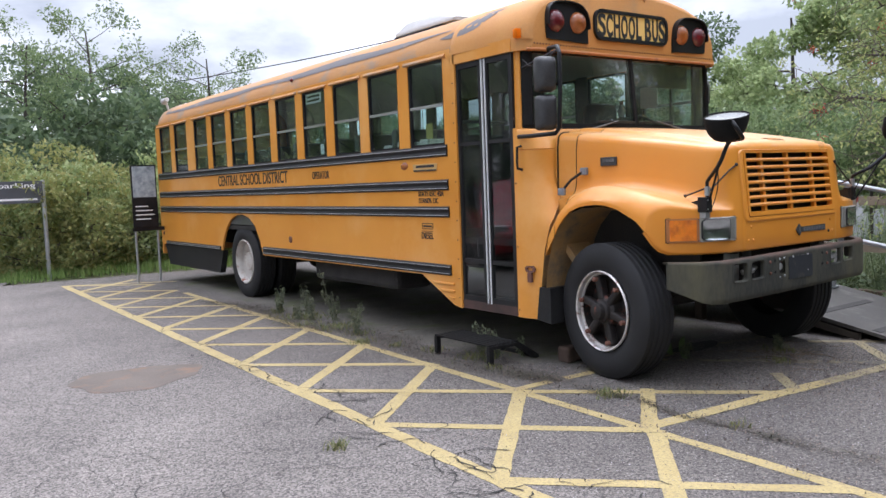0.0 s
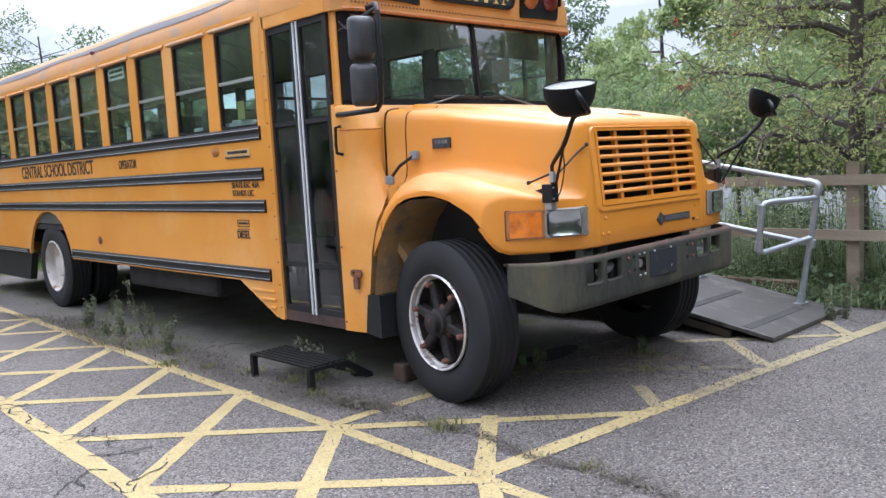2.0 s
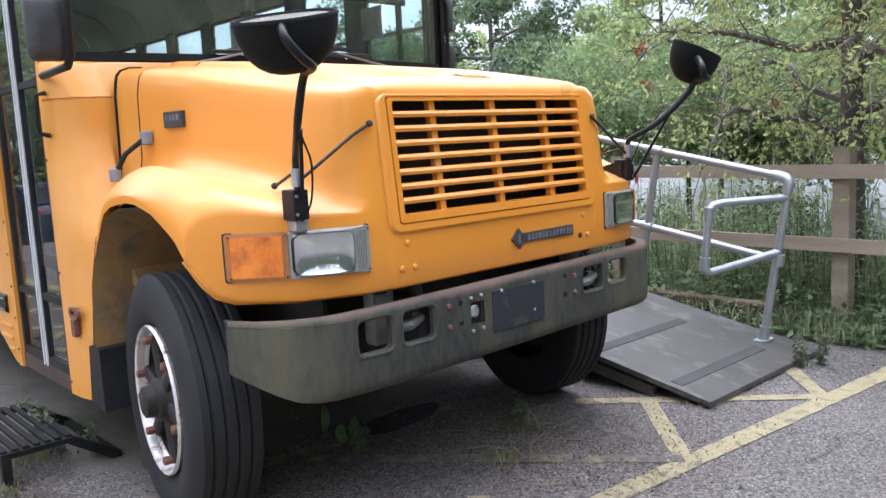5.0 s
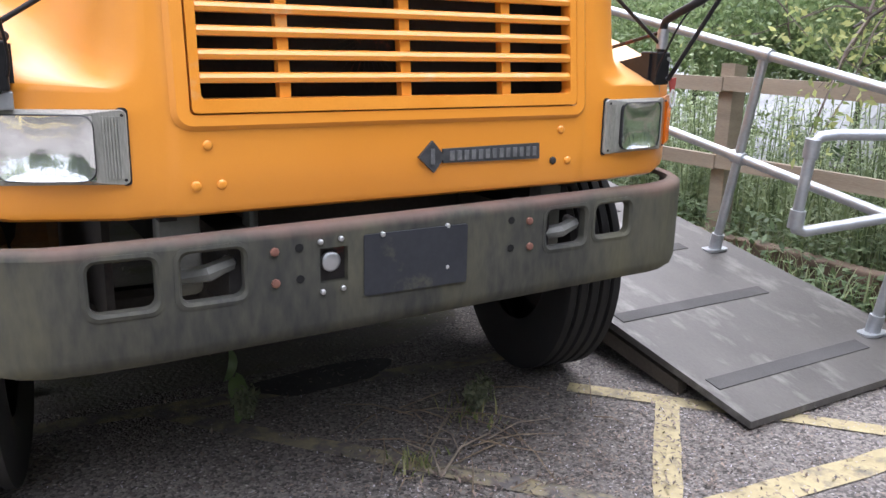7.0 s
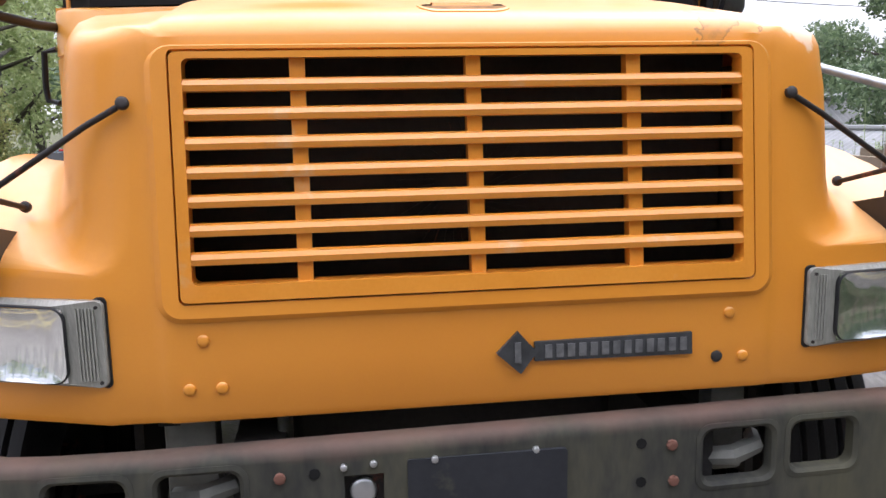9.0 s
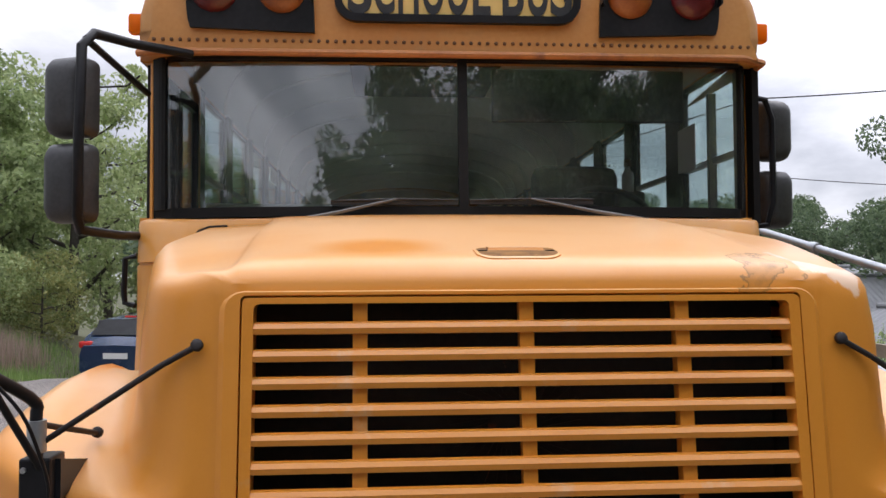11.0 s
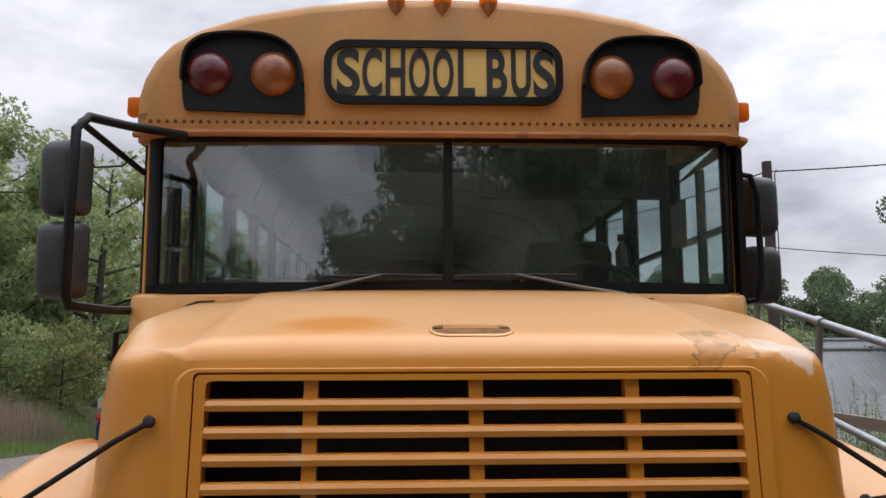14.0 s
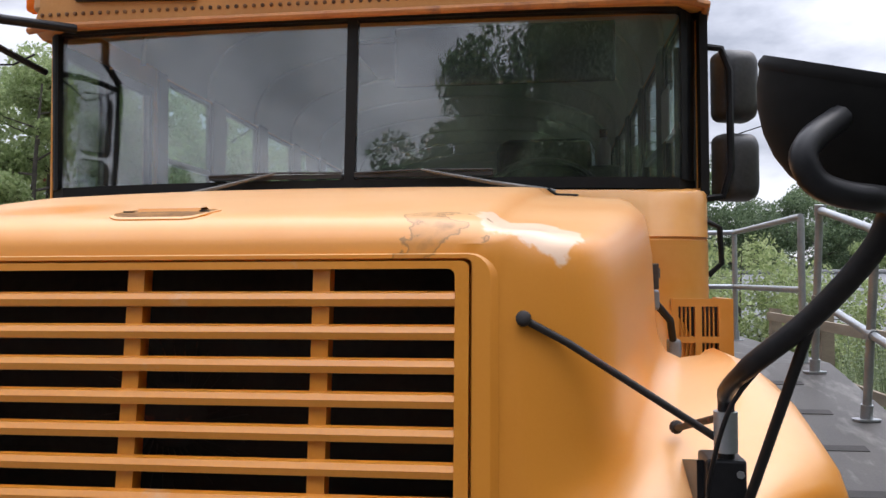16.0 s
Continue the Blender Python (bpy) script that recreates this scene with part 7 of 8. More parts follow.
def tree(name, at, height, spread, leaf, count, size, seed, label, trunk_r=0.16, low=0.25, limbs=9, twigs=3, category="tree", group="", clump=0.28, shape=1.0):
    rng = np.random.default_rng(seed)
    t = thing(name, at, label, category, group)
    bm = B()
    bend = rng.uniform(-0.05, 0.05, 2) * height
    spine = [Vector((bend[0] * (k / 6) ** 2, bend[1] * (k / 6) ** 2, height * 0.86 * k / 6 - 0.1)) for k in range(7)]
    tube(bm, spine, [trunk_r * (1 - 0.8 * k / 6) for k in range(7)], 8)
    cs, rs = [], []
    for i in range(limbs):
        h = low + (0.97 - low) * (i + 0.5) / limbs
        base = spine[0].lerp(spine[-1], min(h, 0.98))
        az = i * 2.4 + rng.uniform(-0.5, 0.5)
        reach = spread * (math.sin(math.pi * min(1, (h - low * 0.55) / (1.08 - low * 0.55))) ** 0.6) * rng.uniform(0.75, 1.1) * shape
        rise = height * rng.uniform(0.02, 0.14)
        tip = base + Vector((math.cos(az) * reach, math.sin(az) * reach, rise))
        mid = base.lerp(tip, 0.5) + Vector((0, 0, -0.04 * reach))
        r0 = trunk_r * (1 - 0.75 * h) * 0.55
        tube(bm, [base, mid, tip], [r0, r0 * 0.6, r0 * 0.18], 6)
        for j in range(twigs):
            q = mid.lerp(tip, rng.uniform(0.0, 1.0)) + Vector(rng.normal(size=3) * clump * spread * 0.55)
            tube(bm, [mid.lerp(tip, 0.3 + 0.2 * j), q], [r0 * 0.3, r0 * 0.08], 5)
            cs.append(q)
            rs.append(clump * spread * rng.uniform(0.6, 1.15))
        cs.append(tip)
        rs.append(clump * spread * rng.uniform(0.7, 1.1))
    part("trunk", bm, BARK, t, smooth=True)
    c = np.array([tuple(q) for q in cs])
    r = np.array(rs)[:, None] * np.array([1, 1, 0.75])
    v, f = leaves_mesh(rng, c, r, count, size)
    quads("crown", v, f, leaf, t)
    return t


def spread_copies(src, places):
    for x, y, s, turn in places:
        m = Matrix.Translation((x, y, ground_z(x, y))) @ Matrix.Rotation(radians(turn), 4, 'Z') @ Matrix.Diagonal((s, s, s, 1))
        copy_thing(src, m)


oak = tree("tree", (-12.2, 22.5, -0.6), 9.0, 3.2, LEAF_LIGHT, 11000, 0.10, 3, "tall light green tree with an airy crown", 0.2, 0.12, 18, 5, group="wood round the car park", clump=0.21)
dark = tree("tree", (-2.4, 24.5, -0.4), 7.6, 3.0, LEAF_DARK, 34000, 0.072, 5, "dark green broad-leaved tree in the wood", 0.22, 0.08, 16, 4, group="wood round the car park", clump=0.25)
ash = tree("tree", (-0.3, 18.3, 0.0), 6.6, 1.9, LEAF_MID, 6500, 0.045, 8, "thin-leaved light green ash tree with open branches", 0.09, 0.35, 14, 6, group="wood round the car park", clump=0.2)
light = tree("tree", (-10.8, 19.5, 0), 8.4, 2.6, LEAF_SOFT, 20000, 0.082, 11, "mid green young tree with small leaves", 0.14, 0.10, 14, 4, group="wood round the car park", clump=0.24)
spread_copies(oak, [(-9.5, 23.2, 0.98, 215), (-13.6, 27, 1.0, 80), (-15.5, 24, 1.0, 200), (-12, 34, 1.1, 20), (-17, 30, 1.2, 130), (24, 17, 0.95, 60), (28, 22, 1.05, 10), (20, 22, 0.95, 150), (27, 9, 1.0, 70),
                    (-22, 16, 1.1, 40), (-25, 7, 1.15, 100), (-26, -3, 1.1, 300), (-15, -17, 0.7, 30), (10.5, -14.5, 1.0, 100), (16, -8, 1.05, 190), (-21, -12, 1.0, 75), (12.5, -6, 0.9, 280)])
spread_copies(dark, [(5, 33, 0.85, 200), (11, 31, 0.95, 60), (7, 37, 1.15, 300), (16, 38, 1.10, 150), (18.5, 31, 0.95, 80), (12.5, 39, 1.1, 20), (9, 33, 0.95, 100), (14, 34, 1.0, 10), (21, 36, 1.08, 230), (18.5, 36, 1.05, 30), (15.4, 18.2, 1.15, 45), (15.2, 14.4, 1.18, 160), (27, 32, 1.25, 330), (32, 14, 1.1, 120), (22, 28, 1.0, 40), (-21, 25, 1.2, 90), (-5.4, -13.5, 0.72, 0), (-3.3, -14.0, 0.76, 200), (-7.6, -13.0, 0.80, 40), (-9.8, -12.5, 0.80, 160), (11.5, -9.5, 1.4, 33), (14.5, -8.0, 1.45, 210), (9.2, -14.5, 1.6, 111), (-0.6, -13.5, 0.98, 30), (2.3, -13.2, 1.3, 75), (5.0, -13.2, 1.35, 140), (8.0, -12.4, 1.35, 310), (3.7, -15.0, 1.5, 222), (1.3, -16.5, 1.55, 120), (6.9, -15.4, 1.6, 15), (10.2, -12.6, 1.45, 250), (13.5, -12, 1.2, 260), (23, 2, 1.1, 20), (18, -3, 1.15, 300)])
spread_copies(ash, [(2.9, 19.0, 0.92, 120), (-1.9, 19.5, 0.95, 210), (18, 13, 1.0, 33)])
spread_copies(light, [(-9.2, 35.5, 1.1, 90), (-14.5, 33.0, 1.0, 170), (-13.2, 20.0, 0.95, 250), (16, 0.5, 1.25, 45), (17.5, 7.5, 1.3, 140), (15.0, -4.5, 1.2, 260), (19.5, 11.5, 1.25, 10), (19, 12.5, 0.95, 210), (12.5, 27, 0.74, 300), (-8.0, -15, 0.8, 99), (16.5, 4.5, 1.1, 140), (-12, 17.5, 0.85, 190)])
wild = tree("bush", (0.8, 16.6, 0), 3.9, 2.0, LEAF_DARK, 7000, 0.10, 26, "dark green overgrown hawthorn bush", 0.08, 0.04, 14, 4, "bush", "hedge behind the bus", clump=0.30)
spread_copies(wild, [(-1.4, 17.4, 1.05, 60), (3.0, 17.6, 0.72, 140), (-3.4, 18.2, 1.15, 300), (-3.3, 20.6, 1.1, 20), (8, 24, 0.8, 99), (9.5, 4.0, 0.8, 10), (7.5, -2.0, 0.9, 70), (7.0, -5.5, 1.0, 310)])
bush = tree("bush", (-2.6, 14.2, 0), 2.6, 1.3, LEAF_YEL, 6000, 0.055, 21, "yellow-green bramble bush on the verge", 0.05, 0.04, 14, 4, "bush", "hedge behind the bus", clump=0.32)
bush2 = tree("bush", (-0.6, 14.4, 0), 2.5, 1.4, LEAF_LIGHT, 6000, 0.055, 22, "light green bramble bush on the verge", 0.05, 0.04, 14, 4, "bush", "hedge behind the bus", clump=0.32)
spread_copies(bush, [(-1.7, 13.7, 0.85, 90), (-3.0, 16.9, 0.9, 200), (-8.4, 18.4, 0.8, 50), (0.6, 13.9, 0.9, 300)])
spread_copies(bush2, [(-2.0, 14.9, 0.95, 30), (-2.6, 15.6, 1.0, 250), (1.6, 14.5, 1.1, 90), (2.8, 13.6, 1.0, 10), (-9.6, 17.4, 0.9, 120), (6.8, 8.0, 0.8, 20), (7.5, 10.5, 0.9, 120), (6.4, 5.2, 0.7, 220), (8.3, 1.7, 0.75, 44), (4.6, 16.2, 1.0, 70), (6.2, 16.6, 1.05, 180), (7.6, 17.4, 0.9, 260)])
shrub = tree("shrub", (7.4, 3.1, ground_z(7.4, 3.1)), 4.1, 1.7, LEAF_MID, 13000, 0.045, 52, "dense green shrub with bare stems below the fence", 0.07, 0.76, 9, 5, "shrub", "shrubs below the fence", clump=0.28)
spread_copies(shrub, [(7.9, 0.4, 1.05, 70), (7.3, 5.7, 0.98, 190), (8.8, 2.0, 1.2, 300), (7.2, -2.2, 1.0, 20), (9.2, 4.6, 1.25, 120)])
LEAF_ROW = leafy("rowan_leaves", (0.19, 0.25, 0.065), (0.48, 0.50, 0.155), 0.55)
TWIGB = surface("grey_brown_twigs", (0.07, 0.055, 0.045), (0.20, 0.165, 0.135), 9, 0.9, bump=0.2)


def twiggy_tree(at, seed, label, lean=(0.0, 0.0)):
    """A low spreading tree: long level limbs, a mesh of thin bare twigs, and small leaves in sprays at their ends."""
    rng = np.random.default_rng(seed)
    t = thing("rowan_tree", at, label, "tree")
    bm = B()
    spine = [Vector((lean[0] * k / 6 + 0.05 * math.sin(1.7 * k), lean[1] * k / 6, 0.82 * k - 0.1)) for k in range(7)]
    tube(bm, spine, [0.105 * (1 - 0.12 * k) for k in range(7)], 9)
    part("trunk", bm, BARK, t, smooth=True)
    limbs, twigs, cs = B(), B(), []
    for i in range(26):
        h = 1.15 + 3.5 * (i / 25) ** 0.9
        k = min(5.99, (h + 0.1) / 0.82)
        base = spine[int(k)].lerp(spine[int(k) + 1], k - int(k))
        az = i * 2.4 + rng.uniform(-0.4, 0.4)
        reach = rng.uniform(1.5, 2.6) * (1.0 - 0.35 * (i / 25))
        if math.cos(az) < -0.2:
            reach *= 0.62        # kept short over the ramp
        out = Vector((math.cos(az), math.sin(az), 0))
        pts = [base + out * reach * q + Vector((0, 0, reach * (0.34 * q - 0.20 * q * q))) + Vector(rng.normal(size=3) * 0.05 * (q > 0)) for q in (0, 0.25, 0.5, 0.75, 1.0)]
        tube(limbs, pts, [0.045, 0.035, 0.026, 0.017, 0.007], 6)
        for j in range(22):
            q = rng.uniform(0.15, 1.0) * 4
            root = pts[int(min(q, 3.99))].lerp(pts[int(min(q, 3.99)) + 1], q - int(min(q, 3.99)))
            d = (out * rng.uniform(0.1, 0.9) + Vector(rng.normal(size=3)) * 0.75)
            d.z = d.z * 0.6 + 0.05
            d.normalize()
            ln = rng.uniform(0.35, 0.95)
            mid = root + d * ln * 0.5 + Vector((0, 0, 0.05))
            tip = root + d * ln + Vector((0, 0, -0.10 * ln))
            tube(twigs, [root, mid, tip], [0.0085, 0.0055, 0.0022], 4, cap=False)
            for e in range(3):
                side = mid + (tip - mid) * rng.uniform(0, 1)
                end = side + Vector(rng.normal(size=3)) * 0.16
                tube(twigs, [side, end], [0.004, 0.0015], 4, cap=False)
                if rng.uniform() < 0.85:
                    cs.append(end)
            cs.append(tip)
    part("limb", limbs, BARK, t, smooth=True)
    tagged(part("twig_growth", twigs, TWIGB, t), kind="stuff")
    c = np.array([tuple(q) for q in cs])
    v, f = leaves_mesh(rng, c, np.tile([0.15, 0.15, 0.09], (len(c), 1)), 26000, 0.026)
    quads("crown", v, f, LEAF_ROW, t)
    return t


rowan = twiggy_tree((4.15, 0.25, -0.1), 31, "rowan tree with red berries and many bare twigs behind the fence")

# ================= small things round the bus =================
# slatted metal step by the door
step = thing("slatted_step", (0, 0, 0), "low black slatted metal step by the bus door", "step")
STEPM = surface("black_step_steel", (0.006, 0.006, 0.007), (0.018, 0.017, 0.016), 12, 0.7, bump=0.2)
STEPM.node_tree.nodes["Principled BSDF"].inputs["Specular IOR Level"].default_value = 0.22
for i in range(7):
    bm = B()
    x = -1.535 + i * 0.046
    box(bm, x, x + 0.026, 1.655, 2.385, 0.160, 0.172)
    part("slat", bm, STEPM, step)
for y in (1.66, 2.37):
    bm = B()
    box(bm, -1.54, -1.225, y - 0.018, y + 0.018, 0.135, 0.160)
    part("end_bar", bm, STEPM, step)
    bm = B()
    box(bm, -1.54, -1.50, y - 0.02, y + 0.02, 0.0, 0.135)
    part("leg", bm, STEPM, step)
    bm = B()
    slab(bm, [(-1.26, 0.135), (-1.225, 0.16), (-1.02, 0.03), (-1.02, 0.0), (-1.06, 0.0)], "y", y - 0.02, y + 0.02)
    part("sloping_leg", bm, STEPM, step)
bm = B()
box(bm, -1.06, -1.02, 1.66, 2.37, 0.0, 0.03)
part("foot_bar", bm, STEPM, step)

# stone under the front wheel
bm = B()
box(bm, -1.02, -0.86, 1.30, 1.42, 0.0, 0.13, bev=0.02)
tagged(part("wheel_chock", bm, surface("dirty_brown_block", (0.05, 0.032, 0.024), (0.10, 0.065, 0.048), 9, 0.9, bump=0.3)), "rusty brown block behind the front wheel", "chock")

# manhole-like patch in the asphalt
PATCH = surface("brown_stained_patch", (0.105, 0.086, 0.072), (0.155, 0.128, 0.108), 3, 0.9, fine=150, bump=0.5, spots=(0.19, 0.12, 0.08), spot_scale=4, spot_edge=(0.52, 0.68))
bm = B()
pts = []
for k in range(40):
    a = 2 * math.pi * k / 40
    r = 1 + 0.09 * math.sin(3 * a + 1) + 0.05 * math.sin(7 * a)
    pts.append((-3.76 + 0.50 * r * math.cos(a), 3.40 + 0.42 * r * math.sin(a)))
slab(bm, pts, "z", -0.01, 0.003)
tagged(part("asphalt_patch", bm, PATCH), "round darker patch of mended asphalt", "patch", kind="structure")

# cracks in the asphalt
CRACK = surface("dark_crack", (0.02, 0.02, 0.02), (0.045, 0.043, 0.04), 8, 0.95, bump=0.2)
bm = B()
rng = np.random.default_rng(5)


def crack(x, y, a, n, w):
    prev = None
    for i in range(n):
        a += rng.normal() * 0.6
        x, y = x + 0.035 * math.cos(a), y + 0.035 * math.sin(a)
        ww = w * rng.uniform(0.4, 1.2)
        s = (-math.sin(a) * ww, math.cos(a) * ww)
        cur = (bm.verts.new((x + s[0], y + s[1], 0.0065)), bm.verts.new((x - s[0], y - s[1], 0.0065)))
        if prev:
            bm.faces.new((prev[0], prev[1], cur[1], cur[0]))
        prev = cur


for x, y, a, n in ((-4.6, 0.6, 1.2, 22), (-4.3, 0.2, 0.4, 14), (-4.7, 1.9, 0.2, 18), (-3.9, 2.2, 1.4, 14), (-2.5, -0.9, 0.9, 22), (-3.4, 0.1, 0.8, 26), (-3.05, -0.3, 1.5, 60), (-3.0, 2.0, 1.55, 30), (-5.4, 3.2, 0.9, 20), (-0.2, -0.9, -0.3, 26), (0.9, -0.8, 0.3, 20), (-2.1, 0.5, 1.1, 16)):
    crack(x, y, a, n, 0.0032)
for i in range(34):         # short cracks that cross the outer line
    y = -2.2 + i * 0.36
    crack(outer_x(y) + rng.uniform(-0.12, 0.12), y, rng.uniform(0, 6.28), int(rng.integers(6, 15)), 0.0042)
for i in range(26):         # a ragged crack that follows the outer line and throws branches
    y = -2.9 + i * 0.30
    crack(outer_x(y) + 0.02 + rng.uniform(-0.03, 0.03), y, 1.55 + rng.normal() * 0.25, int(rng.integers(9, 14)), 0.0062)
    if i % 3 == 0:
        crack(outer_x(y), y, rng.choice((0.3, 2.6)) + rng.normal() * 0.3, int(rng.integers(8, 22)), 0.0045)
for i in range(16):
    crack(rng.uniform(-5.6, -3.8), rng.uniform(-1.0, 2.6), rng.uniform(0, 6.28), int(rng.integers(10, 26)), 0.0026)
tagged(part("asphalt_crack", bm, CRACK), "fine dark cracks across the asphalt", "crack", kind="stuff")

# ---- signs on the verge ----
GREYB = surface("dark_grey_sign", (0.065, 0.07, 0.08), (0.085, 0.09, 0.10), 4, 0.5, bump=0.02)
WTXT = surface("white_lettering", (0.75, 0.75, 0.75), (0.8, 0.8, 0.8), 5, 0.6, bump=0)
nos = thing("parking_sign", (-3.25, 13.0, 0), "grey parking sign board on steel posts in the grass", "sign")
bm = B()
box(bm, -0.62, 0.60, -0.012, 0.012, 1.385, 1.785, bev=0.004)
board = part("sign_board", bm, GREYB, nos)
lettering("sign_lettering", "No parking", facing("-y", (0.02, -0.0135, 1.695)), 0.92, 0.115, WTXT, board, bold=0.01)
bm = B()
box(bm, -0.50, 0.50, -0.0145, -0.012, 1.44, 1.475)
part("text_bar", bm, WTXT, board)
for x in (-0.58, 0.61):
    bm = B()
    tube(bm, [(x, 0.035, -0.05), (x, 0.035, 1.80)], 0.038, 12)
    part("post", bm, GALV, nos, smooth=True)
brd = thing("notice_board", (-1.535, 10.62, 0), "dark picture notice board on two steel posts behind the bus", "sign")
bm = B()
box(bm, -0.205, 0.205, -0.015, 0.015, 0.92, 1.95, bev=0.004)
bb = part("notice_panel", bm, BLACKP, brd)
PICT = surface("grey_picture", (0.16, 0.19, 0.21), (0.50, 0.54, 0.56), 7, 0.5, fine=25, bump=0)
bm = B()
box(bm, -0.185, 0.185, -0.0185, -0.014, 1.42, 1.93)
part("picture", bm, PICT, bb, "blurred grey picture")
for k, w in enumerate((0.24, 0.30, 0.28, 0.20)):
    bm = B()
    box(bm, -0.16, -0.16 + w, -0.0185, -0.015, 1.05 + 0.07 * k, 1.068 + 0.07 * k)
    part("text_bar", bm, WTXT, bb)
for x in (-0.17, 0.19):
    bm = B()
    tube(bm, [(x, 0.03, -0.05), (x, 0.03, 1.0)], 0.02, 10)
    part("post", bm, GALV, brd, smooth=True)
bm = B()
box(bm, -0.21, 0.30, 0.0, 0.05, 0.86, 0.92)
part("cross_bar", bm, BLACKP, brd)

# ---- weeds, grass, leaf litter ----
def blades(name, label, places, height, width, material, seed, lean=0.35, category="grass"):
    rng = np.random.default_rng(seed)
    n = len(places)
    p = np.array(places, dtype=float)
    h = height * rng.uniform(0.45, 1.15, n)
    az, ln = rng.uniform(0, 2 * np.pi, n), rng.uniform(0.05, lean, n)
    d = np.stack([np.cos(az), np.sin(az), np.zeros(n)], 1)
    s = np.stack([-np.sin(az), np.cos(az), np.zeros(n)], 1) * (width * rng.uniform(0.6, 1.2, n))[:, None]
    up = np.array([0, 0, 1.0])
    mid = p + up * (h * 0.55)[:, None] + d * (h * ln * 0.4)[:, None]
    tip = p + up * h[:, None] * 0.95 + d * (h * ln)[:, None]
    v = np.stack([p - s, p + s, mid + s * 0.7, mid - s * 0.7, tip + s * 0.1, tip - s * 0.1], 1).reshape(-1, 3)
    b = np.arange(n)[:, None] * 6
    f = np.concatenate([b + np.array([0, 1, 2, 3]), b + np.array([3, 2, 4, 5])])
    ob = quads(name, v, f, material, None, "")
    return tagged(ob, label, category, kind="stuff")


def strew(rng, n, x0, x1, y0, y1, z=0.0, f=None):
    x, y = rng.uniform(x0, x1, n), rng.uniform(y0, y1, n)
    if f is not None:
        k = f(x, y)
        x, y = x[k], y[k]
    return [(a, b, ground_z(a, b) + 0.04 if z is None else z) for a, b in zip(x, y)]


# dry twigs and stalks lying in front of the bumper
TWIG = surface("dry_twig", (0.10, 0.075, 0.05), (0.20, 0.15, 0.10), 20, 0.9, bump=0.2)
rngt = np.random.default_rng(77)
for i in range(46):
    x, y = 0.42 + rngt.normal() * 0.30, 0.28 + rngt.normal() * 0.22
    if i > 30:
        x, y = rngt.uniform(-1.7, -1.0), rngt.uniform(0.3, 4.5)
    a, ln = rngt.uniform(0, 6.28), rngt.uniform(0.08, 0.34)
    bm = B()
    d2 = Vector((math.cos(a), math.sin(a), 0))
    tube(bm, [Vector((x, y, 0.006)), Vector((x, y, 0.02)) + d2 * ln * 0.5 + Vector((rngt.normal() * 0.012, rngt.normal() * 0.012, 0)), Vector((x, y, 0.008)) + d2 * ln], [0.003, 0.0025, 0.001], 5)
    tagged(part("twig", bm, TWIG), "dry brown twig lying on the asphalt", "twig", "twigs on the ground")

branch = thing("fallen_branch", (0, 0, 0), "bare grey fallen branch lying in front of the bus", "branch")
BRW = surface("grey_dead_wood", (0.11, 0.085, 0.065), (0.22, 0.18, 0.14), 20, 0.9, bump=0.2)
fork = [((0.17, 0.07), (0.30, 0.17), (0.44, 0.21), (0.56, 0.33)), ((0.17, 0.07), (0.22, 0.22), (0.36, 0.37), (0.58, 0.55)), ((0.30, 0.17), (0.33, 0.27), (0.31, 0.34), (0.33, 0.40)), ((0.44, 0.21), (0.58, 0.24), (0.70, 0.21), (0.78, 0.25)), ((0.36, 0.37), (0.42, 0.43), (0.52, 0.44), (0.60, 0.41)), ((0.22, 0.22), (0.17, 0.30), (0.20, 0.38), (0.19, 0.44)), ((0.56, 0.33), (0.62, 0.40), (0.72, 0.42), (0.80, 0.48)), ((0.33, 0.27), (0.26, 0.30), (0.24, 0.36), (0.27, 0.41))]
for k, pts in enumerate(fork):
    bm = B()
    tube(bm, [(x, y, 0.008 + 0.035 * math.sin(math.pi * (i + 0.6) / 4.2) * (1 - 0.06 * k)) for i, (x, y) in enumerate(pts)], [0.0045 if k < 2 else 0.0028, 0.0038 if k < 2 else 0.0024, 0.0028 if k < 2 else 0.0016, 0.001], 6)
    part("limb", bm, BRW, branch, smooth=True)
curl_leaf = leafy("pale_green_strap_leaf", (0.10, 0.16, 0.04), (0.17, 0.23, 0.07), 0.3)
for x, y, a, r in ((-0.20, 1.13, 40, 0.07), (-0.22, 0.92, 70, 0.05), (-0.27, 0.74, 60, 0.095)):
    bm = B()
    m = Matrix.Translation((x, y, 0)) @ Matrix.Rotation(radians(a), 4, 'Z')
    loft(bm, [[m @ Vector((r * math.sin(t) + w * 0.3, w, 0.004 + r * (1 - math.cos(t)))) for w in (-0.026 * k, 0.0, 0.026 * k)] for t, k in [(2.6 * i / 9, math.sin(math.pi * (i + 0.4) / 10)) for i in range(10)]])
    tagged(part("strap_leaf", bm, curl_leaf, smooth=True), "curled green strap-like leaf on the asphalt", "leaf", "curled leaves")

rng = np.random.default_rng(17)
edge = lambda x: np.interp(x, [-13, -9.5, -7.5, -6.43, -6.2, -6.1, -3.5, -3.4, -1.0, 3], [9.4, 9.8, 10.8, 11.95, 12.4, 17.5, 17.5, 12.35, 12.1, 11.4])
verge = strew(rng, 36000, -13, 3.0, 9.4, 17.5, None, lambda x, y: y > edge(x) + rng.uniform(-0.1, 0.3, len(x)))
blades("verge_grass", "rough green grass on the verge", verge, 0.20, 0.007, GRASS, 1)
DRY = leafy("dry_weed_stems", (0.24, 0.17, 0.10), (0.44, 0.33, 0.21), 0.3)
GRN = leafy("weed_green", (0.19, 0.25, 0.085), (0.40, 0.45, 0.20), 0.6)
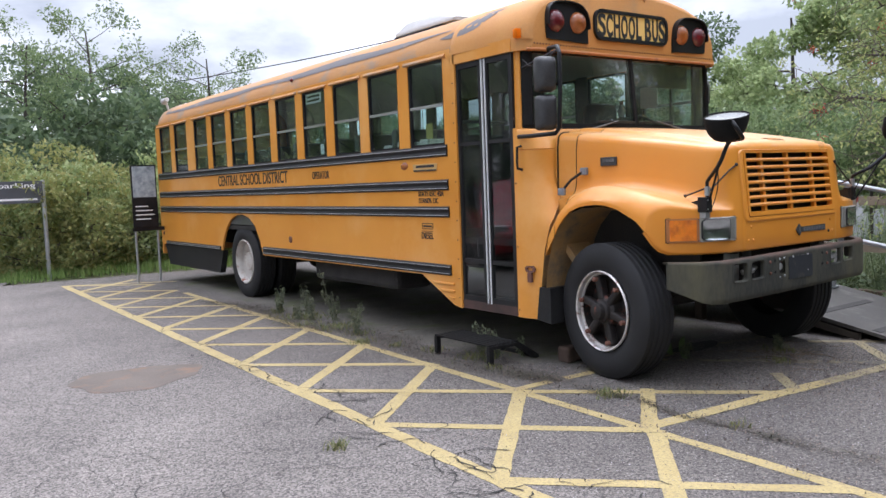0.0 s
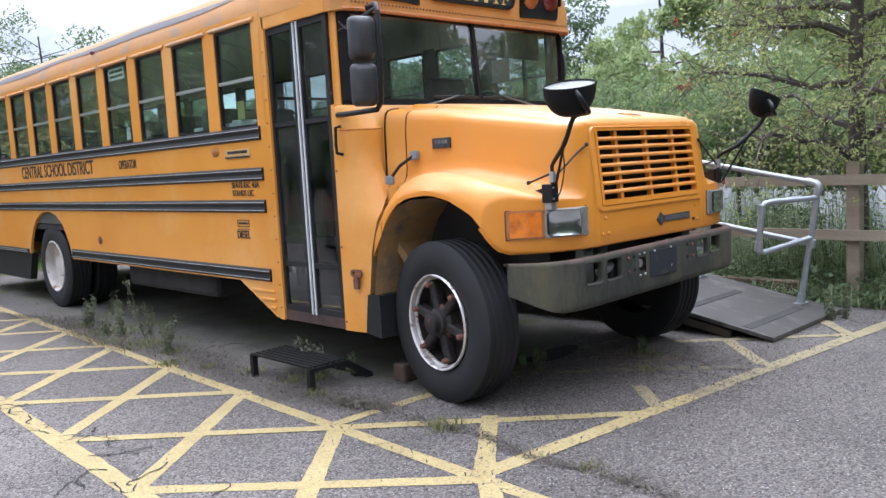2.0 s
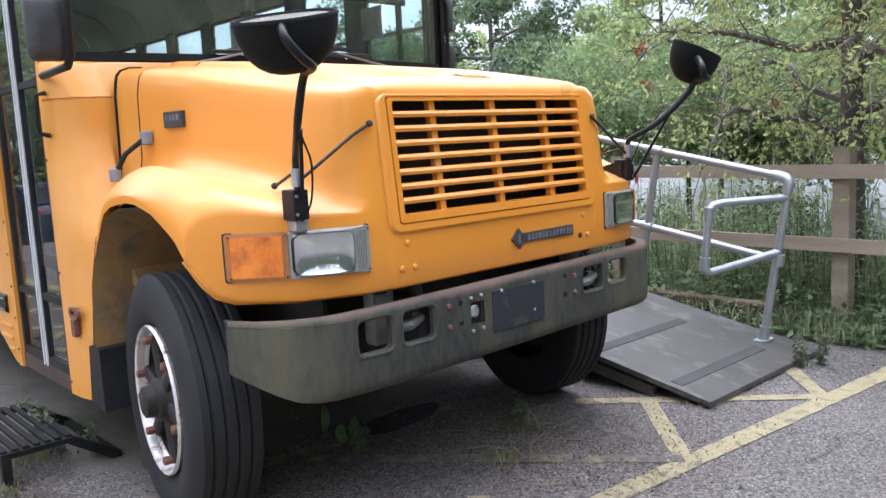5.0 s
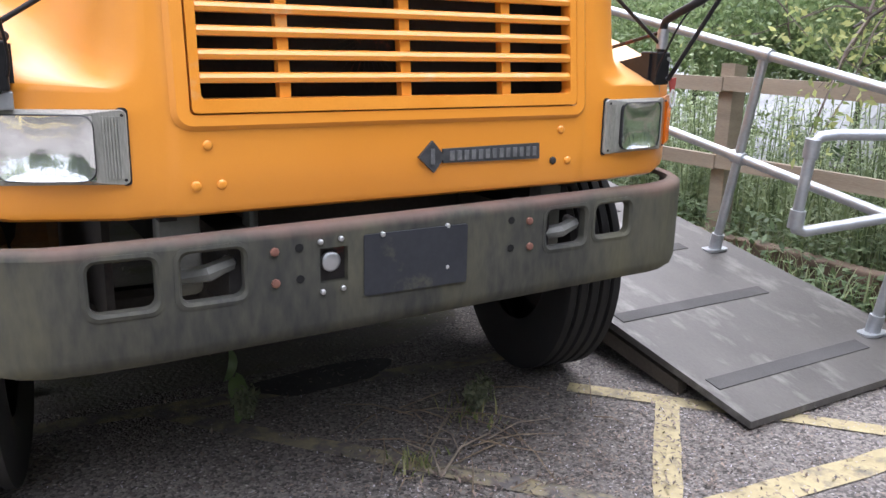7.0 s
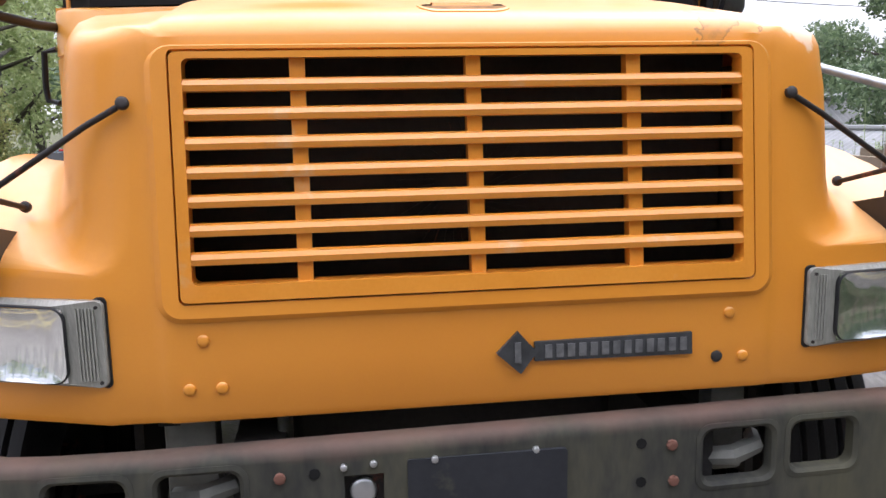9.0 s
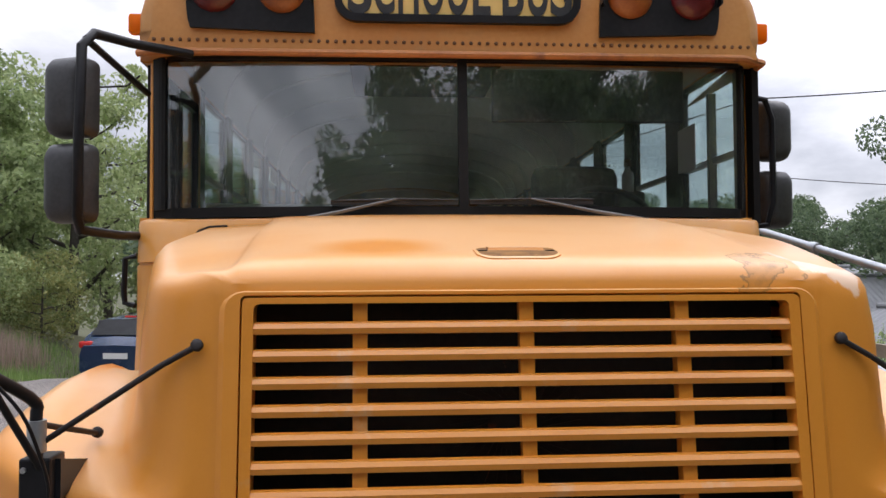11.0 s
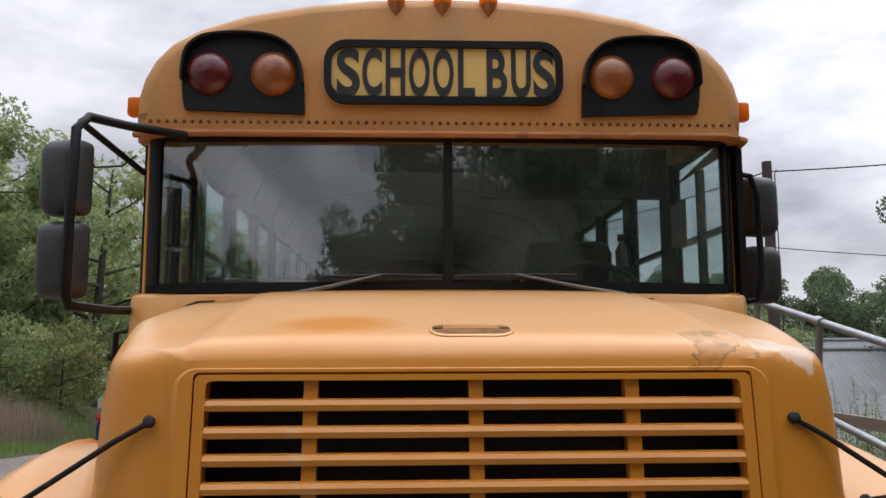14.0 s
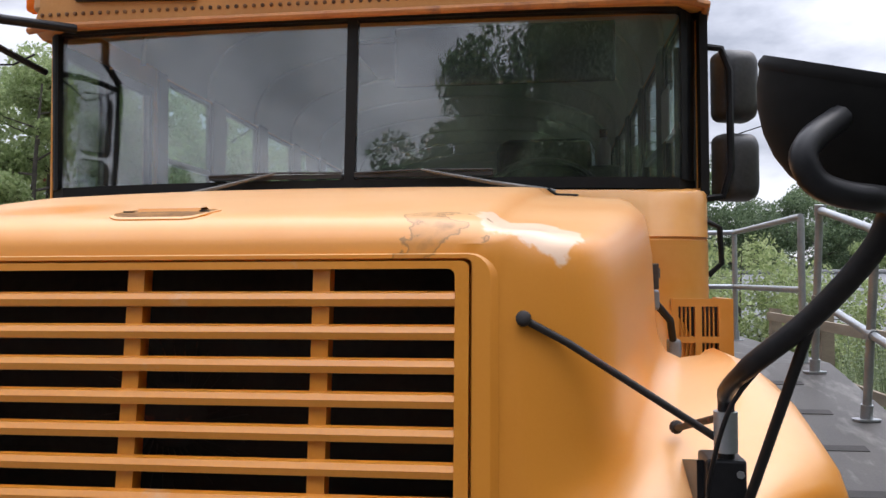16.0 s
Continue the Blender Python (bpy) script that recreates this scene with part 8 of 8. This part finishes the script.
WEEDG = leafy("grey_green_weed", (0.081, 0.099, 0.045), (0.216, 0.234, 0.108))
dry = strew(rng, 18000, -13, -7.2, 11, 18, None, lambda x, y: (y > edge(x) + 2.2) & (y < edge(x) + 5.0))
blades("dry_weeds", "dry brown weeds at the foot of the hedge", dry, 0.6, 0.006, DRY, 2, 0.25, "weeds")
fweeds = strew(rng, 2600, 3.5, 5.4, -4, 9.5, None)
blades("tall_weeds", "tall green weeds behind the fence", fweeds, 0.55, 0.009, GRN, 3, 0.4, "weeds")
bed = strew(rng, 4200, 2.95, 3.6, -3.5, 8.0, 0.0)
blades("bed_grass", "grass and weeds in the bed under the fence", bed, 0.18, 0.007, GRN, 4, 0.8, "grass")
# leafy upright stalks behind the fence
st_v = []
rngs = np.random.default_rng(61)
for i in range(1500):
    x, y = rngs.uniform(3.5, 5.3), rngs.uniform(-3.5, 8.0)
    base = Vector((x, y, ground_z(x, y) + 0.03))
    h = rngs.uniform(0.45, 1.0) + 0.55 * rngs.uniform(0, 1) ** 3
    top = base + Vector((rngs.normal() * 0.10, rngs.normal() * 0.10, h))
    side = Vector((0.005, -0.005, 0))
    st_v += [base - side, base + side, top + side * 0.3, top - side * 0.3]
    for j in range(26):
        k = 0.15 + 0.85 * j / 25
        q = base.lerp(top, k)
        az = j * 2.4 + rngs.uniform(-0.4, 0.4)
        d2 = Vector((math.cos(az), math.sin(az), rngs.uniform(0.0, 0.7))).normalized()
        w2 = Vector((-math.sin(az), math.cos(az), 0)) * 0.011
        ln = rngs.uniform(0.08, 0.16) * (1.15 - 0.6 * k)
        st_v += [q, q + d2 * ln * 0.5 + w2, q + d2 * ln - Vector((0, 0, 0.35 * ln)), q + d2 * ln * 0.5 - w2]
tagged(quads("leafy_stalks", [tuple(p) for p in st_v], np.arange(len(st_v)).reshape(-1, 4), leafy("willowherb_green", (0.085, 0.125, 0.042), (0.30, 0.36, 0.15), 0.5), None), "tall leafy green stalks behind the fence", "weeds", kind="stuff")
far = strew(rng, 14000, 4.5, 22, 4, 26, None)
blades("meadow_grass", "long grass on the slope below the fence", far, 0.5, 0.02, GRN, 6, 0.4)


def leaf_litter(name, label, places, size, material, seed, category):
    rng = np.random.default_rng(seed)
    n = len(places)
    p = np.array(places, dtype=float)
    p[:, 2] += rng.uniform(0.004, 0.02, n)
    a = rng.normal(size=(n, 3)) * (1, 1, 0.35)
    a /= np.linalg.norm(a, axis=1)[:, None]
    b = np.cross(a, np.array([0, 0, 1.0]))
    b /= np.linalg.norm(b, axis=1)[:, None] + 1e-9
    s = size * rng.uniform(0.5, 1.2, n)[:, None]
    v = np.stack([p - a * s, p + b * s * 0.4, p + a * s, p - b * s * 0.4], 1).reshape(-1, 3)
    v[:, 2] = np.maximum(v[:, 2], 0.002)
    return tagged(quads(name, v, np.arange(n * 4).reshape(-1, 4), material, None), label, category, kind="stuff")


LITTER = leafy("dead_leaves", (0.035, 0.027, 0.018), (0.19, 0.14, 0.085), 0.1)
lit = []
for n, x0, x1, y0, y1 in ((1300, -1.75, -1.2, 1.4, 6.6), (500, -1.5, -0.8, 0.0, 1.4), (500, -1.3, 1.2, -0.1, 0.7), (900, 2.45, 3.1, -1.2, 2.0), (500, 0.2, 2.3, -0.2, 0.3), (400, -0.9, 2.2, -1.2, -0.4)):
    lit += strew(rng, n, x0, x1, y0, y1)
# litter along the joint beside the bus
for i in range(1500):
    y = rng.uniform(-1.7, 1.6)
    lit.append((-1.51 + rng.normal() * 0.07, y, 0.003))
for i in range(5200):
    y = rng.uniform(0.9, 7.2)
    lit.append((-1.42 - 0.03 * y + rng.normal() * 0.16, y, 0.003))
# litter laid thick under the bus, also to deepen its shade
for i in range(7000):
    lit.append((rng.uniform(-1.3, 1.25), rng.uniform(0.6, 9.5), 0.003))
for i in range(5500):
    x = rng.normal() * 0.8 + 0.25
    lit.append((x, -0.25 + 0.10 * x + rng.normal() * 0.32, 0.003))
for i in range(2600):       # crumbs strewn over the hatched box
    lit.append((rng.uniform(-3.2, 1.5), rng.uniform(-2.2, 1.6), 0.003))
for i in range(1400):
    y = rng.uniform(-1.6, 6.0)
    lit.append((inner_x(y) + rng.normal() * 0.09, y, 0.004))
MOSSY = leafy("mossy_crumbs", (0.028, 0.027, 0.015), (0.11, 0.095, 0.05), 0.1)
drift = []
for i in range(6500):       # a soil-filled joint in the asphalt, patchy and thinning out ahead of the bus
    y = 1.7 - 3.3 * rng.uniform(0, 1) ** 1.3
    k = 0.5 + 0.5 * noise.noise(Vector((y * 3.7, 2.0, 0.5)))
    if rng.uniform() < k * k * 1.6:
        w = 0.012 + 0.045 * k * k + 0.012 * max(0.0, y)
        drift.append((-1.51 + 0.035 * math.sin(3.1 * y) + 0.025 * math.sin(8 * y) + rng.normal() * w, y, 0.003))
for i in range(13000):
    y = rng.uniform(1.0, 7.4)
    k = 0.5 + 0.5 * noise.noise(Vector((y * 1.9, 7.0, 0.5)))
    if rng.uniform() < 1.5 * k:
        drift.append((-1.52 - 0.02 * y + 0.10 * math.sin(2.3 * y) + rng.normal() * (0.04 + 0.12 * k), y, 0.003))
grit = [(rng.uniform(-1.9, 2.7), -0.1 + rng.normal() * 0.65, 0.002) for i in range(6500)] + [(rng.uniform(-3.0, -1.2), rng.uniform(-1.2, 6.0), 0.002) for i in range(2500)]
leaf_litter("grit", "pale grit and husks strewn on the asphalt", grit, 0.0052, leafy("pale_husks", (0.16, 0.145, 0.12), (0.42, 0.39, 0.34), 0.1), 23, "grit")
leaf_litter("moss_drift", "dark mossy crumbs and dirt drifted across the asphalt", drift, 0.0105, MOSSY, 19, "dirt")
leaf_litter("leaf_litter", "brown dead leaves and grit on the asphalt", lit, 0.0105, LITTER, 9, "leaves")
IVY = leafy("ivy_leaves", (0.055, 0.09, 0.028), (0.15, 0.21, 0.075), 0.35)
iv = np.array(strew(rng, 5200, 2.9, 3.7, -2.5, 3.5))
iv[:, 2] += rng.uniform(0.0, 0.28, len(iv)) * np.clip((iv[:, 0] - 2.85) / 0.5, 0, 1)
leaf_litter("ivy", "dark ivy creeping under the fence", iv, 0.045, IVY, 10, "ivy")


def weed(at, h, seed, material=None, label="green weed growing beside the bus"):
    rng = np.random.default_rng(seed)
    w = thing("weed", at, label, "weed", "weeds beside the bus")
    bm = B()
    vs, n = [], 0
    for k in range(int(rng.integers(2, 5))):
        a = rng.uniform(0, 6.28)
        top = Vector((math.cos(a) * 0.2 * h, math.sin(a) * 0.2 * h, h * rng.uniform(0.6, 1.0)))
        tube(bm, [(0, 0, -0.01), top * 0.5 + Vector((0.01, 0, 0)), top], [0.004, 0.003, 0.001], 5)
        for j in range(34):
            q = top * rng.uniform(0.1, 1.0)
            vs.append(q)
    part("stem", bm, WEEDG, w)
    c = np.array([tuple(q) for q in vs])
    v, f = leaves_mesh(rng, c, np.full((len(c), 3), 0.035), len(c) * 2, 0.014)
    quads("leaves", v, f, material or WEEDG, w)
    return w


for i, (x, y, h) in enumerate(((-1.35, 5.2, 0.42), (-1.5, 4.8, 0.28), (-1.45, 4.35, 0.62), (-1.4, 4.0, 0.30), (-1.5, 5.6, 0.25), (-1.55, 3.7, 0.32), (-1.3, 4.6, 0.35), (-1.25, 2.1, 0.30), (-1.1, 1.75, 0.22), (-1.2, 1.95, 0.26), (-1.35, 5.9, 0.3), (-1.55, 5.0, 0.2), (0.55, 0.46, 0.12), (2.42, -0.25, 0.25), (2.5, -0.1, 0.2), (-0.22, 0.80, 0.16), (2.3, -0.2, 0.15), (0.62, 0.50, 0.10))):
    weed((x, y, 0), h, 40 + i)
tuft = []
for cx, cy, r, n in ((-3.40, 0.72, 0.06, 60), (-1.49, 0.42, 0.09, 120), (-1.75, 3.3, 0.1, 120), (-1.5, 4.2, 0.2, 300), (-1.45, 5.1, 0.25, 360), (-1.35, 2.0, 0.15, 160), (2.55, 0.2, 0.15, 200), (0.15, 0.20, 0.06, 60), (0.50, 0.42, 0.10, 60), (-1.55, 1.6, 0.07, 50), (-1.48, 2.5, 0.09, 70), (-1.60, 2.9, 0.06, 40), (-1.52, 3.7, 0.12, 90), (-1.66, 4.6, 0.10, 70), (-1.50, 5.7, 0.12, 90), (-1.50, -0.55, 0.05, 30)):
    for i in range(n):
        tuft.append((cx + rng.normal() * r * 0.6, cy + rng.normal() * r * 0.6, 0.0))
blades("grass_tuft", "small green and yellow grass tufts in the asphalt", tuft, 0.05, 0.004, leafy("tuft_green", (0.10, 0.14, 0.03), (0.26, 0.24, 0.08)), 12, 1.2)

# sheet added to deepen the shade under the bus; its green patches are moss
SHADEMOSS = surface("shade_toned_ground_with_moss", (0.072, 0.066, 0.056), (0.145, 0.132, 0.108), 2.5, 0.95, fine=55, bump=0.6, dist=0.01, spots=(0.075, 0.085, 0.032), spot_scale=1.6, spot_edge=(0.52, 0.66))
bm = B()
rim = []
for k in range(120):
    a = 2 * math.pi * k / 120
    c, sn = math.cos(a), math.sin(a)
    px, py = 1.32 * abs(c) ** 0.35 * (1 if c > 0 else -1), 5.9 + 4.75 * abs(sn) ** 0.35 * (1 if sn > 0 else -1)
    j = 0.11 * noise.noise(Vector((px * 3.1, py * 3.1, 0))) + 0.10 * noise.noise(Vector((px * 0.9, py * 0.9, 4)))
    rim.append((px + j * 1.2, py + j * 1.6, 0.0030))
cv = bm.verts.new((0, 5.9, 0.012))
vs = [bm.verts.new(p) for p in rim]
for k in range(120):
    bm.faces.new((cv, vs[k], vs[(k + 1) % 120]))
tagged(part("under_bus_shade", bm, SHADEMOSS), "brown sheet painted for the shade under the bus, with moss patches", "soil", kind="structure")

# dark oily stain under the engine
bm = B()
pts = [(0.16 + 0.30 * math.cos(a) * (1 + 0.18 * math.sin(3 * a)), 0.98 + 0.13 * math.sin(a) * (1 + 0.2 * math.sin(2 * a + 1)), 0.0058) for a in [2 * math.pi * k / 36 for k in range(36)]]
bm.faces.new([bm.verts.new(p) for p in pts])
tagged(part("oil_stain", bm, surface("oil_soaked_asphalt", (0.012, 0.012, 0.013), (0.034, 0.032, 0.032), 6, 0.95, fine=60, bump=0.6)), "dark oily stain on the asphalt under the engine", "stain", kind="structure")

# berries and leaflets of the rowan
bm_v, bm_f = [], []
rngb = np.random.default_rng(3)
for k in range(40):
    a, r = rngb.uniform(-1.8, 1.8), rngb.uniform(0.6, 2.2)
    c = np.array([r * math.cos(a), r * math.sin(a), rngb.uniform(1.7, 4.4)])
    for j in range(26):
        q = c + rngb.normal(size=3) * 0.035
        b0 = len(bm_v)
        s = 0.011
        bm_v += [tuple(q + np.array(d) * s) for d in ((1, 0, 0), (-1, 0, 0), (0, 1, 0), (0, -1, 0), (0, 0, 1), (0, 0, -1))]
        bm_f += [(b0 + i, b0 + j2, b0 + k2) for i in (0, 1) for j2 in (2, 3) for k2 in (4, 5)]
tagged(rawmesh("berry_cluster", bm_v, bm_f, surface("red_berries", (0.42, 0.04, 0.015), (0.55, 0.07, 0.02), 30, 0.4, bump=0), rowan, "clusters of red berries", smooth=True), kind="stuff")

# ================= beyond the fence =================
SLATE = surface("grey_slate_roof", (0.16, 0.165, 0.17), (0.24, 0.245, 0.25), 2, 0.7, fine=22, bump=0.3, stretch=(1, 1, 1))
STONE = surface("pale_render_wall", (0.40, 0.40, 0.39), (0.50, 0.50, 0.48), 1.5, 0.9, bump=0.1)


def house(at, length, depth, eave, ridge, turn, label):
    h = thing("outbuilding", at, label, "building", "buildings below the fence", turn)
    bm = B()
    slab(bm, [(-depth / 2, -0.5), (depth / 2, -0.5), (depth / 2, eave), (0, ridge - 0.05), (-depth / 2, eave)], "y", -length / 2, length / 2)
    part("wall", bm, STONE, h)
    for s in (-1, 1):
        bm = B()
        n = int(length / 0.075)
        rows = []
        for i in range(n + 1):
            y = -length / 2 - 0.2 + (length + 0.4) * i / n
            dz = 0.018 * (i % 2)
            rows.append([(s * (depth / 2 + 0.25), y, eave - 0.10 + dz), (s * depth / 4, y, (eave + ridge) / 2 + dz + 0.02), (0, y, ridge + dz)])
        loft(bm, rows)
        part("roof", bm, SLATE, h, "grey corrugated roof slope")
    bm = B()
    tube(bm, [(0, -length / 2 - 0.2, ridge + 0.03), (0, length / 2 + 0.2, ridge + 0.03)], 0.07, 8)
    part("ridge", bm, SLATE, h)
    for i in range(int(length / 2.2)):
        bm = B()
        box(bm, -depth / 2 - 0.03, -depth / 2 + 0.03, -length / 2 + 0.7 + i * 2.2, -length / 2 + 1.5 + i * 2.2, eave - 1.3, eave - 0.4)
        part("window", bm, BLACKP, h)
    return h


house((11.5, 8.5, -2.7), 13.0, 6.0, 2.3, 3.7, 12, "low grey-roofed outbuilding below the fence")
house((9.0, 21.0, -2.7), 12.0, 6.5, 2.8, 4.35, 82, "long grey corrugated roof below the fence")
house((16.0, 27.0, -2.7), 9.0, 6.0, 2.9, 4.7, 70, "distant grey-roofed building with a chimney")

# wooden utility pole and overhead cables
pole = thing("utility_pole", (8.1, 16.6, ground_z(8.1, 16.6)), "dark wooden utility pole with cables", "utility pole")
POLEW = surface("tarred_pole", (0.055, 0.04, 0.032), (0.10, 0.075, 0.06), 3, 0.9, bump=0.3, stretch=(3, 3, 0.5))
bm = B()
tube(bm, [(0, 0, -0.3), (0, 0, 4.0), (0.02, 0, 7.9)], [0.15, 0.13, 0.11], 14)
part("pole_shaft", bm, POLEW, pole, smooth=True)
bm = B()
box(bm, -0.22, -0.10, -0.08, 0.06, 5.5, 5.85, bev=0.02)
part("junction_box", bm, BLACKP, pole)
bm = B()
tube(bm, [(0.16, -0.1, 3.0), (0.15, -0.1, 7.6), (0.2, -0.1, 7.7)], 0.012, 6)
part("riser_cable", bm, BLACKP, pole)
top = Vector((8.1, 16.6, 5.76))
for end, sag, r in (((21.6, 16.7, 7.45), 0.25, 0.016), ((1.0, 34.0, 5.7), 0.3, 0.016), ((22, 19.0, 4.2), 0.25, 0.010)):
    e = Vector(end)
    start = top if r > 0.012 else Vector((8.1, 16.6, 4.0))
    bm = B()
    tube(bm, [start.lerp(e, k / 16) - Vector((0, 0, 4 * sag * (k / 16) * (1 - k / 16))) for k in range(17)], r, 6)
    tagged(part("overhead_cable", bm, BLACKP), "thin black overhead cable", "cable", "overhead cables")


# ================= parked cars (one seen only as a reflection) =================
def car(name, at, turn, paint, label):
    c = thing(name, at, label, "car", "", turn)
    secs = []
    prof = {
        -2.0: (0.62, 0.35, 0.62, 0.62), -1.9: (0.76, 0.28, 0.72, 0.72), -1.4: (0.84, 0.24, 0.86, 0.86), -0.85: (0.86, 0.24, 0.93, 0.95), -0.15: (0.86, 0.24, 0.95, 1.42),
        0.5: (0.86, 0.24, 0.95, 1.48), 1.2: (0.86, 0.24, 0.96, 1.42), 1.75: (0.84, 0.26, 0.95, 1.05), 1.95: (0.76, 0.32, 0.85, 0.9)}
    for y, (w, zb, zw, zt) in prof.items():
        wt = w * (0.74 if zt > zw + 0.1 else 0.9)
        secs.append([(-w * 0.9, y, zb), (-w, y, zb + 0.12), (-w, y, zw - 0.12), (-w * 0.95, y, zw), (-wt, y, zt - 0.04 if zt > zw + 0.1 else zt), (0, y, zt + 0.02), (wt, y, zt - 0.04 if zt > zw + 0.1 else zt), (w * 0.95, y, zw), (w, y, zw - 0.12), (w, y, zb + 0.12), (w * 0.9, y, zb)])
    bm = B()
    rows = loft(bm, secs, True)
    bm.faces.new(rows[0])
    bm.faces.new(rows[-1])
    part("body", bm, paint, c, smooth=True)
    for s in (-1, 1):
        bm = B()
        slab(bm, [(-0.65, 0.98), (1.45, 0.98), (1.15, 1.36), (-0.1, 1.36)], "x", s * 0.80, s * 0.70)
        part("side_glass", bm, BLACKP, c)
        bm = B()
        box(bm, *sorted((s * 0.45, s * 0.76)), -1.97, -1.80, 0.60, 0.76, bev=0.03)
        part("headlight", bm, REFL, c, smooth=True)
        for y in (-1.25, 1.25):
            bm = B()
            lathe(bm, [(0.18, -0.02), (0.2, 0.0), (0.29, 0.0), (0.31, -0.03), (0.31, -0.18)], (s * 0.87, y, 0.31), (s, 0, 0), 24)
            wl2 = part("wheel", bm, RUBBER, c, smooth=True)
            bm = B()
            lathe(bm, [(0.0001, 0.0), (0.1, -0.01), (0.19, 0.0)], (s * 0.86, y, 0.31), (s, 0, 0), 24)
            part("rim", bm, ALU, wl2)
    bm = B()
    slab(bm, [(-0.78, 0.99), (0.78, 0.99), (0.60, 1.38), (-0.60, 1.38)], "y", -0.62, -0.60)
    bmesh.ops.transform(bm, matrix=Matrix.Translation((0, -0.60, 0.97)) @ Matrix.Rotation(radians(-55), 4, 'X') @ Matrix.Translation((0, 0.61, -0.98)), verts=bm.verts)
    part("windscreen", bm, BLACKP, c)
    bm = B()
    box(bm, -0.45, 0.45, -2.02, -1.93, 0.42, 0.52, bev=0.02)
    part("lower_grille", bm, BLACKP, c)
    # rear: sloping window, lamps, high brake lamp
    bm = B()
    loft(bm, [[(-0.66, 1.735, 1.10), (0.66, 1.735, 1.10)], [(-0.58, 1.36, 1.39), (0.58, 1.36, 1.39)], [(-0.58, 1.33, 1.37), (0.58, 1.33, 1.37)], [(-0.66, 1.70, 1.06), (0.66, 1.70, 1.06)]], False)
    part("rear_window", bm, BLACKP, c)
    for s in (-1, 1):
        bm = B()
        box(bm, *sorted((s * 0.52, s * 0.80)), 1.78, 1.93, 0.86, 0.99, bev=0.03)
        part("tail_lamp", bm, REDT, c, "bright red tail lamp", smooth=True)
    bm = B()
    box(bm, -0.12, 0.12, 1.26, 1.36, 1.42, 1.455, bev=0.008)
    part("brake_lamp", bm, REDT, c)
    bm = B()
    box(bm, -0.26, 0.26, 1.93, 1.955, 0.66, 0.77)
    part("blank_plate", bm, PAPER, c)
    return c


RPAINT = surface("red_car_paint", (0.30, 0.008, 0.014), (0.36, 0.012, 0.02), 2, 0.25, fine=200, bump=0.0, coat=0.8)
REDT = surface("red_tail_lamp", (0.55, 0.02, 0.02), (0.70, 0.04, 0.03), 14, 0.2, fine=90, bump=0.2, coat=0.5)
BPAINT = surface("blue_car_paint", (0.010, 0.025, 0.07), (0.016, 0.036, 0.09), 2, 0.25, fine=200, bump=0.0, coat=0.8)
car("parked_car", (-6.7, 8.0, 0), 32, RPAINT, "red hatchback parked in the car park")
suv = car("parked_car", (-5.42, 17.6, ground_z(-5.42, 16.6)), 168, BPAINT, "dark blue car standing in the lane behind the verge")
suv.scale = (1.04, 1.0, 1.08)
